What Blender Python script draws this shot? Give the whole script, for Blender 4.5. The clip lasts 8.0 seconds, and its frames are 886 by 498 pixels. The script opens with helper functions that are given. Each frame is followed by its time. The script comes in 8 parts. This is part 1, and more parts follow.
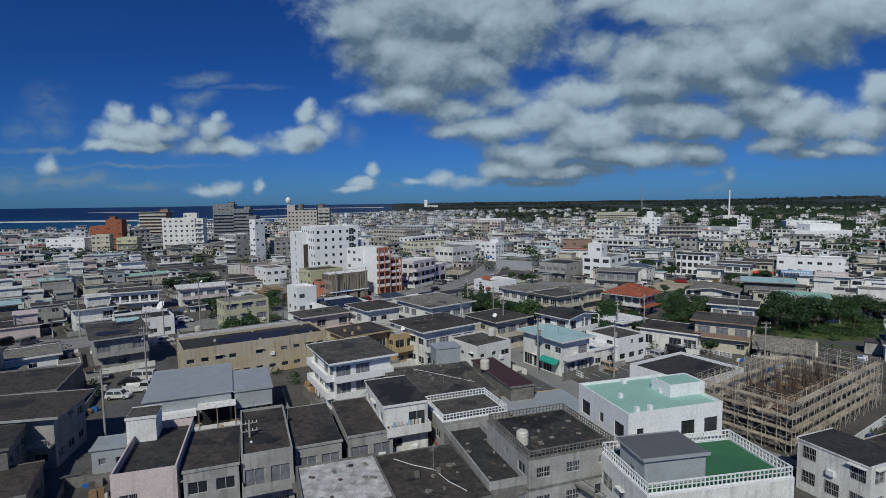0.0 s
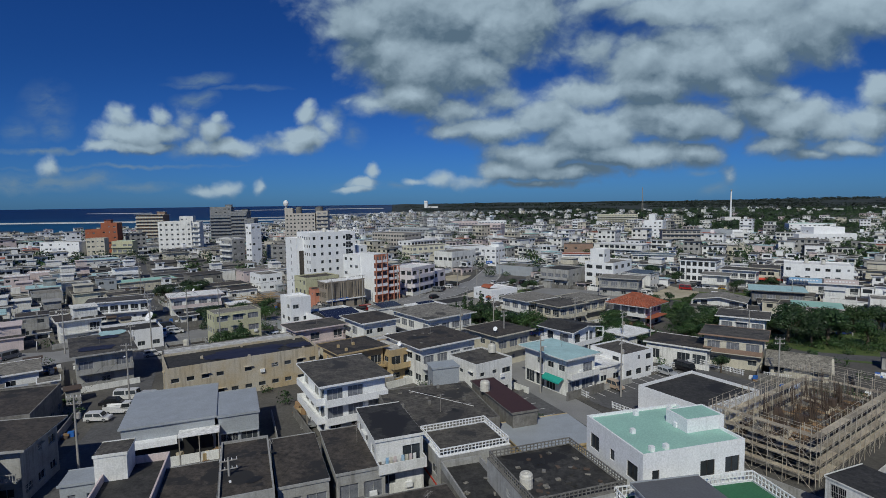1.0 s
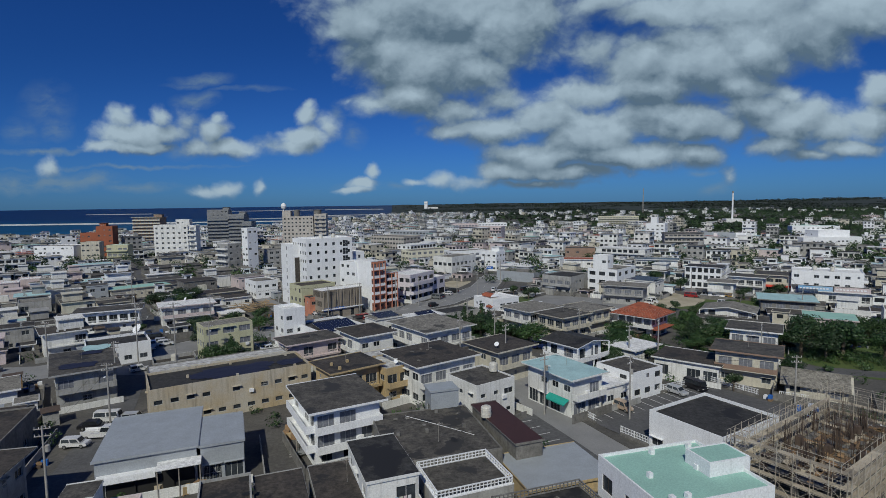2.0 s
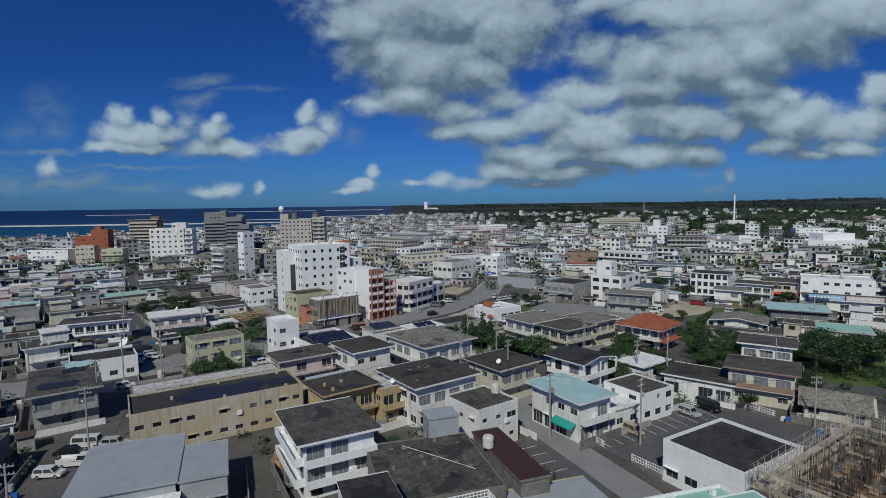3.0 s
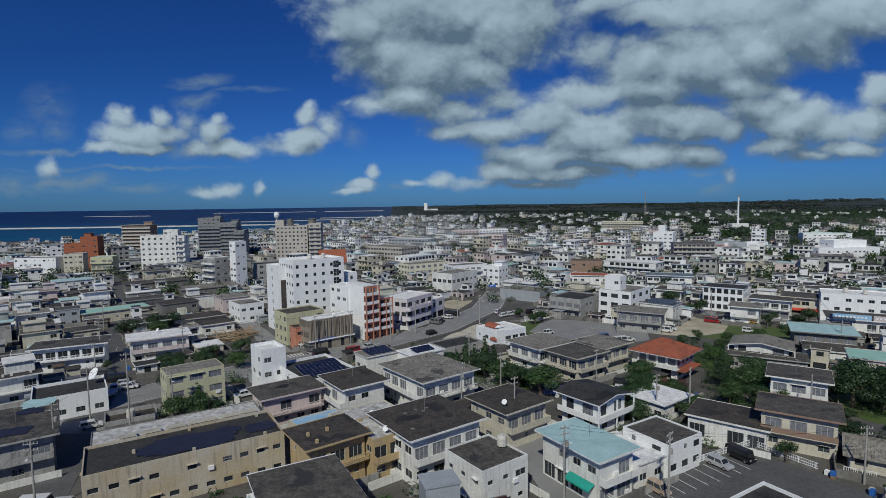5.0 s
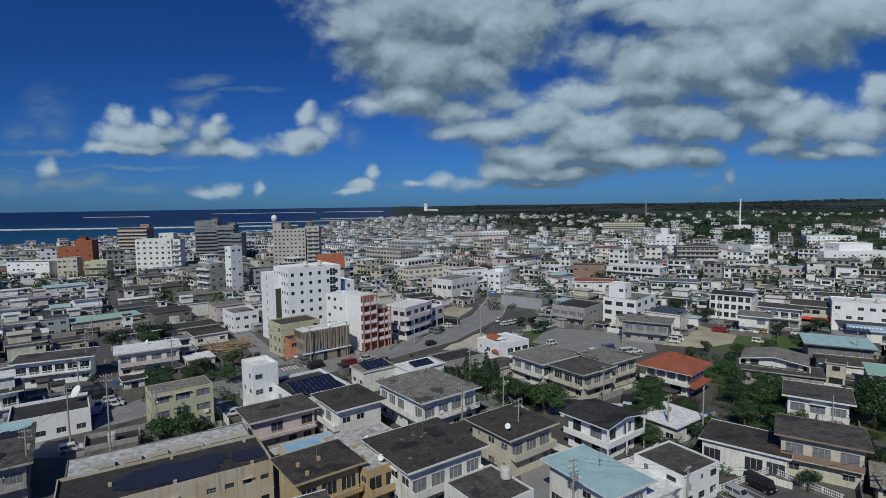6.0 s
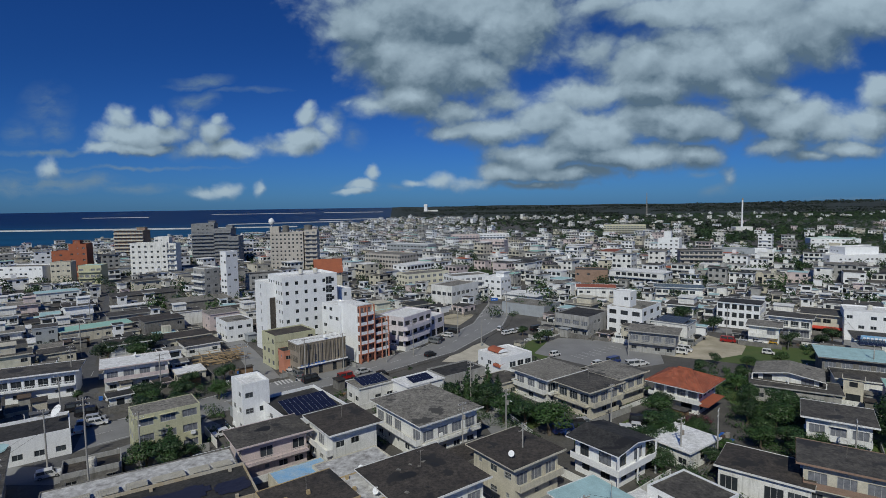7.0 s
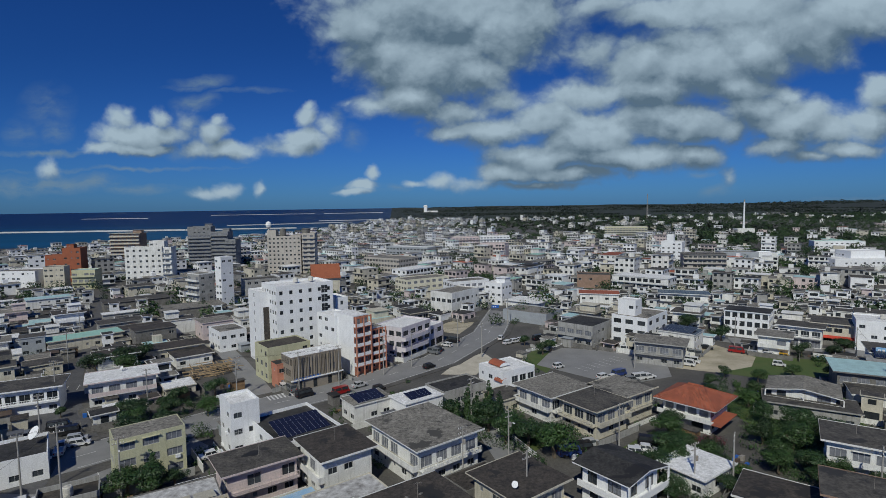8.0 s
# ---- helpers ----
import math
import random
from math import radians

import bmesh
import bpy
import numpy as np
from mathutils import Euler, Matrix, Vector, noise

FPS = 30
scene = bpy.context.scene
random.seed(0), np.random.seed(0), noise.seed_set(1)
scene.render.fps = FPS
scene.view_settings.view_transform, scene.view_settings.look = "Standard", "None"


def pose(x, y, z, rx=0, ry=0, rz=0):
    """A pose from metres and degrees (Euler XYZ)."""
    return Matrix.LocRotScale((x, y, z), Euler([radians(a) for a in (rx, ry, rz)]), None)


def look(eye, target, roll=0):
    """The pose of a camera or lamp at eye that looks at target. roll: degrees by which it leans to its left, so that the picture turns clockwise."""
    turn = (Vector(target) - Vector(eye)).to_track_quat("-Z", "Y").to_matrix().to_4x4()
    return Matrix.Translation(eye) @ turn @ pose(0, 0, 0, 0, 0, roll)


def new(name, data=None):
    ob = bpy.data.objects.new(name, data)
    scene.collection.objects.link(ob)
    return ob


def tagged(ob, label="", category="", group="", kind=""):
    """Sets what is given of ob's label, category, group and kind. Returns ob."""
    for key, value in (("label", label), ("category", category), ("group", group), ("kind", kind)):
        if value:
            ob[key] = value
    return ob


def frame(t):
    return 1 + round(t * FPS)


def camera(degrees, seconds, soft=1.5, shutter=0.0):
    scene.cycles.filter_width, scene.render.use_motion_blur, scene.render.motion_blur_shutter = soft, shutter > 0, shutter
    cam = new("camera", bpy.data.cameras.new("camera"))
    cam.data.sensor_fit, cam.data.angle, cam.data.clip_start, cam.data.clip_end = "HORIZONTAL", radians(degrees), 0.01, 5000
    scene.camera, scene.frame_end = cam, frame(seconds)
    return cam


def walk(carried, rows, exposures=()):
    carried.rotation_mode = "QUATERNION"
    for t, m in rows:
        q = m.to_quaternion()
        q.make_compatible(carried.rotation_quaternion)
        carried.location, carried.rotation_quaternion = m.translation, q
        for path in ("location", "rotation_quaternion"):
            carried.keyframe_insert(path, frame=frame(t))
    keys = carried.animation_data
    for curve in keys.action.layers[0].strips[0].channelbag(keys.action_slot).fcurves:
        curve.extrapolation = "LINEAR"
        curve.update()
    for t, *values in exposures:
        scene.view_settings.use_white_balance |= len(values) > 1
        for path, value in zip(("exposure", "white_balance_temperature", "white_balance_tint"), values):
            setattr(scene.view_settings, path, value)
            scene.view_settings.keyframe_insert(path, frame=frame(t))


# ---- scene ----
cam = camera(79.0, 8.0, soft=0.5)
PATH = [
    (0.0, (2.016, 28.314, 33.191), (-5.432, 128.036, 24.519), -0.72),
    (0.5, (2.055, 30.847, 34.056), (-5.400, 130.568, 25.448), -0.72),
    (1.0, (2.050, 33.432, 34.945), (-5.411, 133.153, 26.390), -0.73),
    (1.5, (2.006, 36.064, 35.856), (-5.460, 135.785, 27.345), -0.73),
    (2.0, (1.929, 38.740, 36.785), (-5.541, 138.461, 28.309), -0.73),
    (2.5, (1.824, 41.455, 37.728), (-5.650, 141.175, 29.282), -0.74),
    (3.0, (1.695, 44.204, 38.684), (-5.782, 143.924, 30.262), -0.74),
    (3.5, (1.547, 46.983, 39.650), (-5.931, 146.703, 31.247), -0.74),
    (4.0, (1.387, 49.787, 40.621), (-6.093, 149.506, 32.236), -0.75),
    (4.5, (1.217, 52.611, 41.595), (-6.262, 152.331, 33.226), -0.75),
    (5.0, (1.045, 55.452, 42.569), (-6.435, 155.172, 34.216), -0.75),
    (5.5, (0.874, 58.304, 43.540), (-6.604, 158.024, 35.203), -0.76),
    (6.0, (0.709, 61.163, 44.505), (-6.767, 160.884, 36.188), -0.76),
    (6.5, (0.557, 64.025, 45.461), (-6.917, 163.746, 37.166), -0.76),
    (7.0, (0.420, 66.885, 46.404), (-7.049, 166.606, 38.138), -0.77),
    (7.5, (0.306, 69.739, 47.333), (-7.159, 169.460, 39.100), -0.77),
    (8.0, (0.218, 72.581, 48.243), (-7.242, 172.303, 40.052), -0.78),
]
walk(cam, [(t, look(e, g, r)) for t, e, g, r in PATH], exposures=((0.0, -0.45, 6800, 2), (8.0, -0.45, 6800, 2)))

# ---- world: sky with broken cumulus, and the sun behind the camera ----
TO_SUN = Vector((-0.14, -0.78, 0.74)).normalized()
SUN_EL = math.asin(TO_SUN.z)
SUN_AZ = math.atan2(TO_SUN.x, TO_SUN.y)

# clouds as (u, v, half width, half height, strength) on the plane one metre ahead to the north
HIGH_WEST = ((-0.063, 0.356, 0.231, 0.107, 1.00), (-0.219, 0.333, 0.078, 0.060, 0.90), (0.028, 0.323, 0.110, 0.088, 1.00), (-0.095, 0.258, 0.133, 0.065, 1.00), (0.093, 0.340, 0.065, 0.049, 0.80), (-0.133, 0.197, 0.075, 0.043, 1.00), (-0.196, 0.182, 0.044, 0.022, 0.55), (-0.018, 0.236, 0.076, 0.045, 0.90), (-0.168, 0.281, 0.093, 0.055, 1.00), (-0.269, 0.322, 0.040, 0.026, 0.55), (-0.055, 0.166, 0.087, 0.030, 0.75), (-0.238, 0.189, 0.019, 0.010, 0.30))
HIGH_EAST = ((0.277, 0.246, 0.087, 0.058, 0.95), (0.210, 0.268, 0.047, 0.047, 0.65), (0.393, 0.242, 0.124, 0.072, 1.00), (0.469, 0.269, 0.113, 0.071, 1.00), (0.557, 0.285, 0.102, 0.059, 1.00), (0.635, 0.315, 0.109, 0.049, 1.00), (0.314, 0.330, 0.105, 0.034, 0.75), (0.438, 0.337, 0.150, 0.052, 0.95), (0.199, 0.191, 0.118, 0.032, 0.85), (0.297, 0.197, 0.097, 0.033, 0.95), (0.442, 0.202, 0.086, 0.033, 0.85), (0.207, 0.348, 0.068, 0.021, 0.50))
BANK = ((0.017, 0.132, 0.112, 0.030, 0.90), (-0.056, 0.127, 0.060, 0.020, 0.75), (0.114, 0.147, 0.080, 0.040, 0.95), (0.194, 0.120, 0.109, 0.052, 1.00), (0.230, 0.084, 0.119, 0.024, 1.00), (0.109, 0.081, 0.111, 0.028, 0.95), (0.042, 0.060, 0.064, 0.025, 0.90), (0.160, 0.055, 0.110, 0.016, 0.80), (0.078, 0.035, 0.102, 0.010, 0.60), (-0.004, 0.040, 0.062, 0.013, 0.50), (0.323, 0.142, 0.107, 0.041, 1.00), (0.379, 0.130, 0.064, 0.035, 1.00), (0.383, 0.081, 0.051, 0.020, 0.85), (0.309, 0.085, 0.079, 0.024, 0.90), (0.440, 0.122, 0.038, 0.039, 0.60), (-0.067, 0.045, 0.027, 0.010, 0.40), (0.043, 0.186, 0.047, 0.024, 0.55), (0.134, 0.169, 0.038, 0.020, 0.75))
BANK_EAST = ((0.527, 0.185, 0.038, 0.023, 0.65), (0.472, 0.162, 0.076, 0.035, 0.80), (0.540, 0.136, 0.085, 0.043, 0.95), (0.616, 0.122, 0.065, 0.033, 0.85), (0.636, 0.088, 0.062, 0.019, 0.85), (0.522, 0.093, 0.065, 0.020, 0.75), (0.676, 0.133, 0.051, 0.033, 0.90), (0.685, 0.186, 0.031, 0.032, 0.80), (0.484, 0.086, 0.029, 0.014, 0.45), (0.585, 0.077, 0.057, 0.012, 0.60))
PUFFS = ((-0.664, 0.139, 0.070, 0.030, 0.95), (-0.690, 0.167, 0.032, 0.026, 0.80), (-0.677, 0.181, 0.015, 0.011, 0.55), (-0.613, 0.175, 0.022, 0.017, 0.70), (-0.607, 0.140, 0.054, 0.021, 0.65), (-0.717, 0.114, 0.051, 0.012, 0.70), (-0.660, 0.115, 0.085, 0.013, 0.85), (-0.556, 0.160, 0.024, 0.023, 0.30), (-0.509, 0.144, 0.029, 0.021, 0.80), (-0.500, 0.163, 0.014, 0.012, 0.60), (-0.483, 0.111, 0.051, 0.018, 0.80), (-0.544, 0.113, 0.045, 0.019, 0.50), (-0.442, 0.108, 0.037, 0.013, 0.40), (-0.395, 0.118, 0.039, 0.017, 0.30), (-0.334, 0.129, 0.047, 0.024, 0.95), (-0.324, 0.168, 0.022, 0.023, 0.80), (-0.319, 0.185, 0.014, 0.011, 0.60), (-0.352, 0.115, 0.035, 0.015, 0.80), (-0.292, 0.143, 0.021, 0.023, 0.55))
SMALL = ((-0.846, 0.080, 0.023, 0.015, 0.50), (-0.487, 0.037, 0.024, 0.012, 0.55), (-0.421, 0.030, 0.012, 0.012, 0.50), (-0.202, 0.061, 0.014, 0.014, 0.70), (-0.221, 0.040, 0.028, 0.009, 0.60), (-0.240, 0.027, 0.030, 0.006, 0.50), (-0.125, 0.042, 0.019, 0.006, 0.45), (0.436, 0.037, 0.014, 0.018, 0.45), (-0.529, 0.031, 0.034, 0.010, 0.45))
VEILS = ((-0.266, 0.159, 0.019, 0.035, 0.60), (-0.243, 0.125, 0.036, 0.027, 0.60), (-0.855, 0.053, 0.128, 0.024, 0.90), (-0.914, 0.048, 0.077, 0.026, 0.80), (-0.750, 0.052, 0.086, 0.020, 0.80), (-0.670, 0.039, 0.114, 0.013, 0.70), (-0.862, 0.107, 0.128, 0.007, 0.80), (-0.702, 0.077, 0.292, 0.005, 0.70), (-0.521, 0.031, 0.067, 0.017, 0.70), (-0.226, 0.035, 0.064, 0.015, 0.40), (-0.523, 0.241, 0.077, 0.016, 0.70), (-0.552, 0.232, 0.066, 0.007, 0.60), (-0.437, 0.221, 0.097, 0.007, 0.50))
HAZES = ((-0.537, 0.203, 0.055, 0.021, 0.80), (-0.838, 0.197, 0.069, 0.059, 0.45), (-0.824, 0.147, 0.052, 0.028, 0.60), (-0.894, 0.148, 0.047, 0.037, 0.45), (-0.162, 0.034, 0.064, 0.009, 0.50), (0.640, -0.000, 0.112, 0.007, 0.40), (0.389, 0.051, 0.031, 0.007, 0.60), (-0.552, 0.157, 0.038, 0.036, 0.70), (-0.397, 0.116, 0.057, 0.023, 0.80), (-0.570, 0.107, 0.045, 0.023, 0.70), (0.419, 0.019, 0.039, 0.014, 0.50), (0.158, 0.304, 0.040, 0.008, 0.50), (-0.223, 0.185, 0.042, 0.020, 0.60))
CLOUDS = HIGH_WEST + HIGH_EAST + BANK + BANK_EAST + PUFFS + SMALL
CLOUD_SIZE = 0.90


def nodes_of(tree):
    """A short way to add shader nodes: in0, in1 ... are inputs, values or sockets."""
    def n(kind, operation="", data_type="", blend_type="", interpolation_type="", node_tree=None, **values):
        node = tree.nodes.new("ShaderNode" + kind)
        if operation:
            node.operation = operation
        if data_type:
            node.data_type = data_type
        if blend_type:
            node.blend_type = blend_type
        if interpolation_type:
            node.interpolation_type = interpolation_type
        if node_tree:
            node.node_tree = node_tree
        for key, value in values.items():
            socket = node.inputs[int(key[2:])]
            if isinstance(value, bpy.types.NodeSocket):
                tree.links.new(value, socket)
            else:
                socket.default_value = value
        return node
    return n


def cloud_group():
    tree = bpy.data.node_groups.new("cloud density", "ShaderNodeTree")
    tree.interface.new_socket("point", in_out="INPUT", socket_type="NodeSocketVector")
    tree.interface.new_socket("density", in_out="OUTPUT", socket_type="NodeSocketFloat")
    tree.interface.new_socket("veil", in_out="OUTPUT", socket_type="NodeSocketFloat")
    n = nodes_of(tree)
    gin, gout = tree.nodes.new("NodeGroupInput"), tree.nodes.new("NodeGroupOutput")
    p = gin.outputs[0]
    big = n("TexNoise", in0=p, in2=9.0, in3=5.0, in4=0.55)
    shift = n("VectorMath", operation="MULTIPLY_ADD", in0=big.outputs["Color"], in1=(.05, .05, 0), in2=p)
    shift = n("VectorMath", operation="SUBTRACT", in0=shift.outputs[0], in1=(.025, .025, 0))
    top = None
    for u, v, a, b, s in CLOUDS:
        q = n("VectorMath", operation="MULTIPLY_ADD", in0=shift.outputs[0], in1=(1 / a / CLOUD_SIZE, 1 / b / CLOUD_SIZE, 0), in2=(-u / a / CLOUD_SIZE, -v / b / CLOUD_SIZE, 0))
        length = n("VectorMath", operation="LENGTH", in0=q.outputs[0])
        one = n("Math", operation="MULTIPLY_ADD", in0=length.outputs["Value"], in1=-s * 0.75, in2=s)
        top = one if top is None else n("Math", operation="SMOOTH_MAX", in0=top.outputs[0], in1=one.outputs[0], in2=0.12)
    stretch = n("VectorMath", operation="MULTIPLY", in0=shift.outputs[0], in1=(1.0, 1.35, 1.0))
    fine = n("TexNoise", in0=stretch.outputs[0], in2=10.0, in3=9.0, in4=0.58)
    heads = n("TexVoronoi", in0=stretch.outputs[0], in2=17.0, in3=3.0, in4=0.55)
    rough = n("Math", operation="MULTIPLY_ADD", in0=fine.outputs[0], in1=0.9, in2=-.10)
    heads = n("Math", operation="MULTIPLY_ADD", in0=heads.outputs["Distance"], in1=-.25, in2=rough.outputs[0])
    total = n("Math", operation="ADD", in0=top.outputs[0], in1=heads.outputs[0])
    thin = None
    for u, v, a, b, s in VEILS + HAZES:
        q = n("VectorMath", operation="MULTIPLY_ADD", in0=shift.outputs[0], in1=(1 / a, 1 / b, 0), in2=(-u / a, -v / b, 0))
        length = n("VectorMath", operation="LENGTH", in0=q.outputs[0])
        one = n("Math", operation="MULTIPLY_ADD", in0=length.outputs["Value"], in1=-s, in2=s)
        thin = one if thin is None else n("Math", operation="SMOOTH_MAX", in0=thin.outputs[0], in1=one.outputs[0], in2=0.08)
    thin = n("Math", operation="MAXIMUM", in0=thin.outputs[0], in1=0.0)
    long = n("VectorMath", operation="MULTIPLY", in0=shift.outputs[0], in1=(1.0, 2.4, 1.0))
    long = n("TexNoise", in0=long.outputs[0], in2=13.0, in3=7.0, in4=0.6)
    long = n("MapRange", in0=long.outputs[0], in1=0.32, in2=0.72, in3=0.0, in4=1.5)
    veil = n("Math", operation="MULTIPLY", in0=thin.outputs[0], in1=long.outputs[0])
    tree.links.new(total.outputs[0], gout.inputs[0])
    tree.links.new(veil.outputs[0], gout.inputs[1])
    return tree


def build_world():
    world = bpy.data.worlds.new("sky")
    scene.world = world
    world.use_nodes = True
    tree = world.node_tree
    n = nodes_of(tree)
    sky = n("TexSky")
    sky.sky_type, sky.sun_disc, sky.sun_elevation, sky.sun_rotation = "NISHITA", False, SUN_EL, SUN_AZ
    sky.air_density, sky.dust_density, sky.ozone_density = 1.0, 0.3, 3.0
    coord = n("TexCoord")
    xyz = n("SeparateXYZ", in0=coord.outputs["Generated"])
    ahead = n("Math", operation="ABSOLUTE", in0=xyz.outputs[1])
    ahead = n("Math", operation="MAXIMUM", in0=ahead.outputs[0], in1=0.25)
    u = n("Math", operation="DIVIDE", in0=xyz.outputs[0], in1=ahead.outputs[0])
    v = n("Math", operation="DIVIDE", in0=xyz.outputs[2], in1=ahead.outputs[0])
    p = n("CombineXYZ", in0=u.outputs[0], in1=v.outputs[0])
    group = cloud_group()
    here = n("Group", node_tree=group, in0=p.outputs[0])
    up = n("VectorMath", operation="ADD", in0=p.outputs[0], in1=(-.008, .020, 0))
    above = n("Group", node_tree=group, in0=up.outputs[0])
    mask = n("MapRange", interpolation_type="SMOOTHSTEP", in0=here.outputs[0], in1=-0.02, in2=0.56)
    over = n("MapRange", interpolation_type="SMOOTHSTEP", in0=v.outputs[0], in1=0.0, in2=0.03)
    mask = n("Math", operation="MULTIPLY", in0=mask.outputs[0], in1=over.outputs[0])
    north = n("MapRange", interpolation_type="SMOOTHSTEP", in0=xyz.outputs[1], in1=0.0, in2=0.3)
    mask = n("Math", operation="MULTIPLY", in0=mask.outputs[0], in1=north.outputs[0])
    rest = n("TexNoise", in0=coord.outputs["Generated"], in2=2.6, in3=6.0, in4=0.55)
    rest = n("MapRange", interpolation_type="SMOOTHSTEP", in0=rest.outputs[0], in1=0.64, in2=0.84)
    beyond = n("MapRange", interpolation_type="SMOOTHSTEP", in0=v.outputs[0], in1=0.50, in2=0.70)
    south = n("Math", operation="SUBTRACT", in0=1.0, in1=north.outputs[0])
    beyond = n("Math", operation="MAXIMUM", in0=beyond.outputs[0], in1=south.outputs[0])
    rest = n("Math", operation="MULTIPLY", in0=rest.outputs[0], in1=beyond.outputs[0])
    rest = n("Math", operation="MULTIPLY", in0=rest.outputs[0], in1=over.outputs[0])
    mask = n("Math", operation="MAXIMUM", in0=mask.outputs[0], in1=rest.outputs[0])
    relief = n("Math", operation="SUBTRACT", in0=here.outputs[0], in1=above.outputs[0])
    higher = n("VectorMath", operation="ADD", in0=p.outputs[0], in1=(-.01, .055, 0))
    higher = n("Group", node_tree=group, in0=higher.outputs[0])
    under = n("Math", operation="SUBTRACT", in0=higher.outputs[0], in1=here.outputs[0])
    under = n("MapRange", in0=under.outputs[0], in1=-0.25, in2=0.50, in3=0.58, in4=0.08)
    glow = n("Math", operation="MULTIPLY_ADD", in0=relief.outputs[0], in1=0.8, in2=under.outputs[0])
    broad = n("TexNoise", in0=p.outputs[0], in2=5.0, in3=5.0, in4=.55)
    broad = n("Math", operation="MULTIPLY_ADD", in0=broad.outputs[0], in1=1.5, in2=-.70)
    glow = n("Math", operation="ADD", in0=glow.outputs[0], in1=broad.outputs[0])
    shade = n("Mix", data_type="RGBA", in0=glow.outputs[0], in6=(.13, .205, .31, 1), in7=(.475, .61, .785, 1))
    tint = n("MapRange", interpolation_type="SMOOTHSTEP", in0=v.outputs[0], in1=-0.02, in2=0.32)
    tint = n("Mix", data_type="RGBA", in0=tint.outputs[0], in6=(.225, .62, 1.66, 1), in7=(.135, .46, 1.27, 1))
    deep = n("Mix", data_type="RGBA", blend_type="MULTIPLY", in0=1.0, in6=sky.outputs[0], in7=tint.outputs[2])
    air = n("VectorMath", operation="SCALE", in0=deep.outputs[2], in3=SKY_STRENGTH)
    film = n("Math", operation="MULTIPLY", in0=here.outputs[1], in1=north.outputs[0])
    film = n("Math", operation="MINIMUM", in0=film.outputs[0], in1=0.7)
    air = n("Mix", data_type="RGBA", in0=film.outputs[0], in6=air.outputs[0], in7=(.22, .33, .47, 1))
    air = n("VectorMath", operation="ADD", in0=air.outputs[2], in1=(0, 0, 0))
    mixed = n("Mix", data_type="RGBA", in0=mask.outputs[0], in6=air.outputs[0], in7=shade.outputs[2])
    tree.links.new(mixed.outputs[2], tree.nodes["Background"].inputs[0])
    tree.nodes["Background"].inputs[1].default_value = 1.0


SKY_STRENGTH = 0.055
build_world()
sun = new("sun", bpy.data.lights.new("sun", "SUN"))
sun.data.energy, sun.data.angle, sun.data.color = 3.85, radians(0.6), (1.0, .97, .92)
sun.matrix_world = look(TO_SUN * 300, (0, 0, 0))


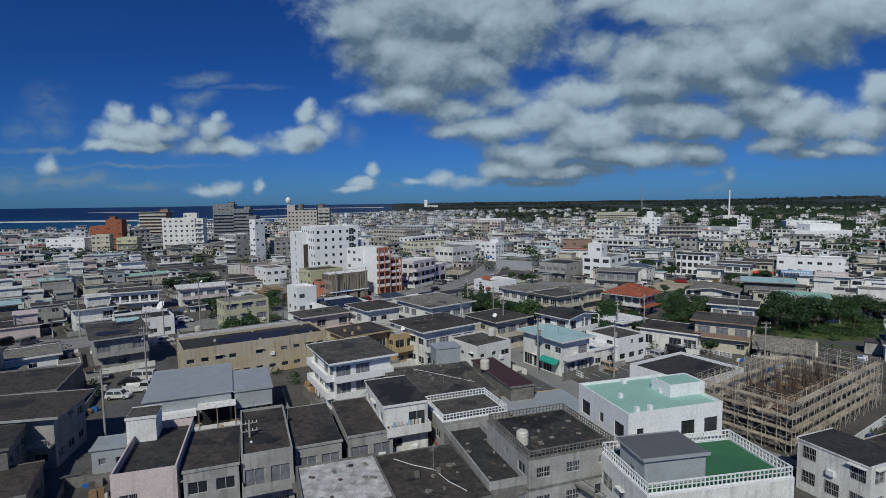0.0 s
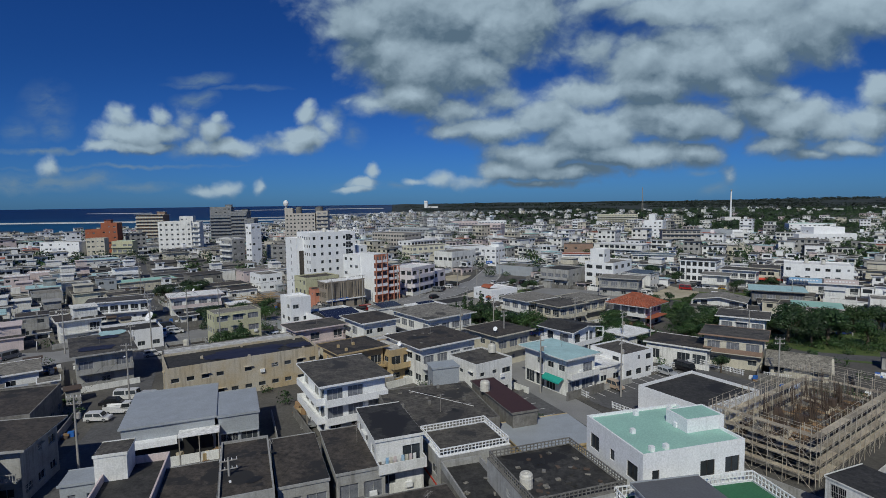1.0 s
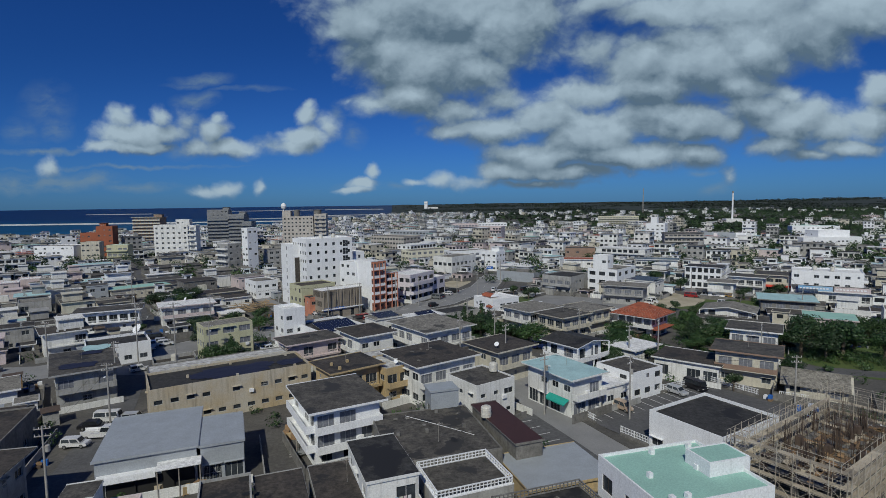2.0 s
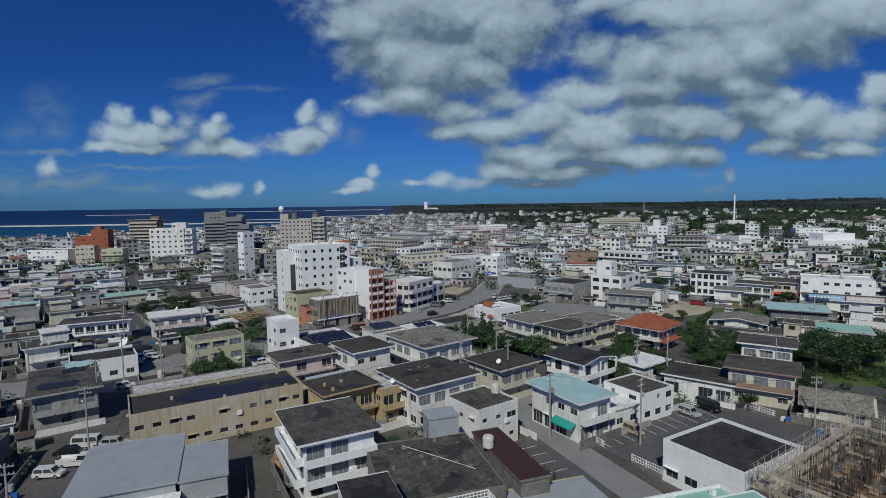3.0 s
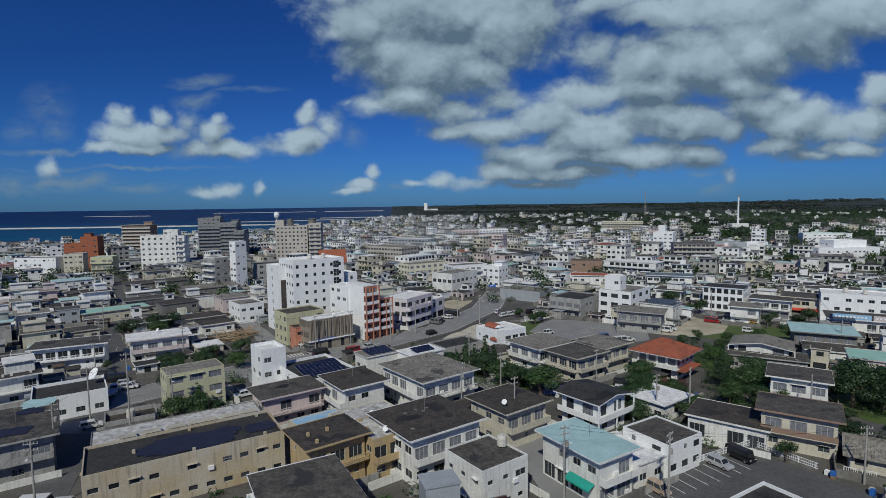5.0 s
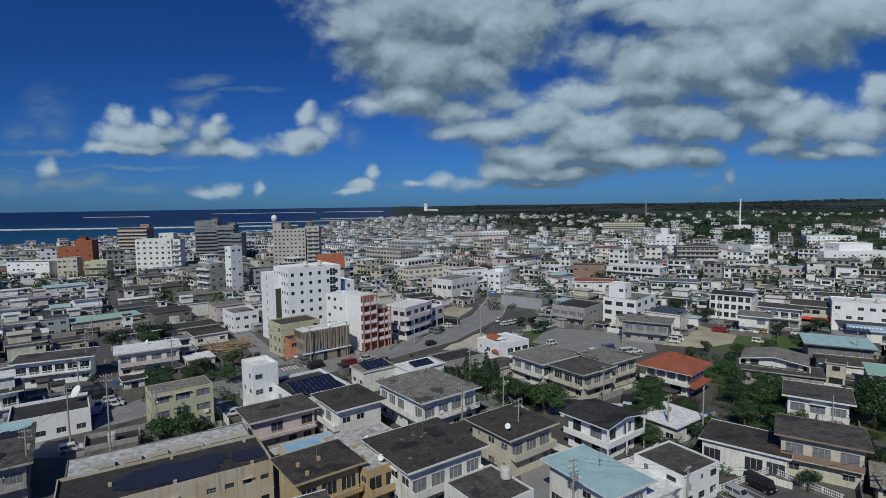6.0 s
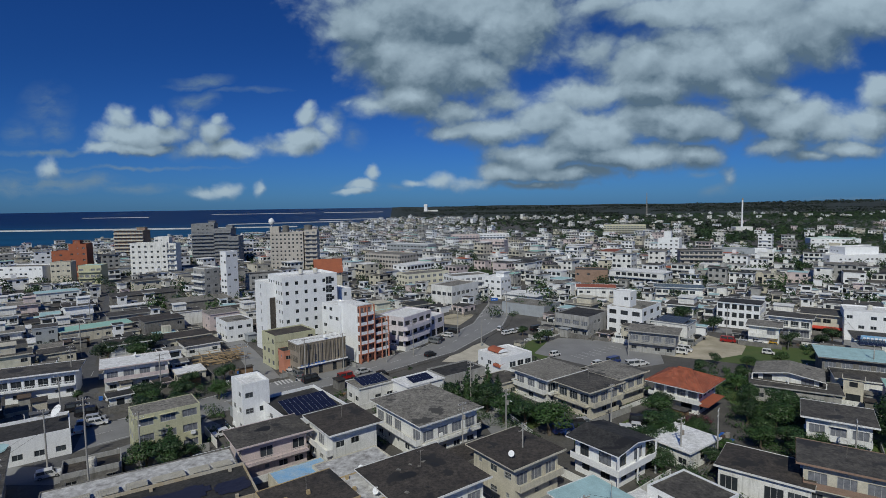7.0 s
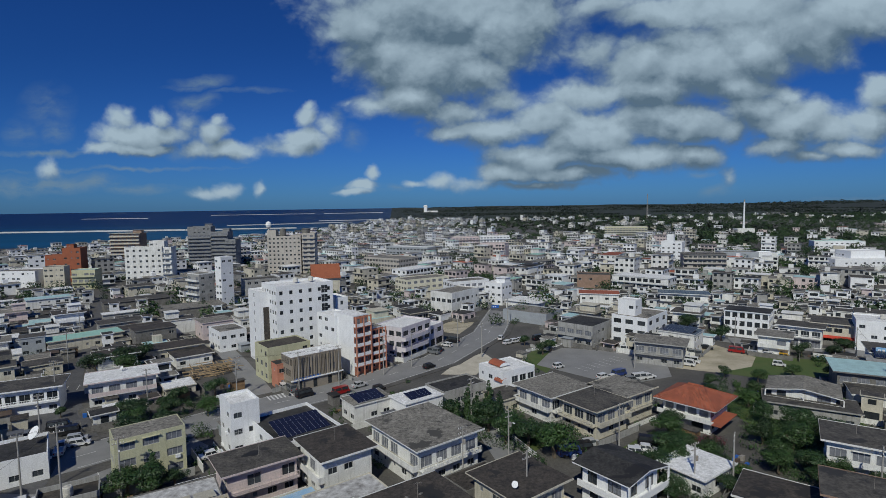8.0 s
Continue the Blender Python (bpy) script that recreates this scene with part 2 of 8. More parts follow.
# ---- materials ----
def surface(name, base, rough=0.8, second=None, scale=0.5, amount=0.5, grain=6.0, bump=0.15, metal=0.0, vary=0.0, streaks=0.0, patches=None, island=0.0, mottle=0.0):
    """A weathered surface: base colour, a second colour in large stains, fine grain with relief, and tone that differs from object to object."""
    m = bpy.data.materials.new(name)
    m.use_nodes = True
    tree = m.node_tree
    n = nodes_of(tree)
    out = tree.nodes["Principled BSDF"]
    place = n("NewGeometry").outputs["Position"]
    second = second or tuple(c * 0.7 for c in base)
    stain = n("TexNoise", in0=place, in2=scale, in3=6.0, in4=0.62)
    mask = n("MapRange", in0=stain.outputs[0], in1=0.5 - amount * 0.3, in2=0.72)
    colour = n("Mix", data_type="RGBA", in0=mask.outputs[0], in6=(*base, 1), in7=(*second, 1))
    small = n("TexNoise", in0=place, in2=grain, in3=4.0)
    tone = n("MapRange", in0=small.outputs[0], in1=0.3, in2=0.7, in3=0.86, in4=1.12)
    colour = n("Mix", data_type="RGBA", blend_type="MULTIPLY", in0=1.0, in6=colour.outputs[2], in7=tone.outputs[0])
    if mottle:
        spots = n("TexNoise", in0=place, in2=1.7, in3=9.0, in4=0.74)
        tone = n("MapRange", in0=spots.outputs[0], in1=0.36, in2=0.64, in3=1 - mottle, in4=1 + mottle)
        colour = n("Mix", data_type="RGBA", blend_type="MULTIPLY", in0=1.0, in6=colour.outputs[2], in7=tone.outputs[0])
    if streaks:
        long = n("VectorMath", operation="MULTIPLY", in0=place, in1=(1.6, 1.6, 0.12))
        run = n("TexNoise", in0=long.outputs[0], in2=1.3, in3=5.0)
        run = n("MapRange", in0=run.outputs[0], in1=0.52, in2=0.75, in3=0.0, in4=streaks)
        colour = n("Mix", data_type="RGBA", in0=run.outputs[0], in6=colour.outputs[2], in7=(.09, .085, .075, 1))
    if patches:
        dark = n("TexNoise", in0=place, in2=0.17, in3=7.0, in4=0.58)
        dark = n("MapRange", in0=dark.outputs[0], in1=patches[0], in2=patches[0] + 0.02)
        colour = n("Mix", data_type="RGBA", in0=dark.outputs[0], in6=colour.outputs[2], in7=(*patches[1], 1))
    if vary:
        info = n("ObjectInfo")
        tone = n("MapRange", in0=info.outputs["Random"], in3=1 - vary, in4=1 + vary * 0.4)
        colour = n("Mix", data_type="RGBA", blend_type="MULTIPLY", in0=1.0, in6=colour.outputs[2], in7=tone.outputs[0])
    if island:
        each = n("NewGeometry").outputs["Random Per Island"]
        tone = n("MapRange", in0=each, in3=1 - island, in4=1.0 + island * 0.3)
        colour = n("Mix", data_type="RGBA", blend_type="MULTIPLY", in0=1.0, in6=colour.outputs[2], in7=tone.outputs[0])
    tree.links.new(colour.outputs[2], out.inputs["Base Color"])
    out.inputs["Roughness"].default_value, out.inputs["Metallic"].default_value = rough, metal
    if name == "window glass":
        out.inputs["Specular IOR Level"].default_value = .3
    relief = n("Bump", in0=bump, in1=0.05)
    tree.links.new(small.outputs[0], relief.inputs["Height"])
    tree.links.new(relief.outputs[0], out.inputs["Normal"])
    return m


WHITE = surface("white paint", (.78, .78, .76), second=(.60, .60, .57), streaks=.35, scale=.35)
CLEAN = surface("fresh white paint", (.82, .83, .84), second=(.74, .75, .76), streaks=.10)
CREAM = surface("cream paint", (.60, .565, .47), second=(.45, .42, .34), streaks=.35)
GREYW = surface("grey rendered wall", (.39, .39, .38), second=(.25, .245, .23), streaks=.5)
CONC = surface("bare concrete", (.225, .218, .205), second=(.115, .11, .10), streaks=.55, amount=.8, mottle=.25)
TAN = surface("stained tan render", (.50, .47, .40), second=(.42, .32, .18), streaks=.5, amount=.6, scale=.2)
OCHRE = surface("ochre paint", (.50, .37, .19), second=(.38, .30, .19), streaks=.35)
YELLOW = surface("pale yellow paint", (.54, .53, .36), second=(.45, .44, .29), streaks=.25)
SALMON = surface("salmon render", (.52, .22, .13), second=(.44, .18, .11), streaks=.2)
BEIGE = surface("beige render", (.50, .465, .42), second=(.40, .37, .33), streaks=.3)
IVORY = surface("ivory paint", (.74, .71, .57), second=(.62, .59, .46), streaks=.2)
SLATE = surface("dark grey render", (.25, .26, .27), second=(.17, .175, .18), streaks=.45)
PINK = surface("pink paint", (.63, .53, .52), second=(.52, .45, .44), streaks=.25)
LILAC = surface("pale lilac paint", (.66, .62, .66), second=(.56, .53, .56), streaks=.2)
ORANGE = surface("salmon orange paint", (.54, .23, .15), second=(.46, .19, .12))
REDP = surface("red paint", (.50, .05, .03), second=(.40, .05, .03))
MAROON = surface("dark red metal", (.06, .024, .02), second=(.045, .018, .016), rough=.55)
BROWNB = surface("brown brick", (.30, .20, .15), second=(.22, .15, .11))
LOUVRE = surface("taupe cladding", (.31, .27, .22), second=(.24, .21, .17), rough=.6)
MINT = surface("mint roof coating", (.32, .55, .47), second=(.27, .46, .40), scale=.25)
GREEN = surface("green roof coating", (.035, .16, .075), second=(.03, .11, .06), scale=.3)
AQUA = surface("pale aqua roof", (.42, .62, .64), second=(.30, .45, .46), amount=.7)
SKYBLUE = surface("sky blue roof coating", (.16, .40, .68), second=(.45, .55, .6), amount=.5)
ROOFG = surface("weathered grey roof", (.118, .108, .093), second=(.045, .042, .038), amount=.9, scale=.42, patches=(.585, (.034, .033, .033)), mottle=.6)
ROOFB = surface("brown weathered roof", (.082, .069, .056), second=(.033, .029, .026), amount=.9, scale=.40, patches=(.575, (.024, .023, .022)), mottle=.6)
ROOFD = surface("dark roof membrane", (.052, .050, .047), second=(.022, .022, .022), amount=.8, scale=.45, patches=(.58, (.014, .014, .016)), mottle=.6)
ROOFL = surface("pale grey roof", (.26, .245, .215), second=(.15, .14, .12), amount=.8, scale=.3, mottle=.6, patches=(.61, (.07, .067, .06)))
ROOFW = surface("white roof coating", (.80, .80, .80), second=(.62, .62, .60), scale=.4, mottle=.25)
GRAVEL = surface("peeling white roof", (.72, .72, .71), second=(.20, .19, .18), amount=.75, scale=.9)
SHEET = surface("grey sheet metal", (.36, .39, .42), second=(.30, .32, .34), rough=.45, bump=.05)
DSHEET = surface("dark grey sheet metal", (.13, .135, .14), second=(.11, .11, .115), rough=.5)
TILE = surface("red clay tile", (.42, .12, .06), second=(.28, .085, .05), island=.35, grain=10)
GLASS = surface("window glass", (.035, .042, .05), second=(.06, .07, .08), rough=.08, vary=.6, bump=0.0, scale=.8)
FRAME = surface("aluminium frame", (.48, .49, .50), rough=.4, bump=0.0)
DFRAME = surface("bronze frame", (.05, .045, .04), rough=.4, bump=0.0)
CURTAIN = surface("curtained glass", (.22, .23, .26), second=(.12, .13, .15), rough=.12, bump=0.0, scale=1.2)
STEEL = surface("galvanised steel", (.36, .35, .33), rough=.5, second=(.24, .20, .16))
PIPE = surface("scaffold tube", (.46, .43, .37), rough=.55, second=(.32, .27, .21))
PLANK = surface("scaffold board", (.50, .44, .34), second=(.36, .30, .22), vary=.4)
WOOD = surface("timber", (.34, .22, .12), second=(.24, .15, .08), vary=.4)
RUST = surface("rusty formwork", (.115, .082, .062), second=(.07, .05, .04), amount=.8)
POLE = surface("pole concrete", (.36, .35, .33), second=(.26, .25, .23))
DARK = surface("black rubber and bay shade", (.02, .02, .02), rough=.7)
WIRE = surface("cable", (.03, .03, .03), rough=.6, bump=0)
TANK = surface("tank plastic", (.62, .60, .54), second=(.5, .48, .42), rough=.5)
ROADWAY = surface("worn road asphalt", (.27, .27, .268), second=(.20, .20, .20), amount=.7, scale=.15, grain=10)
ASPHALT = surface("asphalt", (.115, .115, .117), second=(.075, .075, .078), amount=.8, scale=.2, grain=12, mottle=.25)
YARD = surface("concrete yard", (.13, .123, .112), second=(.065, .062, .057), amount=.9, scale=.12, grain=5, mottle=.25)
SOIL = surface("sandy soil", (.54, .48, .37), second=(.28, .25, .17), amount=.7, scale=.15)
CORAL = surface("crushed coral", (.56, .52, .43), second=(.42, .38, .30), scale=.3)
GRASS = surface("grass", (.055, .105, .022), second=(.10, .12, .04), amount=.7, scale=.18, grain=9, bump=.5)
PAINT = surface("road paint", (.72, .72, .70), second=(.5, .5, .5), amount=.8, scale=1.2)
LEAF = surface("leaves", (.035, .085, .018), second=(.06, .12, .028), rough=.55, grain=3, vary=.35, island=.45)
LEAFD = surface("dark leaves", (.022, .058, .016), second=(.04, .085, .022), rough=.55, grain=3, vary=.35, island=.45)
FLOWER = surface("bougainvillea", (.16, .02, .07), second=(.05, .06, .02), island=.5)
# far woods and FIELDS below: cloud shade is put into these very dark colours
WOODS = surface("far woods", (.010, .021, .013), second=(.02, .034, .018), scale=.01, amount=.8, island=.5)
BARK = surface("bark", (.14, .11, .08), second=(.09, .07, .05))
FIELDS = surface("far land", (.013, .022, .014), second=(.038, .042, .028), scale=.006, amount=.75, grain=.05, bump=.0)
TEAL = surface("teal net", (.02, .35, .28), second=(.02, .28, .22))
BLUE = surface("blue sheet", (.02, .10, .42), second=(.03, .16, .5), rough=.5)
TARP = surface("navy roof coating", (.014, .017, .040), second=(.022, .025, .05), rough=.65, scale=.6)
NAVY = surface("solar cell", (.012, .015, .034), second=(.018, .022, .048), rough=.22, bump=0, scale=2)
STONE = surface("breakwater concrete", (.62, .61, .58), second=(.45, .44, .42), scale=.05)


def sea_material():
    m = bpy.data.materials.new("sea")
    m.use_nodes = True
    n = nodes_of(m.node_tree)
    out = m.node_tree.nodes["Principled BSDF"]
    place = n("NewGeometry").outputs["Position"]
    xyz = n("SeparateXYZ", in0=place)
    deep = n("MapRange", interpolation_type="SMOOTHSTEP", in0=xyz.outputs[1], in1=850.0, in2=1900.0)
    colour = n("Mix", data_type="RGBA", in0=deep.outputs[0], in6=(.005, .060, .125, 1), in7=(.003, .016, .062, 1))
    wave = n("TexNoise", in0=place, in2=.35, in3=5.0)
    band = n("VectorMath", operation="MULTIPLY", in0=place, in1=(.0025, .012, 0))
    band = n("TexNoise", in0=band.outputs[0], in2=1.0, in3=4.0)
    tone = n("MapRange", in0=band.outputs[0], in1=.3, in2=.7, in3=.75, in4=1.3)
    colour = n("Mix", data_type="RGBA", blend_type="MULTIPLY", in0=1.0, in6=colour.outputs[2], in7=tone.outputs[0])
    m.node_tree.links.new(colour.outputs[2], out.inputs["Base Color"])
    out.inputs["Roughness"].default_value = .45
    out.inputs["Specular IOR Level"].default_value = .25
    relief = n("Bump", in0=.4, in1=.3)
    m.node_tree.links.new(wave.outputs[0], relief.inputs["Height"])
    m.node_tree.links.new(relief.outputs[0], out.inputs["Normal"])
    return m


SEA = sea_material()


# ---- mesh helpers ----
class Form:
    """Gathers faces of one mesh."""

    def __init__(self):
        self.v, self.f, self.m, self.mats = [], [], [], []

    def slot(self, material):
        if material not in self.mats:
            self.mats.append(material)
        return self.mats.index(material)

    def face(self, points, material):
        i = len(self.v)
        self.v.extend(points)
        self.f.append(tuple(range(i, i + len(points))))
        self.m.append(self.slot(material))

    def box(self, x0, y0, z0, x1, y1, z1, material, base=None):
        i = len(self.v)
        pts = [(x0, y0, z0), (x1, y0, z0), (x1, y1, z0), (x0, y1, z0), (x0, y0, z1), (x1, y0, z1), (x1, y1, z1), (x0, y1, z1)]
        if base is not None:
            pts = [tuple(base @ Vector(p)) for p in pts]
        self.v.extend(pts)
        s = self.slot(material)
        for q in ((0, 3, 2, 1), (4, 5, 6, 7), (0, 1, 5, 4), (1, 2, 6, 5), (2, 3, 7, 6), (3, 0, 4, 7)):
            self.f.append(tuple(i + k for k in q))
            self.m.append(s)

    def bar(self, a, b, r, material, sides=4):
        a, b = Vector(a), Vector(b)
        turn = (b - a).to_track_quat("Z", "Y").to_matrix()
        ring = [turn @ Vector((r * math.cos(k * math.tau / sides), r * math.sin(k * math.tau / sides), 0)) for k in range(sides)]
        i, s = len(self.v), self.slot(material)
        self.v.extend([tuple(a + p) for p in ring] + [tuple(b + p) for p in ring])
        for k in range(sides):
            j = (k + 1) % sides
            self.f.append((i + k, i + j, i + sides + j, i + sides + k))
            self.m.append(s)
        self.f.append(tuple(i + sides + k for k in range(sides)))
        self.m.append(s)

    def lathe(self, profile, material, sides=14, centre=(0, 0, 0)):
        i, s, n = len(self.v), self.slot(material), len(profile)
        for r, z in profile:
            self.v.extend((centre[0] + r * math.cos(k * math.tau / sides), centre[1] + r * math.sin(k * math.tau / sides), centre[2] + z) for k in range(sides))
        for row in range(n - 1):
            for k in range(sides):
                j = (k + 1) % sides
                self.f.append((i + row * sides + k, i + row * sides + j, i + (row + 1) * sides + j, i + (row + 1) * sides + k))
                self.m.append(s)
        self.f.append(tuple(i + (n - 1) * sides + k for k in range(sides)))
        self.m.append(s)

    def mesh(self, name):
        if len(self.v) < 6000:
            seen, index, kept = {}, [], []
            for p in self.v:
                key = (round(p[0], 4), round(p[1], 4), round(p[2], 4))
                if key not in seen:
                    seen[key] = len(kept)
                    kept.append(p)
                index.append(seen[key])
            self.v, self.f = kept, [tuple(index[i] for i in q) for q in self.f]
        me = bpy.data.meshes.new(name)
        me.from_pydata(self.v, [], self.f)
        for material in self.mats:
            me.materials.append(material)
        me.polygons.foreach_set("material_index", self.m)
        me.update()
        return me


def part(name, form, parent, label="", at=None):
    me = form.mesh(name) if isinstance(form, Form) else form
    ob = new(name, me)
    ob.parent = parent
    if at is not None:
        ob.matrix_local = at
    if label:
        ob["label"] = label
    return ob


def thing(name, m, label, category, group="", kind=""):
    ob = new(name)
    ob.empty_display_size = 0.5
    ob.matrix_world = m
    return tagged(ob, label, category, group, kind)


def single(name, form, label, category="", group="", kind="", m=None):
    ob = new(name, form.mesh(name))
    if m is not None:
        ob.matrix_world = m
    return tagged(ob, label, category, group, kind)


def inside(px, py, rect, margin=0.0):
    x, y, w, d, r = rect[:5]
    c, s = math.cos(radians(r)), math.sin(radians(r))
    dx, dy = px - x, py - y
    return abs(dx * c + dy * s) < w / 2 + margin and abs(-dx * s + dy * c) < d / 2 + margin


def in_poly(px, py, poly):
    hit = False
    for (x0, y0), (x1, y1) in zip(poly, poly[1:] + poly[:1]):
        if (y0 > py) != (y1 > py) and px < (x1 - x0) * (py - y0) / (y1 - y0) + x0:
            hit = not hit
    return hit


# ---- the large structure: land, sea, roads ----
def far_rise(d):
    """The sheet lifts towards its far rim, so that it meets the sea's horizon."""
    return 27.0 * max(0.0, (d - 1800) / 3150) ** 2


COAST = ((-2000, -900), (0, -760), (600, -560), (714, -539), (803, -444), (857, -387), (1233, -366), (2004, -336), (5200, -884))


def coast_x(y):
    for (y0, x0), (y1, x1) in zip(COAST, COAST[1:]):
        if y <= y1:
            return x0 + (x1 - x0) * (y - y0) / (y1 - y0)
    return -900


def land_z(x, y):
    d = math.hypot(x, y)
    z = far_rise(d)
    if d > 1500 and x > coast_x(y) + 60:
        k = min(1, (d - 1500) / 1500)
        z += k * (4 + 10 * noise.noise((x * .0012, y * .0012, 3.0)) + 5 * noise.noise((x * .004, y * .004, 9.0)))
    return z


def sheet(name, rows, spokes, lift, material, keep, label):
    form = Form()
    ids = {}
    for i, d in enumerate(rows):
        for k in range(spokes + 1):
            a = math.tau * k / spokes
            x, y = d * math.sin(a), d * math.cos(a)
            ids[i, k] = len(form.v)
            form.v.append((x, y, lift(x, y)))
    s = form.slot(material)
    for i in range(len(rows) - 1):
        for k in range(spokes):
            quad = [ids[i, k], ids[i + 1, k], ids[i + 1, k + 1], ids[i, k + 1]]
            cx, cy = (sum(form.v[q][c] for q in quad) / 4 for c in (0, 1))
            if keep(cx, cy):
                form.f.append(tuple(reversed(quad)))
                form.m.append(s)
    return single(name, form, label, "ground", kind="structure")


RINGS = [0.5, 60, 120, 180, 240, 300, 380, 460, 540, 620, 700, 780, 860, 940, 1020, 1120, 1240, 1380, 1540, 1720, 1920, 2150, 2400, 2700, 3000, 3300, 3600, 3900, 4200, 4500, 4750, 4950]
ground = sheet("ground", [d for d in RINGS if d <= 1720], 720, land_z, YARD, lambda x, y: x > coast_x(y), "patchy grey concrete and asphalt town ground")
backdrop = sheet("backdrop", [d for d in RINGS if d >= 1720], 720, land_z, FIELDS, lambda x, y: x > coast_x(y), "distant low wooded land with fields")
water = sheet("water", [0.5, 400, 700, 1000, 1400, 1800] + [d for d in RINGS if d >= 1920], 180, lambda x, y: far_rise(math.hypot(x, y)) - 1.2, SEA, lambda x, y: x < coast_x(y) + 400, "deep blue sea with turquoise shallows")


def flat(name, poly, z, material, label, thick=0.02):
    form = Form()
    form.face([(x, y, z) for x, y in poly], material)
    for (x0, y0), (x1, y1) in zip(poly, poly[1:] + poly[:1]):
        form.face([(x0, y0, z - thick), (x1, y1, z - thick), (x1, y1, z), (x0, y0, z)], material)
    return single(name, form, label, name, kind="structure")


def strip(line, width, offset=0.0):
    left, right = [], []
    for i, (x, y) in enumerate(line):
        x0, y0 = line[max(0, i - 1)]
        x1, y1 = line[min(len(line) - 1, i + 1)]
        n = Vector((-(y1 - y0), x1 - x0)).normalized()
        left.append((x + n.x * (offset + width / 2), y + n.y * (offset + width / 2)))
        right.append((x + n.x * (offset - width / 2), y + n.y * (offset - width / 2)))
    return right + left[::-1]


MAIN = [(-110, 138), (-80, 168), (-58, 192), (-33, 214), (-14, 236), (2, 272), (6, 298), (9, 318)]
SIDE = [(-54, 200), (-76, 231), (-100, 262), (-134, 303), (-180, 358)]
NEAR = [(27, 106), (19.3, 119.6), (12.8, 131.5), (10, 142), (8, 162), (1, 186), (-9, 214)]
ALLEY = [(-45, 66), (-55, 106), (-64, 128), (-74, 147), (-92, 180), (-116, 214)]
LANE = [(-116, 214), (-160, 280), (-215, 360)]
LEFT = [(-190, 128), (-130, 146), (-100, 151), (-74, 152), (-58, 176)]
EAST = [(44, 158), (66, 160), (100, 150)]
CROSS = [(-60, 322), (-24, 318), (6, 318), (36, 300), (56, 300)]
GRID = [(56, 300), (76, 268), (96, 258), (140, 236), (190, 210)]
ROADS = [(MAIN, 12.5), (SIDE, 6.0), (NEAR, 6.0), (ALLEY, 5.5), (LANE, 3.0), (LEFT, 7.0), (EAST, 5.0), (GRID, 8.0), (CROSS, 5.0)]
for k, (line, width) in enumerate(ROADS):
    flat("road", strip(line, width), 0.03 + 0.006 * k, ROADWAY if width > 5.8 else ASPHALT, "worn dark grey asphalt street")
pavement = flat("pavement", strip(MAIN[1:], 2.2, 7.3), 0.15, YARD, "raised grey concrete pavement beside the main road", .15)
flat("pavement", strip(MAIN[3:], 2.0, -7.2), 0.15, YARD, "raised grey concrete pavement beside the main road", .15)

CARPARK = [(18.8, 131.2), (46.2, 147.4), (52.5, 139.4), (57.0, 133.0), (44, 121), (28.4, 116.6), (20.4, 126.5)]
LOT_R = [(7.4, 129.6), (10.3, 130.8), (16.4, 119.1), (19.0, 113.6), (12.6, 112.0)]
LOT_A = [(16, 232), (24, 252), (42, 248), (55, 236), (52, 222), (36, 214)]
LOT_L = [(-110, 189), (-101, 197), (-80, 176), (-90, 168)]
LOT_P = [(-40, 246), (-30, 262), (-13, 258), (-17, 243), (-28, 231)]
YARD_A = [(-40, 99), (-27, 104), (-22, 111), (-27, 125), (-41, 120)]
for poly in (CARPARK, LOT_R, LOT_A, LOT_L, LOT_P):
    flat("parking_lot", poly, 0.09, ROADWAY if poly in (LOT_A, LOT_P) else ASPHALT, "worn asphalt parking lot with white bay lines")
flat("yard", YARD_A, 0.09, YARD, "pale concrete yard behind the grey shed")
SAND = [(56, 230), (64, 250), (78, 256), (84, 242), (78, 232), (66, 226)]
FIELD = [(66, 176), (78, 190), (102, 182), (112, 160), (96, 146), (80, 152)]
LAWNS = [[(63, 228), (84, 244), (106, 238), (96, 224), (78, 220)], [(12, 238), (19, 254), (24, 240), (18, 224)], FIELD, [(6, 186), (12, 190), (15, 180), (9, 174)], [(26, 176), (36, 186), (40, 178), (30, 168)], [(56, 200), (66, 214), (84, 210), (80, 176), (60, 176)]]
flat("sand_lot", SAND, 0.07, SOIL, "pale sandy vacant lot")
flat("sand_lot", [(-20, 276), (-9, 270), (-3, 290), (-13, 294)], 0.07, SOIL, "pale sandy vacant lot")
flat("sand_lot", [(-12, 222), (-8, 234), (0, 245), (3, 238), (-2, 222)], 0.075, CORAL, "white crushed coral ground beside the road")
flat("sand_lot", [(44, 92), (54, 100), (70, 116), (74, 110), (60, 94), (50, 86)], 0.07, SOIL, "bare earth beside the building site")
for poly in LAWNS:
    flat("lawn", poly, 0.055, GRASS, "green grass plot")

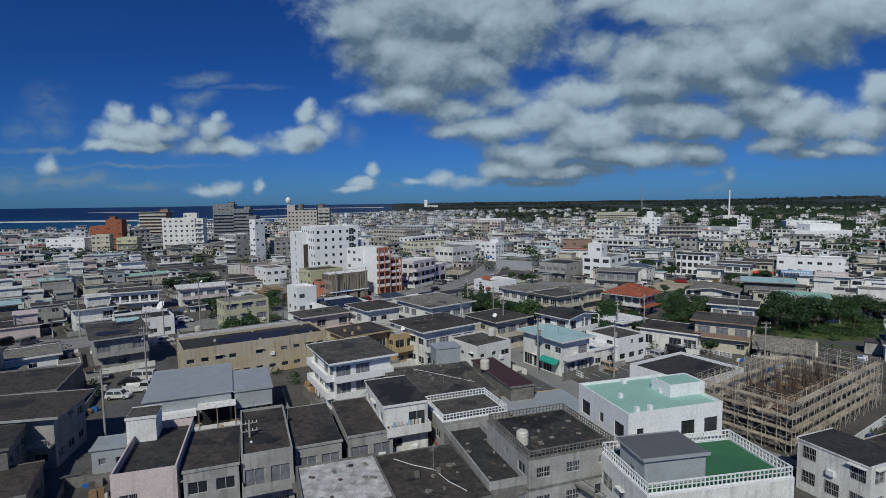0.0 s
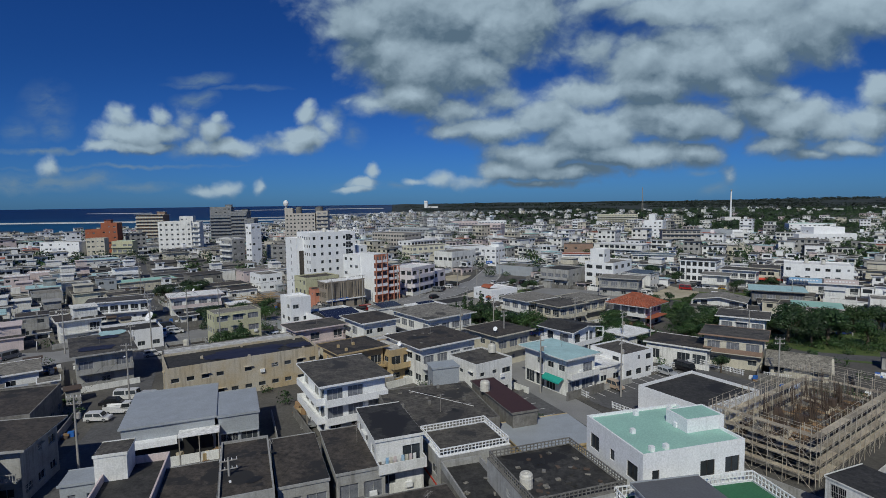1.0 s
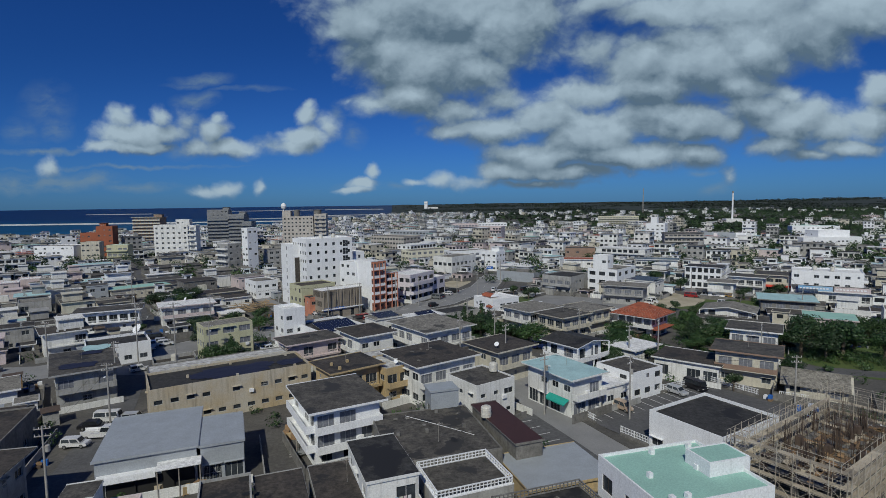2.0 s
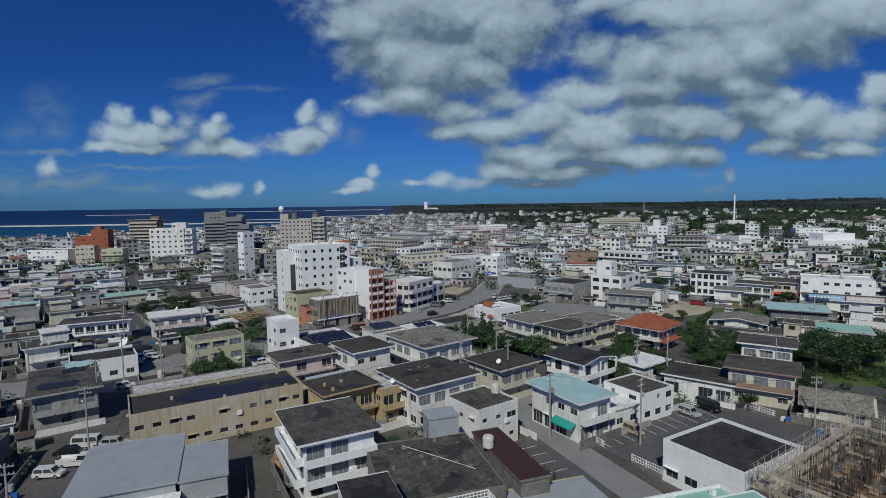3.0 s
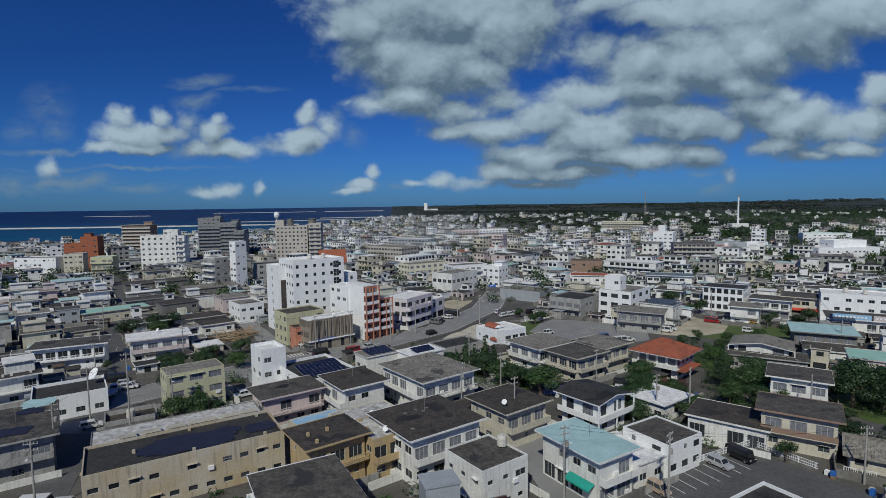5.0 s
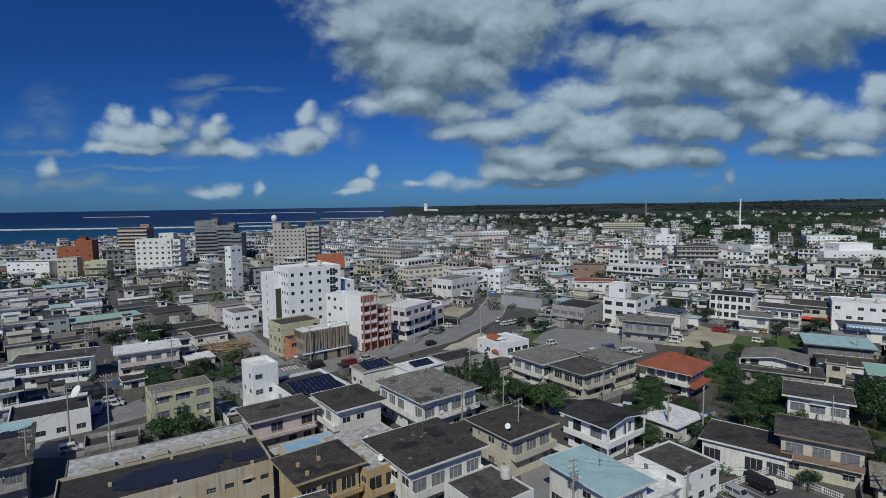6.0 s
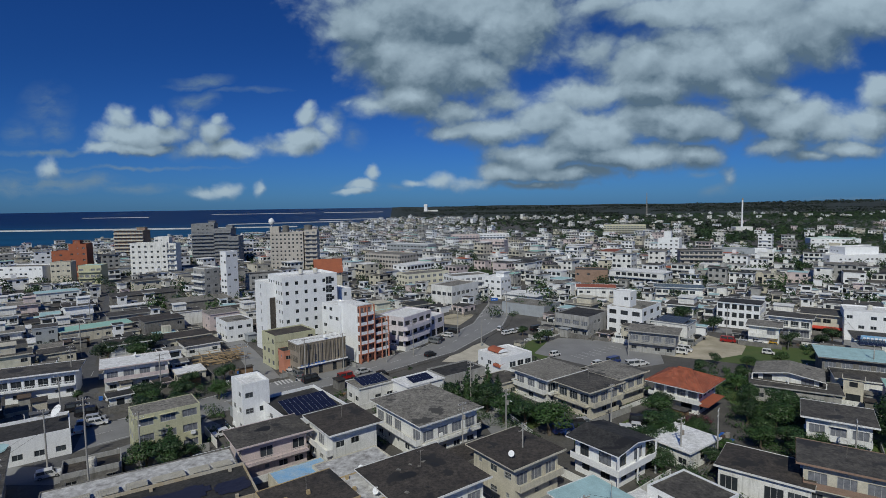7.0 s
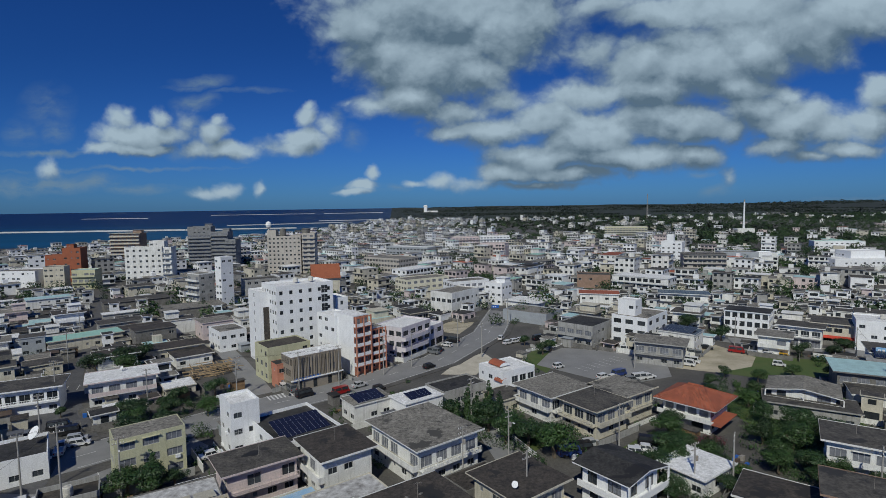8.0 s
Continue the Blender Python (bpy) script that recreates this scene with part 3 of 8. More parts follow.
# road markings
form = Form()
for k in range(len(MAIN) - 2):
    (x0, y0), (x1, y1) = MAIN[k + 1], MAIN[k + 2]
    length = math.hypot(x1 - x0, y1 - y0)
    u = ((x1 - x0) / length, (y1 - y0) / length)
    nrm = (-u[1], u[0])
    for side in (-5.6, 5.6):
        form.face([(x0 + nrm[0] * (side + e), y0 + nrm[1] * (side + e), .085) for e in (-.08, .08)] + [(x1 + nrm[0] * (side + e), y1 + nrm[1] * (side + e), .085) for e in (.08, -.08)], PAINT)
    s = 0
    while s < length - 5:
        a, b = (x0 + u[0] * s, y0 + u[1] * s), (x0 + u[0] * (s + 4), y0 + u[1] * (s + 4))
        form.face([(a[0] + nrm[0] * e, a[1] + nrm[1] * e, .085) for e in (-.08, .08)] + [(b[0] + nrm[0] * e, b[1] + nrm[1] * e, .085) for e in (.08, -.08)], PAINT)
        s += 9
for k in range(7):
    a = pose(-52, 203, .088, 0, 0, 128) @ Vector((0, k * .95 - 3, 0))
    b = pose(0, 0, 0, 0, 0, 128)
    form.face([tuple(a + b @ Vector(q)) for q in ((-1.8, -.22, 0), (1.8, -.22, 0), (1.8, .22, 0), (-1.8, .22, 0))], PAINT)
for k, (x, y, r, n, gap) in enumerate(((21.6, 127.6, 31, 11, 2.5), (13.6, 120.4, 117, 4, 2.7), (30, 226, 40, 8, 2.6), (-36, 246, 40, 6, 2.6), (-120, 199, 30, 8, 2.6))):
    base = pose(x, y, .125, 0, 0, r)
    for i in range(n):
        form.face([tuple(base @ Vector((i * gap + e, f, 0))) for e, f in ((-.07, 0), (.07, 0), (.07, 4.8), (-.07, 4.8))], PAINT)
single("road_marking", form, "white painted road lines and parking bays", "marking", kind="structure")

# ---- buildings ----
SIDES = {"S": ((-1, -1), (1, 0)), "E": ((1, -1), (0, 1)), "N": ((1, 1), (-1, 0)), "W": ((-1, 1), (0, -1))}
WINDOWS, GRILLES = {}, {}
RECTS = []


def window_meshes(w, h, dark, bars, whole=False):
    key = (round(w, 1), round(h, 1), dark, bars, whole)
    if key not in WINDOWS:
        w, h = key[0], key[1]
        edge = DFRAME if dark else FRAME
        f = Form()
        b = .06
        n = max(1, round(w / .9))
        lights = [(b + k * (w - b) / n, (k + 1) * (w - b) / n, b, h - b) for k in range(n)]
        facade(f, edge, (0, 0), (1, 0), w, 0, h, lights, .05)
        if whole:
            for x0, x1, z0, z1 in lights:
                f.face([(x0, .05, z0), (x1, .05, z0), (x1, .05, z1), (x0, .05, z1)], CURTAIN if hash_tone(key) else GLASS)
        grille = None
        if bars:
            g = Form()
            m = max(3, int(w / .17))
            facade(g, FRAME, (0, -.09), (1, 0), w, 0, h, [(.02 + k * (w - .02) / m, (k + 1) * (w - .02) / m, q * h / 2 + .03, q * h / 2 + h / 2 - .03) for k in range(m) for q in (0, 1)], .02)
            grille = g.mesh("grille")
        p = Form()
        p.box(b * .5, .055, b * .5, w - b * .5, .07, h - b * .5, CURTAIN if hash_tone(key) else GLASS)
        WINDOWS[key] = (f.mesh("window"), None if whole else p.mesh("pane"))
        GRILLES[WINDOWS[key][0].name] = grille
    return WINDOWS[key]


def hash_tone(key):
    return int(key[0] * 10 + key[1] * 10) % 4 == 0


def facade(form, material, start, u, length, z0, z1, holes, depth=.12):
    n = (u[1], -u[0])
    xs = sorted({0, length, *(a for h in holes for a in h[:2])})
    zs = sorted({z0, z1, *(a for h in holes for a in h[2:4])})

    def at(s, z, inn=0.0):
        return (start[0] + u[0] * s - n[0] * inn, start[1] + u[1] * s - n[1] * inn, z)
    for x0, x1 in zip(xs, xs[1:]):
        for b, t in zip(zs, zs[1:]):
            cx, cz = (x0 + x1) / 2, (b + t) / 2
            if not any(h[0] < cx < h[1] and h[2] < cz < h[3] for h in holes):
                form.face([at(x0, b), at(x1, b), at(x1, t), at(x0, t)], material)
    for x0, x1, b, t in (h[:4] for h in holes):
        form.face([at(x0, b), at(x0, b, depth), at(x1, b, depth), at(x1, b)], material)
        form.face([at(x0, t), at(x1, t), at(x1, t, depth), at(x0, t, depth)], material)
        form.face([at(x0, b), at(x0, t), at(x0, t, depth), at(x0, b, depth)], material)
        form.face([at(x1, b), at(x1, b, depth), at(x1, t, depth), at(x1, t)], material)


def face_matrix(w, d, side, s, z, out=0.0):
    corner, u = SIDES[side]
    n = (u[1], -u[0])
    x, y = corner[0] * w / 2 + u[0] * s + n[0] * out, corner[1] * d / 2 + u[1] * s + n[1] * out
    return Matrix(((u[0], -n[0], 0, x), (u[1], -n[1], 0, y), (0, 0, 1, z), (0, 0, 0, 1)))


def house(name, label, category, x, y, w, d, rot, h, floors, wall, roof, overhang=.5, parapet=0.0, balcony=(), shop="", seed=0, group="", sides="SWE", bays=0, fine=True, stubs=0, blank="", win=(1.6, 1.15), dark=False, bars=.12, ground=None, trim=None, z0=0.0, band=None, gaps=.16, room=0.0):
    """A flat-roofed concrete building: walls with real openings, roof, windows, balconies."""
    rng = random.Random(seed * 7 + int(abs(x) * 13 + abs(y) * 7))
    if y > 175 or group:
        sides = "S" + ("W" if rot > 0 else "E") if y < 200 or not group else "S"
    RECTS.append((x, y, w, d, rot))
    root = thing(name, pose(x, y, z0, 0, 0, rot), label, category, group)
    body = Form()
    eave = h - (parapet if parapet else .22)
    fh = eave / floors
    windows = []
    for side in "SENW":
        length = w if side in "SN" else d
        corner, u = SIDES[side]
        start = (corner[0] * w / 2, corner[1] * d / 2)
        holes = []
        if side in sides and side not in blank and length > 2.4:
            n = bays or max(1, round(length / rng.uniform(2.7, 3.5)))
            pitch = length / n
            for fl in range(floors):
                for k in range(n):
                    if rng.random() < (max(gaps, .52) if group else gaps):
                        continue
                    z = fl * fh
                    full = (side, fl) in balcony
                    if full:
                        ww, wh, sill = min(pitch * .78, 2.4), min(2.0, fh - .6), .12
                    elif side in shop and fl == 0:
                        ww, wh, sill = pitch * .84, min(2.3, fh - .5), .15
                    else:
                        ww, wh, sill = min(win[0], pitch * .7), min(win[1], fh - 1.2), .95
                        if rng.random() < .22 and not bays:
                            ww, wh, sill = ww * .5, wh * .7, 1.3
                    a = k * pitch + (pitch - ww) / 2
                    ww, wh = round(ww, 1), round(wh, 1)
                    holes.append((a, a + ww, z + sill, z + sill + wh))
                    windows.append((side, a, z + sill, ww, wh, rng.random() < bars and not full and y < 175 and not group))
        facade(body, ground or wall, start, u, length, 0, fh, [q for q in holes if q[2] < fh]) if ground else None
        facade(body, wall, start, u, length, fh if ground else 0, eave, [q for q in holes if not ground or q[2] >= fh])
    body.face([(-w / 2, -d / 2, eave), (w / 2, -d / 2, eave), (w / 2, d / 2, eave), (-w / 2, d / 2, eave)], wall)
    if band:
        for fl in range(1, floors):
            body.box(-w / 2 - .06, -d / 2 - .06, fl * fh - .12, w / 2 + .06, d / 2 + .06, fl * fh + .12, band)
    part("wall", body, root)
    top = Form()
    o = max(overhang, 1.0) if balcony and overhang > .15 else overhang
    if parapet:
        top.box(-w / 2 + .01, -d / 2 + .01, eave + .004, w / 2 - .01, d / 2 - .01, eave + .06, roof)
        rim = Form()
        for q in ((-w / 2, -d / 2, w / 2, -d / 2 + .18), (-w / 2, d / 2 - .18, w / 2, d / 2), (-w / 2, -d / 2 + .18, -w / 2 + .18, d / 2 - .18), (w / 2 - .18, -d / 2 + .18, w / 2, d / 2 - .18)):
            rim.box(q[0], q[1], eave + .004, q[2], q[3], h, trim or wall)
        part("parapet", rim, root)
    else:
        top.box(-w / 2 - o, -d / 2 - o, h - .2, w / 2 + o, d / 2 + o, h - .03, trim or wall)
        top.box(-w / 2 - o + .05, -d / 2 - o + .05, h - .03, w / 2 + o - .05, d / 2 + o - .05, h + .02, roof)
        for q in ((-w / 2 - o, -d / 2 - o, w / 2 + o, -d / 2 - o + .1), (-w / 2 - o, d / 2 + o - .1, w / 2 + o, d / 2 + o)):
            top.box(q[0], q[1], h - .03, q[2], q[3], h + .10, trim or wall)
    for k in range(stubs):
        a, b = rng.uniform(-w * .42, w * .42), rng.choice((-d * .4, d * .4, 0))
        zt = eave if parapet else h
        top.box(a - .22, b - .22, zt, a + .22, b + .22, zt + .55, wall)
    part("roof", top, root)
    for side, a, z, ww, wh, barred in windows:
        frame_mesh, pane_mesh = window_meshes(ww, wh, dark, barred, y > 175 or not fine or group != "")
        ob = part("window", frame_mesh, root, at=face_matrix(w, d, side, a, z, -.10))
        if pane_mesh:
            part("pane", pane_mesh, ob)
        if GRILLES[frame_mesh.name]:
            part("grille", GRILLES[frame_mesh.name], ob)
        if fine and not dark and rng.random() < .12 and y < 175:
            hood = Form()
            hood.box(-.12, -.42, 0, ww + .12, .08, .08, wall)
            part("window_hood", hood, root, at=face_matrix(w, d, side, a, z + wh + .12, 0))
    for side, fl in balcony:
        length = w if side in "SN" else d
        f = Form()
        z = fl * fh
        f.box(-.02, -1.25, z - .16, length + .02, 0, z - .005, wall)
        if trim or rng.random() < .6:
            f.box(-.02, -1.25, z - .005, length + .02, -1.13, z + .95, trim or wall)
            f.box(-.02, -1.13, z - .005, .1, -.01, z + .95, trim or wall), f.box(length - .1, -1.13, z - .005, length + .02, -.01, z + .95, trim or wall)
        else:
            for q in (.12, .95):
                f.box(-.02, -1.25, z + q - .05, length + .02, -1.15, z + q + .05, trim or wall)
            for i in range(int(length / .3) + 1):
                f.box(i * .3 - .03, -1.22, z, i * .3 + .05, -1.17, z + .95, trim or wall)
        part("balcony", f, root, at=face_matrix(w, d, side, 0, 0, 0))
    if room:
        f = Form()
        a, b = w * room, d * room * 1.1
        cx, cy = rng.choice((-1, 1)) * (w - a) * .4, (d - b) * .4
        zt = eave if parapet else h
        f.box(cx - a / 2, cy - b / 2, zt, cx + a / 2, cy + b / 2, zt + 2.4, wall)
        f.box(cx - a / 2 - .3, cy - b / 2 - .5, zt + 2.4, cx + a / 2 + .3, cy + b / 2 + .3, zt + 2.58, trim or wall)
        part("roof_room", f, root)
        frame_mesh, pane_mesh = window_meshes(round(min(1.8, a * .6), 1), 1.3, dark, False, True)
        part("window", frame_mesh, root, at=pose(cx - a * .3, cy - b / 2 - .02, zt + .8))
    if fine and floors > 1 and y < 175 and not group:
        side = rng.choice([q for q in sides if q != "N"])
        length = w if side in "SN" else d
        for k in range(2):
            ac = Form()
            ac.box(0, -.42, 0, .8, -.08, .6, CLEAN)
            part("air_conditioner", ac, root, at=face_matrix(w, d, side, rng.uniform(.4, max(.5, length - 1.4)), .35 + k * fh, -.1))
    return root


TANKS = {}


def water_tank(x, y, z, r=.6, h=1.3, label="round cream plastic water tank on a flat roof"):
    root = thing("water_tank", pose(x, y, z), label, "water tank", "rooftop water tanks")
    f = Form()
    f.lathe([(r, 0), (r, h * .25), (r * 1.04, h * .27), (r * 1.04, h * .31), (r, h * .33), (r, h * .66), (r * 1.04, h * .68), (r * 1.04, h * .72), (r, h * .74), (r * .98, h * .9), (r * .8, h)], TANK)
    part("barrel", f, root)
    f = Form()
    f.lathe([(r * .34, 0), (r * .34, .08), (r * .2, .12)], TANK, 10, (0, 0, h))
    part("lid", f, root)
    return root


def antenna(x, y, z, h=2.6):
    root = thing("roof_antenna", pose(x, y, z, 0, 0, x * 37 % 180), "thin metal television antenna standing on a roof", "antenna", "roof antennas")
    f = Form()
    f.bar((0, 0, 0), (0, 0, h), .025, STEEL)
    part("mast", f, root)
    f = Form()
    f.bar((-.6, 0, h - .1), (.6, 0, h - .1), .015, STEEL)
    for k in range(6):
        f.bar((-.5 + k * .2, -.3, h - .1), (-.5 + k * .2, .3, h - .1), .01, STEEL)
    part("aerial", f, root)


def dish(x, y, z, r=.5, label="small white satellite dish on a roof"):
    root = thing("satellite_dish", pose(x, y, z), label, "satellite dish", "satellite dishes")
    f = Form()
    f.bar((0, 0, 0), (0, 0, r + .3), .04, STEEL)
    part("stand", f, root)
    f = Form()
    f.lathe([(0.02, 0), (r * .5, r * .06), (r * .85, r * .19), (r, r * .28)], CLEAN)
    part("reflector", f, root, at=pose(0, -.1, r + .3, 55, 0, -25))


def solar_array(x, y, z, rot, nx, ny, tilt=10, pw=1.0, pl=1.6, label="rows of dark blue solar panels on a flat roof"):
    root = thing("solar_array", pose(x, y, z, tilt, 0, rot), label, "solar panels", "rooftop solar arrays")
    f = Form()
    f.box(0, 0, .03, pw - .04, pl - .04, .07, NAVY), f.box(-.01, -.01, 0, pw - .03, pl - .03, .045, FRAME)
    me = f.mesh("panel")
    for i in range(nx):
        for j in range(ny):
            part("panel", me, root, at=pose((i - nx / 2) * pw, (j - ny / 2) * pl, .25))
    f = Form()
    for i in (-.4, 0, .4):
        f.box(i * nx * pw - .04, -ny * pl / 2, .0, i * nx * pw + .04, ny * pl / 2, .25, STEEL)
    part("rail", f, root)


B = lambda text: tuple((c[0], int(c[1])) for c in text.split())
H = house
# near row of terraced houses, at the foot of the walk
H("house", "pinkish white terraced house with pierced parapet", "house", -33.4, 82.1, 5.8, 12.8, 22, 7.6, 2, PINK, ROOFD, parapet=.9, sides="SWN", bars=.9)
H("rooftop_hut", "small white hut on the terraced roof", "hut", -37.0, 85.6, 3.0, 3.4, 22, 9.6, 3, WHITE, ROOFG, overhang=.1, blank="SWEN")
H("house", "grey terraced concrete house with brown flat roof", "house", -27.6, 83.2, 5.2, 10.0, 24.5, 6.8, 2, GREYW, ROOFB, overhang=.1, win=(2.0, 1.3))
H("house", "grey terraced concrete house with stained roof", "house", -23.6, 87.4, 5.2, 13.2, 25, 7.3, 2, GREYW, ROOFB, parapet=.35, balcony=B("S1"), bars=.8)
H("house", "low grey concrete house with brown flat roof", "house", -18.9, 90.3, 5.1, 12.0, 25, 6.6, 2, GREYW, ROOFB, overhang=.12, balcony=B("S1"))
H("house", "low grey concrete house with brown flat roof", "house", -13.5, 92.9, 5.2, 11.6, 25, 6.7, 2, GREYW, ROOFB, overhang=.12, balcony=B("S1"))
laundry = H("house", "white house with balcony and hanging laundry", "house", -9.4, 95.0, 5.4, 10.0, 25, 9.2, 3, WHITE, ROOFD, overhang=.15, balcony=B("S2"), trim=WHITE)
H("house", "house with peeling white coated flat roof", "house", -11.4, 76.4, 8.0, 9.0, 24, 7.0, 2, CONC, GRAVEL, parapet=.25)
H("house", "concrete house with stained brown flat roof", "house", -3.4, 78.6, 8.2, 11.0, 24, 6.6, 2, CONC, ROOFB, overhang=.2, stubs=2)
H("annex", "low weathered annex with sunken flat roof", "house", 2.0, 84.1, 4.6, 13.8, 22, 6.9, 2, CONC, ROOFD, parapet=.8, trim=GREYW)
block = H("apartment_block", "weathered concrete block with dark railed flat roof", "building", 8.8, 84.4, 9.8, 10.0, 23, 8.7, 3, GREYW, ROOFD, parapet=.12, trim=CONC, bars=.6, band=CONC, stubs=0)
H("house", "house with white pierced block parapet terrace", "house", -.4, 95.2, 8.8, 7.0, 25, 7.1, 2, GREYW, ROOFG, parapet=.12, trim=CLEAN, band=REDP)
H("workshop", "wide low workshop with stained flat roof", "workshop", -5.2, 109.5, 14.4, 15.5, 20, 5.9, 1, CONC, ROOFG, parapet=.2, blank="W", stubs=4)
H("rooftop_hut", "grey sheet metal hut on a flat roof", "hut", -4.6, 119.4, 4.4, 3.2, 22, 8.6, 2, SHEET, SHEET, overhang=.15, gaps=.4)
H("shed", "narrow shed with dark red corrugated roof", "shed", 4.8, 112.6, 3.8, 14.4, 24, 6.2, 1, CONC, MAROON, overhang=.2, blank="SWE")
H("shed", "low shed with flat grey roof and ochre wall", "shed", 10.6, 104.4, 11.0, 9.0, 22, 4.0, 1, OCHRE, SHEET, overhang=.3, blank="WE")
mint = H("apartment_house", "white apartment house with mint green roof terrace", "building", 20.4, 88.9, 11.6, 9.8, 20, 11.6, 3, CLEAN, MINT, parapet=.35, dark=True, win=(1.7, 1.6), bars=0, stubs=6, gaps=.2)
H("stair_tower", "white rooftop stair tower with mint green top", "tower", 24.2, 90.2, 4.6, 3.2, 20, 12.7, 4, CLEAN, MINT, parapet=.12, blank="SWEN")
H("apartment_house", "white house with green terrace and pierced parapet", "building", 21.8, 79.2, 14.6, 8.4, 15, 8.1, 2, WHITE, GREEN, parapet=.2, trim=CLEAN, win=(2.0, 1.5))
H("rooftop_hut", "dark grey sheet metal hut on a green terrace", "hut", 18.4, 77.6, 6.0, 4.2, 15, 10.6, 3, SHEET, DSHEET, overhang=.3, gaps=.55)
H("warehouse", "white block with broad dark tarred roof", "warehouse", 35.1, 117.2, 13.4, 11.4, 35, 6.0, 1, CLEAN, ROOFD, parapet=.5, bays=4, win=(1.9, 1.2), blank="S", gaps=.0)
H("house", "white house with barred windows and grey roof", "house", 42.2, 88.4, 6.0, 7.6, 26, 5.9, 2, WHITE, ROOFD, overhang=.1, bars=1.0, win=(1.6, 1.5))
H("house", "beige house with rust stained roof", "house", 48.8, 88.4, 6.0, 8.0, 26, 5.4, 2, CREAM, ROOFB, overhang=.15, bars=1.0)
H("house", "dim concrete house with brown flat roof", "house", -58.4, 93.1, 10.2, 8.7, 16, 7.0, 2, GREYW, ROOFB, overhang=.6, balcony=B("S1"))
H("house", "dim concrete house with flat roof", "house", -56.4, 83.6, 8.0, 7.6, 30, 6.5, 2, CONC, ROOFD, overhang=.25)
H("house", "low concrete house with moss on its roof", "house", -49.4, 79.4, 6.0, 8.0, 30, 4.0, 1, CONC, ROOFB, overhang=.2)
H("workshop", "wide low house with brown flat roof", "house", -73.6, 107.2, 16.0, 14.5, 25, 5.4, 1, CONC, ROOFB, parapet=.3)
H("shed", "small lean-to with corrugated grey roof", "shed", -44.8, 91.2, 4.6, 3.6, 22, 3.4, 1, SHEET, SHEET, overhang=.2, blank="WE")
H("shed", "grey metal shed with low sheet roof", "shed", -44.4, 108.6, 11.6, 14.6, 26, 5.4, 1, SHEET, SHEET, overhang=.3, shop="S", gaps=.3)
H("shed", "grey metal shed with low sheet roof", "shed", -35.4, 110.6, 5.4, 10.4, 26, 5.2, 1, SHEET, SHEET, overhang=.2, shop="S", gaps=.3)
H("warehouse", "long stained tan warehouse with small windows", "warehouse", -44.9, 132.8, 27.0, 10.6, 36, 6.9, 2, TAN, ROOFD, parapet=.5, bays=11, win=(1.3, .75), gaps=.05, stubs=5)
H("warehouse", "low wing with pale grey roof behind the warehouse", "warehouse", -50.7, 141.0, 26.0, 8.6, 36, 5.8, 1, CONC, GRAVEL, parapet=.2, blank="SWE")
H("house", "white house with deep verandas and grey roof", "house", -20.6, 116.6, 9.6, 11.8, 33, 8.5, 3, CLEAN, ROOFG, overhang=.9, balcony=B("S1 W1 S2 W2"), trim=CLEAN)
H("house", "ochre house with brown flat roof", "house", -23.6, 135.4, 9.0, 7.8, 41, 7.4, 2, OCHRE, ROOFB, overhang=.4, balcony=B("S1"), stubs=3)
H("house", "ochre house with peeling white flat roof", "house", -15.8, 140.2, 8.2, 8.8, 41, 6.6, 2, OCHRE, GRAVEL, parapet=.2, balcony=B("S1"), stubs=3)
H("house", "low house with peeling white roof", "house", -20.4, 149.2, 11.6, 7.6, 41, 5.0, 1, CREAM, GRAVEL, parapet=.2)
H("house", "low house with sky blue painted roof", "house", -28.8, 147.4, 9.0, 4.6, 41, 4.6, 1, CREAM, SKYBLUE, parapet=.2)
H("house", "pale house with wide brown stained roof", "house", -8.6, 141.4, 12.8, 12.0, 40, 7.7, 2, WHITE, ROOFB, overhang=.5, balcony=B("S1"), win=(2.0, 1.3))
H("house", "white house with dark roof and blank gable", "house", 1.2, 130.4, 8.4, 8.6, 40, 7.0, 2, WHITE, ROOFG, parapet=.3, win=(2.0, 1.0))
H("shop_house", "white shop house with pale aqua roof", "house", 16.4, 135.4, 7.0, 11.4, 36, 7.0, 2, WHITE, AQUA, overhang=.6, shop="SW", balcony=B("S1"))
H("house", "low house with bright white sheet roof", "house", 23.4, 139.6, 6.6, 9.6, 34, 3.8, 1, WHITE, ROOFW, overhang=.3)
H("house", "white modern house with slanted grey roof", "house", 30.0, 143.0, 8.6, 8.6, 36, 5.4, 2, CLEAN, ROOFG, parapet=.3, dark=True)
H("house", "concrete house with pierced block screen wall", "house", 5.4, 152.2, 9.6, 9.6, 41, 6.9, 2, CREAM, ROOFB, overhang=.4, bars=.6, balcony=B("S1"))
H("house", "low concrete house with worn terrace roof", "house", -1.2, 158.4, 9.0, 6.0, 41, 3.6, 1, CONC, ROOFB, parapet=.2)
H("house", "wide house with large pale grey roof", "house", -11.2, 169.8, 13.2, 15.6, 42, 7.3, 2, WHITE, ROOFL, overhang=.8, balcony=B("S1 W1"), band=CREAM)
H("house", "beige house with brown flat roof", "house", -25.7, 161.4, 8.6, 10.0, 41, 7.4, 2, WHITE, ROOFB, overhang=.4, balcony=B("W1"))
H("house", "pinkish two-storey house with dark patched roof", "house", -38.4, 157.8, 11.4, 7.4, 40, 6.4, 2, PINK, ROOFG, overhang=.3, balcony=B("S1"))
H("shop_building", "long shop building with solar panels on dark roof", "building", -37.0, 172.8, 12.6, 16.6, 43, 6.2, 2, CLEAN, ROOFD, parapet=.7, trim=CLEAN)
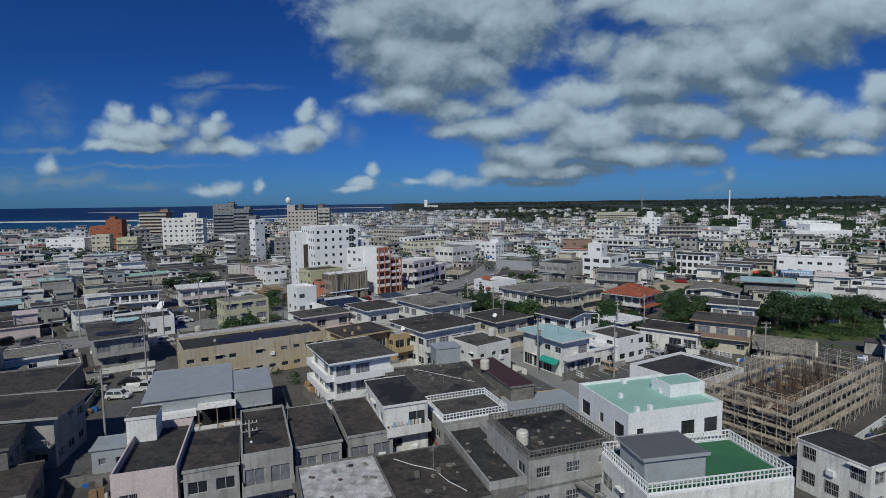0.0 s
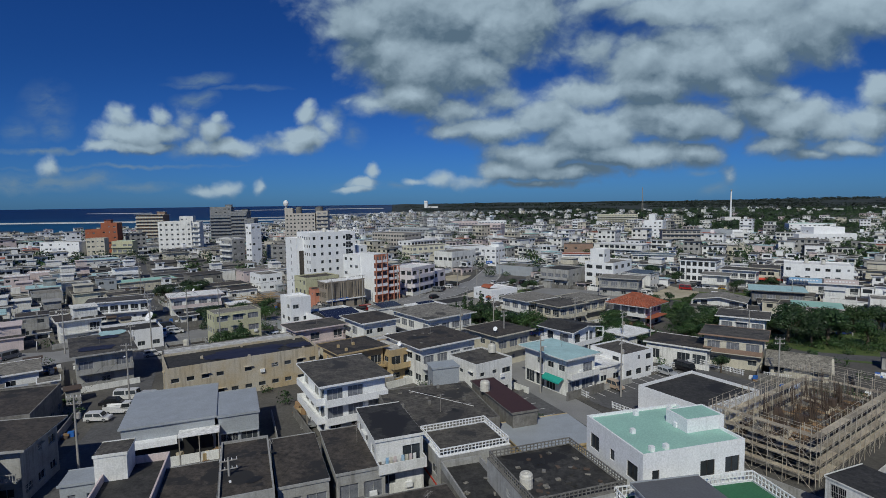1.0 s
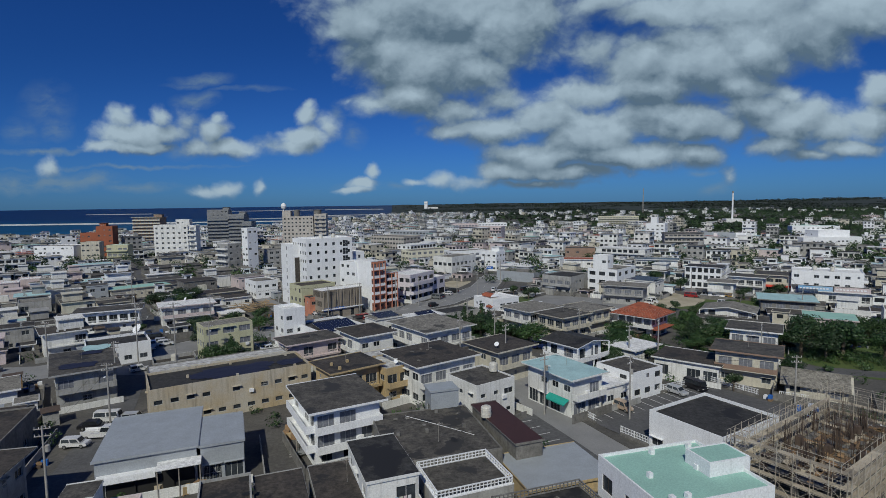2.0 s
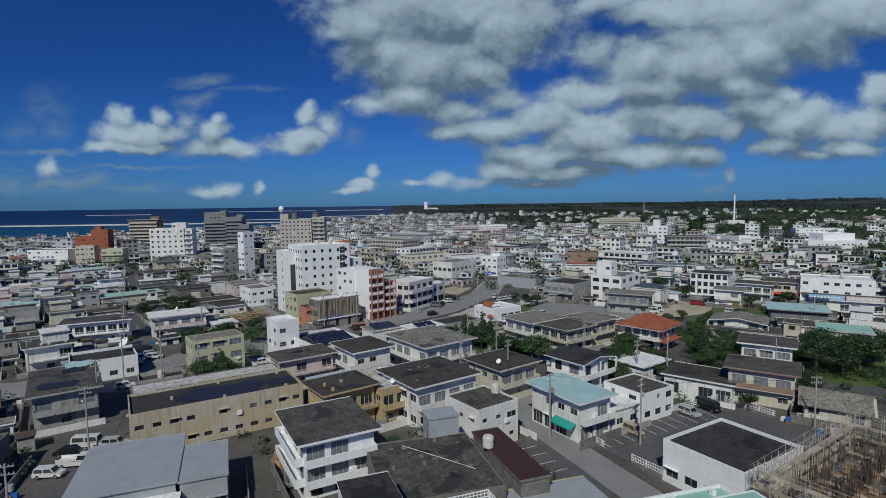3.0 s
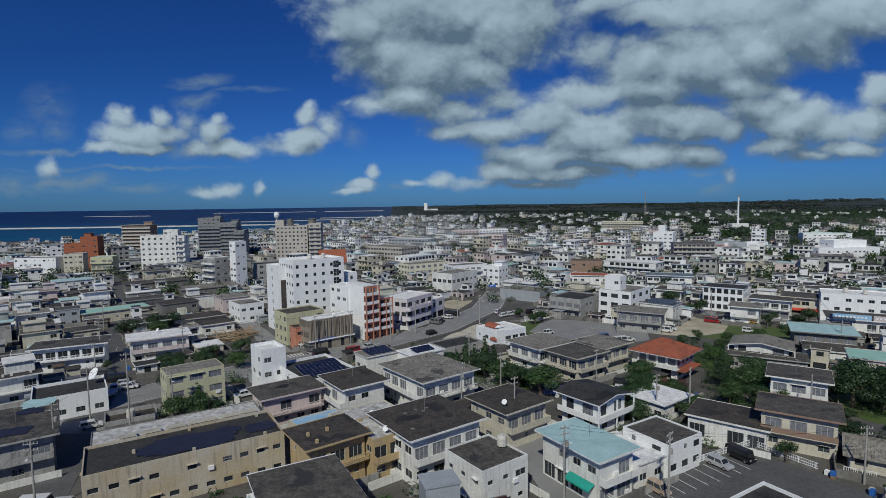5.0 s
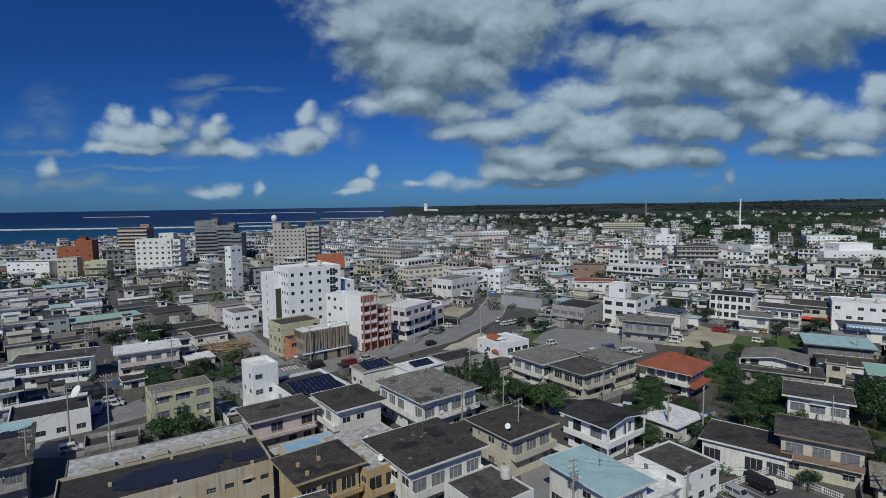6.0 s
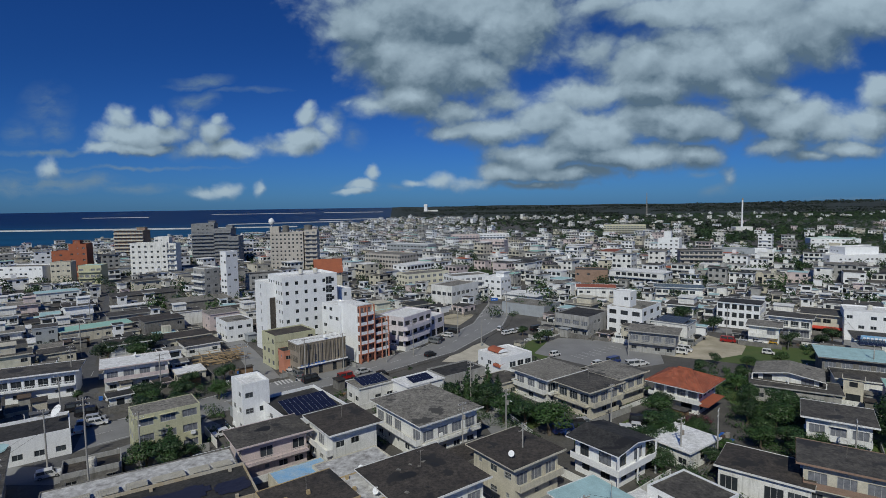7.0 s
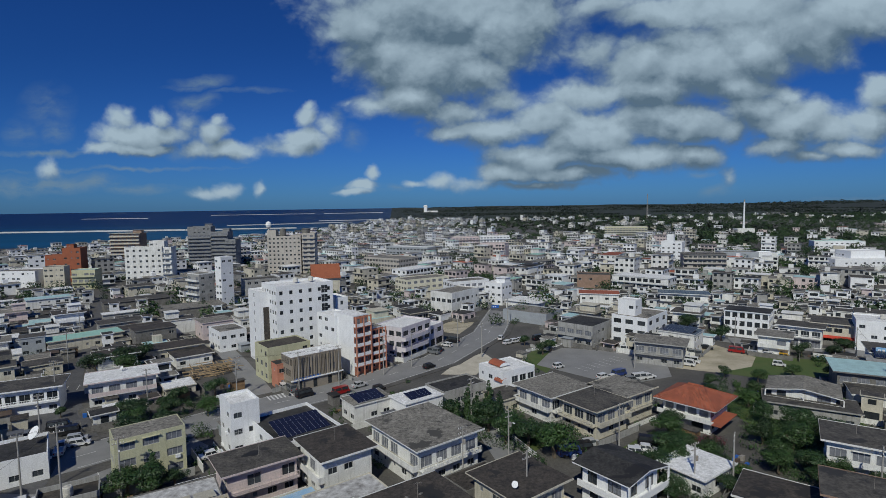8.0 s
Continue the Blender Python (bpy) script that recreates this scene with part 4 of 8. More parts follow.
H("building", "narrow white three-storey building with box top", "building", -48.8, 174.2, 5.6, 7.2, 42, 10.6, 3, CLEAN, ROOFW, parapet=.7)
H("house", "low house with solar panels beside the road", "house", -26.7, 191.6, 9.6, 6.6, 41, 4.4, 1, WHITE, ROOFL, overhang=.3)
H("house", "white house with vaulted roof and solar panels", "house", -15.4, 192.8, 10.2, 6.6, 42, 4.6, 1, CLEAN, ROOFW, overhang=.3)
H("house", "low house with black flat roof", "house", -6.8, 203.2, 13.0, 8.0, 40, 4.2, 1, GREYW, ROOFD, parapet=.4)
H("house", "white house with small red arched roofs", "house", 6.0, 209.0, 10.6, 9.6, 38, 7.2, 2, CLEAN, ROOFW, parapet=.3, balcony=B("S1"))
H("house", "low grey house among trees", "house", 5.2, 197.4, 7.6, 6.8, 41, 3.8, 1, CREAM, ROOFG, overhang=.4)
H("house", "white house with grey roof and long balcony", "house", 16.0, 195.6, 12.0, 10.6, 40, 6.5, 2, WHITE, ROOFL, overhang=.6, balcony=B("S1 W1"))
H("house", "cream house with grey roof and long balcony", "house", 23.8, 187.0, 10.0, 9.0, 40, 6.4, 2, CREAM, ROOFG, overhang=.6, balcony=B("S1 W1"))
H("house", "cream house with grey roof and long balcony", "house", 31.6, 195.4, 9.6, 9.4, 40, 6.5, 2, CREAM, ROOFL, overhang=.6, balcony=B("S1"))
yellow = H("apartment_block", "pale yellow three-storey block with grey roof", "building", -60.6, 162.6, 11.2, 6.6, 42, 9.0, 3, YELLOW, ROOFL, parapet=.12, bays=3, win=(2.6, 1.4), gaps=0)
H("house", "grey corner house with blue tarpaulin patches", "house", -77.4, 137.8, 9.4, 17.0, 40, 6.7, 2, GREYW, ROOFG, overhang=.3, balcony=B("S1"), bars=.6)
H("building", "low white building with dark tiled flat roof", "building", -86.6, 160.4, 13.0, 11.0, 40, 5.0, 1, CLEAN, ROOFD, parapet=.7)
H("house", "white house with long balconies and grey roof", "house", -110.4, 190.6, 16.0, 8.6, 30, 6.6, 2, CLEAN, ROOFG, overhang=.4, balcony=B("S1"))
H("house", "white roofed house with red and pink balconies", "house", -91.6, 200.0, 14.4, 8.8, 36, 6.6, 2, WHITE, ROOFW, overhang=.6, balcony=B("S1"), trim=PINK)
H("roof_terrace", "low concrete terrace with pierced railing", "terrace", -66.4, 150.6, 8.6, 6.0, 36, 3.6, 1, CONC, ROOFB, parapet=.9, trim=GREYW)
H("house", "low white house with bright white roof", "house", 36.4, 164.4, 9.0, 7.6, 40, 3.7, 1, WHITE, ROOFW, overhang=.7)
# along the right-hand side
H("house", "low old house with brown roof and blue doors", "house", 45.8, 154.0, 12.4, 9.0, -34, 3.9, 1, WHITE, ROOFB, overhang=.6, shop="S")
H("house", "weathered two-storey house with flower balcony", "house", 55.6, 150.6, 10.8, 8.2, -29, 6.7, 2, CREAM, ROOFG, overhang=.5, balcony=B("S1"), trim=BROWNB)
H("house", "two-storey house with grey overhanging roof", "house", 66.0, 169.2, 9.6, 8.6, -29, 6.8, 2, WHITE, ROOFG, overhang=.7, balcony=B("S1"))
H("house", "low grey flat-roofed house", "house", 72.0, 194.0, 17.0, 8.0, -25, 3.9, 1, GREYW, ROOFG, overhang=.6)
H("house", "concrete house with blue and white sheet roof", "house", 95.6, 211.0, 14.0, 12.0, -24, 6.4, 2, CONC, AQUA, overhang=.5, balcony=B("S1"))
H("house", "low white house with grey roof", "house", 91.6, 200.6, 11.6, 9.0, -24, 3.9, 1, WHITE, ROOFG, overhang=.5)
H("house", "mint roofed house with pink side wing", "house", 92.2, 184.6, 11.0, 9.6, -28, 6.2, 2, PINK, MINT, overhang=.4)
H("apartment_block", "large white apartment block with tank on roof", "building", 132.0, 252.0, 22.0, 12.6, -28, 9.8, 3, CLEAN, ROOFW, parapet=.4, balcony=B("E1 E2"), gaps=.4)
H("shop_building", "long shop building with blue and pink signs", "shop", 118.0, 226.0, 20.0, 12.0, -26, 6.6, 2, WHITE, ROOFG, overhang=.5, shop="S", balcony=B("S1"))
H("arcade_building", "white building with rows of arched galleries", "building", 95.6, 271.6, 14.0, 11.0, -33, 9.2, 3, CLEAN, ROOFD, overhang=.3, bays=6, win=(1.7, 1.9), gaps=0, dark=True)
H("shop_building", "white shop building with grey flat roof", "shop", 106.6, 258.8, 12.0, 9.0, -34, 6.8, 2, WHITE, ROOFG, overhang=.3, shop="S", balcony=B("S1"))
H("shop_building", "cream shop building with red awning", "shop", 121.0, 262.6, 14.0, 12.0, -33, 7.0, 2, CREAM, ROOFG, overhang=.4, shop="S", balcony=B("S1"))
H("office_building", "white office block with dark paired windows", "building", 54.4, 261.6, 12.4, 17.6, -38, 10.2, 3, CLEAN, ROOFL, parapet=.4, bays=3, win=(2.6, 1.5), dark=True, gaps=0, bars=0)
H("stair_tower", "white square stair tower above the office block", "tower", 50.6, 260.2, 6.2, 5.2, -38, 15.2, 4, CLEAN, ROOFW, parapet=.3, gaps=.6, blank="W")
H("house", "house with dark solar roof", "house", 64.6, 251.4, 11.4, 9.4, -37, 6.4, 2, WHITE, NAVY, overhang=.3)
H("house", "grey two-storey house with wide balcony", "house", 53.4, 236.6, 13.6, 8.6, -25, 6.7, 2, GREYW, ROOFL, overhang=.6, balcony=B("S1"))
H("building", "grey two-storey building with dark flat roof", "building", 36.0, 261.4, 13.0, 16.0, -38, 7.4, 2, GREYW, ROOFD, parapet=.5, balcony=B("S1"))
lilac = H("apartment_block", "lilac three-storey block with rounded balconies", "building", -26.2, 245.1, 16.0, 11.0, 62, 10.4, 3, LILAC, ROOFW, parapet=.5, bays=4, win=(2.6, 1.5), dark=True, gaps=0)
H("apartment_block", "lower lilac wing beside the rounded block", "building", -19.9, 256.5, 10.0, 8.0, 62, 7.2, 2, LILAC, ROOFW, parapet=.4, bays=2, win=(2.6, 1.6), dark=True, gaps=0, shop="S")
# low old houses west of the crossing
H("house", "long low house with mint green roof", "house", -141.0, 250.1, 22.0, 9.0, 48, 4.2, 1, CREAM, MINT, overhang=.5, fine=False)
H("house", "long beige house with white gallery posts", "house", -101.9, 236.1, 18.9, 9.0, 42, 4.2, 1, CREAM, ROOFB, overhang=.7, bays=9, win=(1.2, 1.5), fine=False)
H("house", "bare concrete house with outside stair", "house", -117.0, 252.5, 13.0, 9.0, 46, 6.6, 2, CONC, ROOFB, overhang=.3, fine=False)
H("house", "low house with long white roof strip", "house", -155.1, 292.3, 16.9, 6.0, 42, 4.0, 1, GREYW, ROOFW, overhang=.4, fine=False)
H("house", "two-storey house with aqua roof", "house", -209.0, 314.0, 17.0, 9.0, 46, 6.6, 2, WHITE, AQUA, overhang=.5, fine=False)
H("shop_building", "white shop building with blue painted edges", "shop", -88.6, 250.4, 9.0, 12.0, 44, 7.0, 2, CLEAN, ROOFL, parapet=.4, fine=False)
H("house", "narrow pale blue-grey two-storey house", "house", -151.2, 239.6, 7.0, 7.0, 40, 6.4, 2, SHEET, ROOFG, overhang=.2, fine=False)
H("house", "pale pink two-storey house", "house", -101.4, 266.0, 11.0, 10.0, 44, 6.4, 2, PINK, ROOFL, overhang=.3, fine=False)
H("house", "low house with cracked pale roof", "house", -115.7, 229.3, 8.9, 8.0, 44, 3.6, 1, GREYW, ROOFL, overhang=.6, fine=False)
H("house", "cream two-storey house with wide eaves", "house", -188.0, 352.0, 13.0, 10.0, 46, 6.8, 2, CREAM, ROOFG, overhang=.8, fine=False)
H("market_hall", "long low hall with ridged grey roof", "hall", -130.6, 302.0, 26.0, 14.0, 40, 5.0, 1, CONC, ROOFL, overhang=.4, fine=False)
H("house", "low house with dark stained roof", "house", -171.0, 263.0, 13.0, 9.0, 46, 3.6, 1, CONC, ROOFB, overhang=.6, fine=False)
H("house", "low house with brown weathered roof", "house", -187.0, 296.2, 15.0, 9.0, 42, 3.8, 1, CONC, ROOFG, overhang=.6, fine=False)
H("house", "small white house with white roof", "house", -149.0, 226.6, 8.0, 8.0, 42, 4.0, 1, WHITE, ROOFW, overhang=.3, fine=False)
H("house", "low concrete house between lanes", "house", -132.0, 266.0, 12.0, 9.0, 44, 3.6, 1, GREYW, ROOFB, overhang=.5, fine=False)
H("market_hall", "long flat-roofed stores with weathered roof", "hall", -170.0, 322.0, 28.0, 12.0, 42, 4.6, 1, CONC, ROOFG, overhang=.5, fine=False)
H("house", "low house with grey roof and walls", "house", -146.0, 276.0, 15.0, 9.5, 44, 3.7, 1, GREYW, ROOFG, overhang=.6, fine=False)
H("house", "low brown roofed house behind the lane", "house", -106.0, 284.0, 14.0, 10.0, 42, 4.2, 1, CREAM, ROOFB, overhang=.6, fine=False)
H("house", "low concrete house with pale roof", "house", -168.0, 240.0, 12.0, 9.0, 44, 3.8, 1, WHITE, ROOFL, overhang=.6, fine=False)
# the tall buildings round the crossing
hotel = H("hotel", "tall white eight-storey hotel with small windows", "hotel", -58.9, 238.4, 18.6, 12.4, 42, 24.6, 8, CLEAN, ROOFW, parapet=.8, bays=6, win=(1.1, 1.2), gaps=.04, bars=0)
hotel_wing = H("hotel_stair_wing", "white hotel wing with dark stone panel", "hotel", -69.9, 236.0, 4.6, 10.6, 42, 22.4, 8, CLEAN, ROOFW, parapet=.5, bays=1, win=(1.0, 1.4), gaps=.0, blank="S")
orange = H("apartment_tower", "cream apartment tower with salmon fronted balconies", "building", -38.4, 225.0, 5.2, 9.6, 50, 17.2, 6, SALMON, ROOFW, overhang=.05, balcony=B("S1 S2 S3 S4 S5"), bays=2, blank="W", trim=CLEAN, gaps=0)
orange_wing = H("apartment_tower", "lower stepped wing with salmon fronted balconies", "building", -34.6, 229.4, 5.2, 8.4, 50, 12.6, 5, SALMON, ROOFL, overhang=.05, balcony=B("S1 S2 S3 S4"), bays=2, blank="W", trim=CLEAN, gaps=0)
H("apartment_tower", "plain cream rear block of the apartments", "building", -44.4, 229.8, 6.6, 9.6, 50, 16.4, 6, CLEAN, ROOFW, parapet=.4, blank="SE", gaps=.5)
louvre = H("shop_building", "office block clad in taupe vertical louvres", "building", -46.6, 213.2, 14.4, 6.6, 44, 9.2, 3, LOUVRE, ROOFW, overhang=.1, bays=10, win=(.55, 1.9), shop="SW", gaps=.25, dark=True)
H("shop_building", "yellow shop building with brown roof", "shop", -57.6, 220.8, 12.6, 9.4, 44, 9.8, 3, YELLOW, ROOFB, parapet=.4, win=(1.5, 1.4))
H("shop_building", "narrow shop front painted bright orange red", "shop", -55.0, 211.0, 2.6, 4.0, 44, 6.6, 2, ORANGE, ROOFD, overhang=.1)
H("office_building", "cream three-storey office building", "building", -33.0, 362.0, 27.0, 12.0, 38, 9.4, 3, IVORY, ROOFL, parapet=.4, bays=7, win=(2.2, 1.4), gaps=0)
H("warehouse_store", "bare grey concrete building with big openings", "building", -12.6, 313.0, 12.0, 20.0, -35, 10.4, 2, WHITE, ROOFL, parapet=.5, win=(2.8, 1.6))
H("government_building", "brown grey office building with ribbon windows", "building", -64.0, 441.0, 32.0, 20.0, -31, 13.0, 4, BEIGE, ROOFL, parapet=.5, bays=12, win=(2.3, 1.5), gaps=0, fine=False)
H("apartment_block", "pale grey apartment block beside the slab tower", "building", -137.5, 324.0, 10.0, 8.0, -31, 17.0, 5, GREYW, ROOFL, parapet=.5, balcony=B("S1 S2 S3 S4"), trim=WHITE, gaps=.1, fine=False)
H("tower_block", "slender white slab tower with tiny windows", "building", -124.6, 322.0, 5.0, 6.4, -31, 25.0, 8, CLEAN, ROOFW, parapet=.6, gaps=.5, fine=False)
H("hotel", "tall beige condominium with small windows and roof tanks", "building", -136.6, 437.0, 22.0, 13.0, 10, 28.6, 10, BEIGE, ROOFL, parapet=.6, bays=8, win=(1.3, 1.2), gaps=.03, fine=False)
H("hotel", "narrow end of the condominium with stacked balconies", "building", -121.0, 441.0, 8.6, 13.0, 10, 30.2, 10, BEIGE, ROOFL, parapet=.6, bays=2, win=(2.6, 1.8), balcony=B("S1 S2 S3 S4 S5 S6 S7 S8 S9"), gaps=0, fine=False)
H("stair_tower", "beige stair head on the condominium roof", "tower", -145.4, 436.0, 6.0, 9.0, 10, 32.6, 11, BEIGE, ROOFL, parapet=.3, blank="SWE", fine=False)
H("tower_block", "dark grey concrete tower with stacked balconies", "building", -221.6, 482.0, 17.0, 14.0, 14, 34.0, 12, SLATE, ROOFL, parapet=.6, balcony=B("S3 S4 S5 S6 S7 S8 S9"), gaps=.15, fine=False, room=.3)
H("tower_block", "lower dark grey wing with balconies", "building", -206.0, 484.0, 13.0, 13.0, 8, 30.0, 10, SLATE, ROOFL, parapet=.6, balcony=B("S2 S3 S4 S5 S6 S7 S8 S9"), gaps=.1, fine=False, room=.4)
H("tower_block", "stepped dark grey end wing with balconies", "building", -196.4, 482.0, 8.0, 13.0, 8, 24.0, 8, SLATE, ROOFL, parapet=.6, balcony=B("S2 S3 S4 S5 S6 S7"), gaps=.1, fine=False)
H("hotel", "brown condominium with cream gallery balconies", "building", -308.0, 519.0, 25.0, 12.0, 6, 27.6, 9, BROWNB, ROOFL, overhang=.2, balcony=B("S1 S2 S3 S4 S5 S6 S7 S8"), trim=CREAM, bays=7, gaps=.05, fine=False, room=.3)
H("apartment_block", "pale grey apartment block with small windows", "building", -215.0, 401.0, 22.0, 11.0, 14, 24.4, 7, WHITE, ROOFL, parapet=.5, bays=6, win=(1.4, 1.3), gaps=.08, fine=False)
H("stair_tower", "pale grey stair head on the apartment block", "tower", -208.0, 403.0, 9.0, 7.0, 14, 28.0, 8, WHITE, ROOFL, parapet=.4, gaps=.6, fine=False)
H("apartment_block", "narrow end of the pale block with balconies", "building", -202.0, 405.0, 5.0, 10.0, 14, 24.0, 7, WHITE, ROOFL, parapet=.5, balcony=B("S1 S2 S3 S4 S5 S6"), bays=1, gaps=0, fine=False)
H("office_building", "white building with dark window bands", "building", -283.0, 381.0, 26.0, 14.0, 6, 12.0, 4, CLEAN, ROOFL, parapet=.5, gaps=.3, fine=False)
TERRA = surface("terracotta paint", (.34, .105, .05), second=(.27, .085, .045))
H("office_building", "terracotta red building with stepped roof", "building", -267.6, 406.0, 10.6, 10.0, 16, 23.8, 6, TERRA, ROOFB, parapet=.5, gaps=.5, fine=False, room=.4)
H("office_building", "lower terracotta red wing", "building", -278.6, 404.6, 11.0, 9.0, 16, 19.2, 5, TERRA, ROOFB, parapet=.5, gaps=.6, fine=False)
H("apartment_block", "cream apartment house near the red building", "building", -262.6, 384.0, 11.0, 9.0, 20, 14.0, 4, CREAM, ROOFL, parapet=.4, gaps=.2, fine=False)
H("shop_building", "yellow green two-storey shop with roof rails", "shop", -243.0, 384.0, 13.0, 9.0, 14, 12.0, 3, YELLOW, AQUA, parapet=.4, balcony=B("S1 S2"), gaps=.1, fine=False)
H("apartment_block", "white four-storey block beside the slab tower", "building", -114.6, 340.0, 17.0, 11.0, 38, 12.2, 4, GREYW, ROOFG, parapet=.5, bays=5, win=(1.8, 1.3), gaps=.1, fine=False)
H("office_building", "white three-storey building with wide windows", "building", -8.6, 346.0, 21.0, 11.0, 30, 10.2, 3, CLEAN, ROOFL, parapet=.5, bays=6, win=(2.6, 1.6), gaps=0, balcony=B("S1 S2"), trim=CLEAN, fine=False)
H("apartment_block", "white stepped three-storey corner building", "building", 7.4, 334.0, 10.0, 9.0, -34, 10.6, 3, CLEAN, ROOFW, parapet=.4, bays=3, gaps=.2, fine=False, room=.5)
H("apartment_block", "pink five-storey apartments in the distance", "building", 10.0, 536.0, 22.0, 12.0, -20, 15.4, 5, PINK, ROOFL, parapet=.5, balcony=B("S1 S2 S3 S4"), gaps=.05, fine=False)
H("apartment_block", "long pink public housing block", "building", -20.0, 668.0, 30.0, 11.0, 14, 13.0, 4, PINK, ROOFL, parapet=.5, bays=8, balcony=B("S1 S2 S3"), gaps=0, fine=False)
H("apartment_block", "long white public housing block", "building", 12.0, 678.0, 34.0, 11.0, 14, 13.4, 4, CLEAN, ROOFL, parapet=.5, bays=9, balcony=B("S1 S2 S3"), gaps=0, fine=False)
H("civic_building", "wide white public hall with stepped roof", "building", 256.0, 462.0, 44.0, 22.0, 6, 8.6, 2, CLEAN, ROOFW, parapet=.6, gaps=.5, fine=False)
H("civic_building", "raised white block of the public hall", "building", 262.0, 466.0, 24.0, 14.0, 6, 13.2, 3, CLEAN, ROOFW, parapet=.6, gaps=.8, fine=False)
H("store", "grey store with mesh clad front", "shop", 192.0, 494.0, 26.0, 14.0, -6, 10.4, 2, SHEET, ROOFL, parapet=.8, blank="SWE", fine=False)
H("store", "white end block of the mesh clad store", "shop", 212.0, 494.0, 14.0, 14.0, -6, 9.6, 2, CLEAN, ROOFW, parapet=.8, gaps=.5, fine=False)
H("house", "long white house with solar roof", "house", 92.0, 325.0, 20.0, 10.0, -17, 6.8, 2, WHITE, NAVY, overhang=.4, balcony=B("S1"), fine=False)
H("office_building", "long pale blue white school building", "building", -66.0, 560.0, 46.0, 14.0, -28, 11.0, 3, SHEET, ROOFW, parapet=.4, bays=12, win=(2.4, 1.5), gaps=0, fine=False)
H("school_building", "white school hall with mint roof", "building", 330.0, 600.0, 40.0, 16.0, -14, 10.0, 3, CLEAN, MINT, parapet=.4, bays=10, gaps=.1, fine=False)
H("apartment_block", "long cream apartment block in the distance", "building", 192.0, 812.0, 54.0, 14.0, -14, 16.0, 5, YELLOW, ROOFW, parapet=.5, bays=14, balcony=B("S1 S2 S3 S4"), trim=CREAM, gaps=0, fine=False)
H("apartment_block", "white stepped apartment tower", "building", 145.0, 494.0, 15.0, 12.0, -30, 18.4, 6, CLEAN, ROOFW, parapet=.5, gaps=.15, bays=4, fine=False)
H("stair_tower", "white stair head on the stepped tower", "tower", 142.6, 492.0, 5.0, 5.0, -30, 23.6, 7, CLEAN, ROOFW, parapet=.3, blank="SWE", fine=False)
H("apartment_block", "beige gallery apartment block", "building", 150.0, 450.0, 27.0, 10.0, -8, 13.0, 4, BEIGE, ROOFG, overhang=.3, balcony=B("S1 S2 S3"), trim=BEIGE, gaps=.05, fine=False)
H("house", "long house with red tiled roof edge", "house", 53.4, 323.0, 17.0, 10.0, -10, 7.2, 2, WHITE, TILE, overhang=.6, fine=False)
H("petrol_station", "petrol station with flat white canopy", "shop", 20.6, 318.0, 16.0, 12.0, -34, 4.6, 1, WHITE, ROOFW, overhang=.8, shop="SWE", fine=False)
H("house", "brown brick block with flat roof", "building", 63.6, 386.0, 18.0, 12.0, -10, 7.8, 2, BROWNB, ROOFG, parapet=.4, gaps=.7, fine=False)
H("store", "low grey store with corrugated walls", "shop", 20.6, 296.0, 20.0, 14.0, -34, 4.6, 1, SHEET, ROOFL, parapet=.4, blank="SWE", fine=False)


def orange_frame(owner, w, d, h, floors, columns):
    """Salmon orange posts and slab edges in front of the balconies."""
    fh = (h - .22) / floors
    for k in range(columns + 1):
        f = Form()
        f.box(-.16, -1.34, 0, .16, -1.0, h, ORANGE)
        part("orange_post", f, owner, at=face_matrix(w, d, "S", k * w / columns, 0, 0))
    for fl in range(1, floors + 1):
        f = Form()
        f.box(.16, -1.32, -.16, w - .16, -1.24, .04, ORANGE)
        part("orange_edge", f, owner, at=face_matrix(w, d, "S", 0, min(fl * fh, h - .1), 0))


for owner, d, h in ((orange, 9.6, 17.2), (orange_wing, 8.4, 12.6)):
    f = Form()
    f.box(0, -.12, 0, d, 0, h, CLEAN)
    part("side_wall", f, owner, "plain cream end wall", at=face_matrix(5.2, d, "W", 0, 0, 0))
orange_frame(orange, 5.2, 9.6, 17.2, 6, 2)
orange_frame(orange_wing, 5.2, 8.4, 12.6, 5, 2)


def fins(owner, w, d, h):
    """Upright cladding fins in uneven groups on the street front."""
    rng = random.Random(2)
    f = Form()
    f.box(-.10, -.34, 0, .10, 0, h - 3.5, LOUVRE)
    mesh = f.mesh("fin")
    s = .3
    while s < w - .2:
        part("fin", mesh, owner, at=face_matrix(w, d, "S", s, 3.2, 0))
        s += rng.choice((.42, .42, .42, .9))
    f = Form()
    f.box(-.4, -.5, 0, w + .4, 0, .3, CLEAN)
    part("canopy", f, owner, at=face_matrix(w, d, "S", 0, 2.9, 0))


fins(louvre, 14.4, 6.6, 9.2)


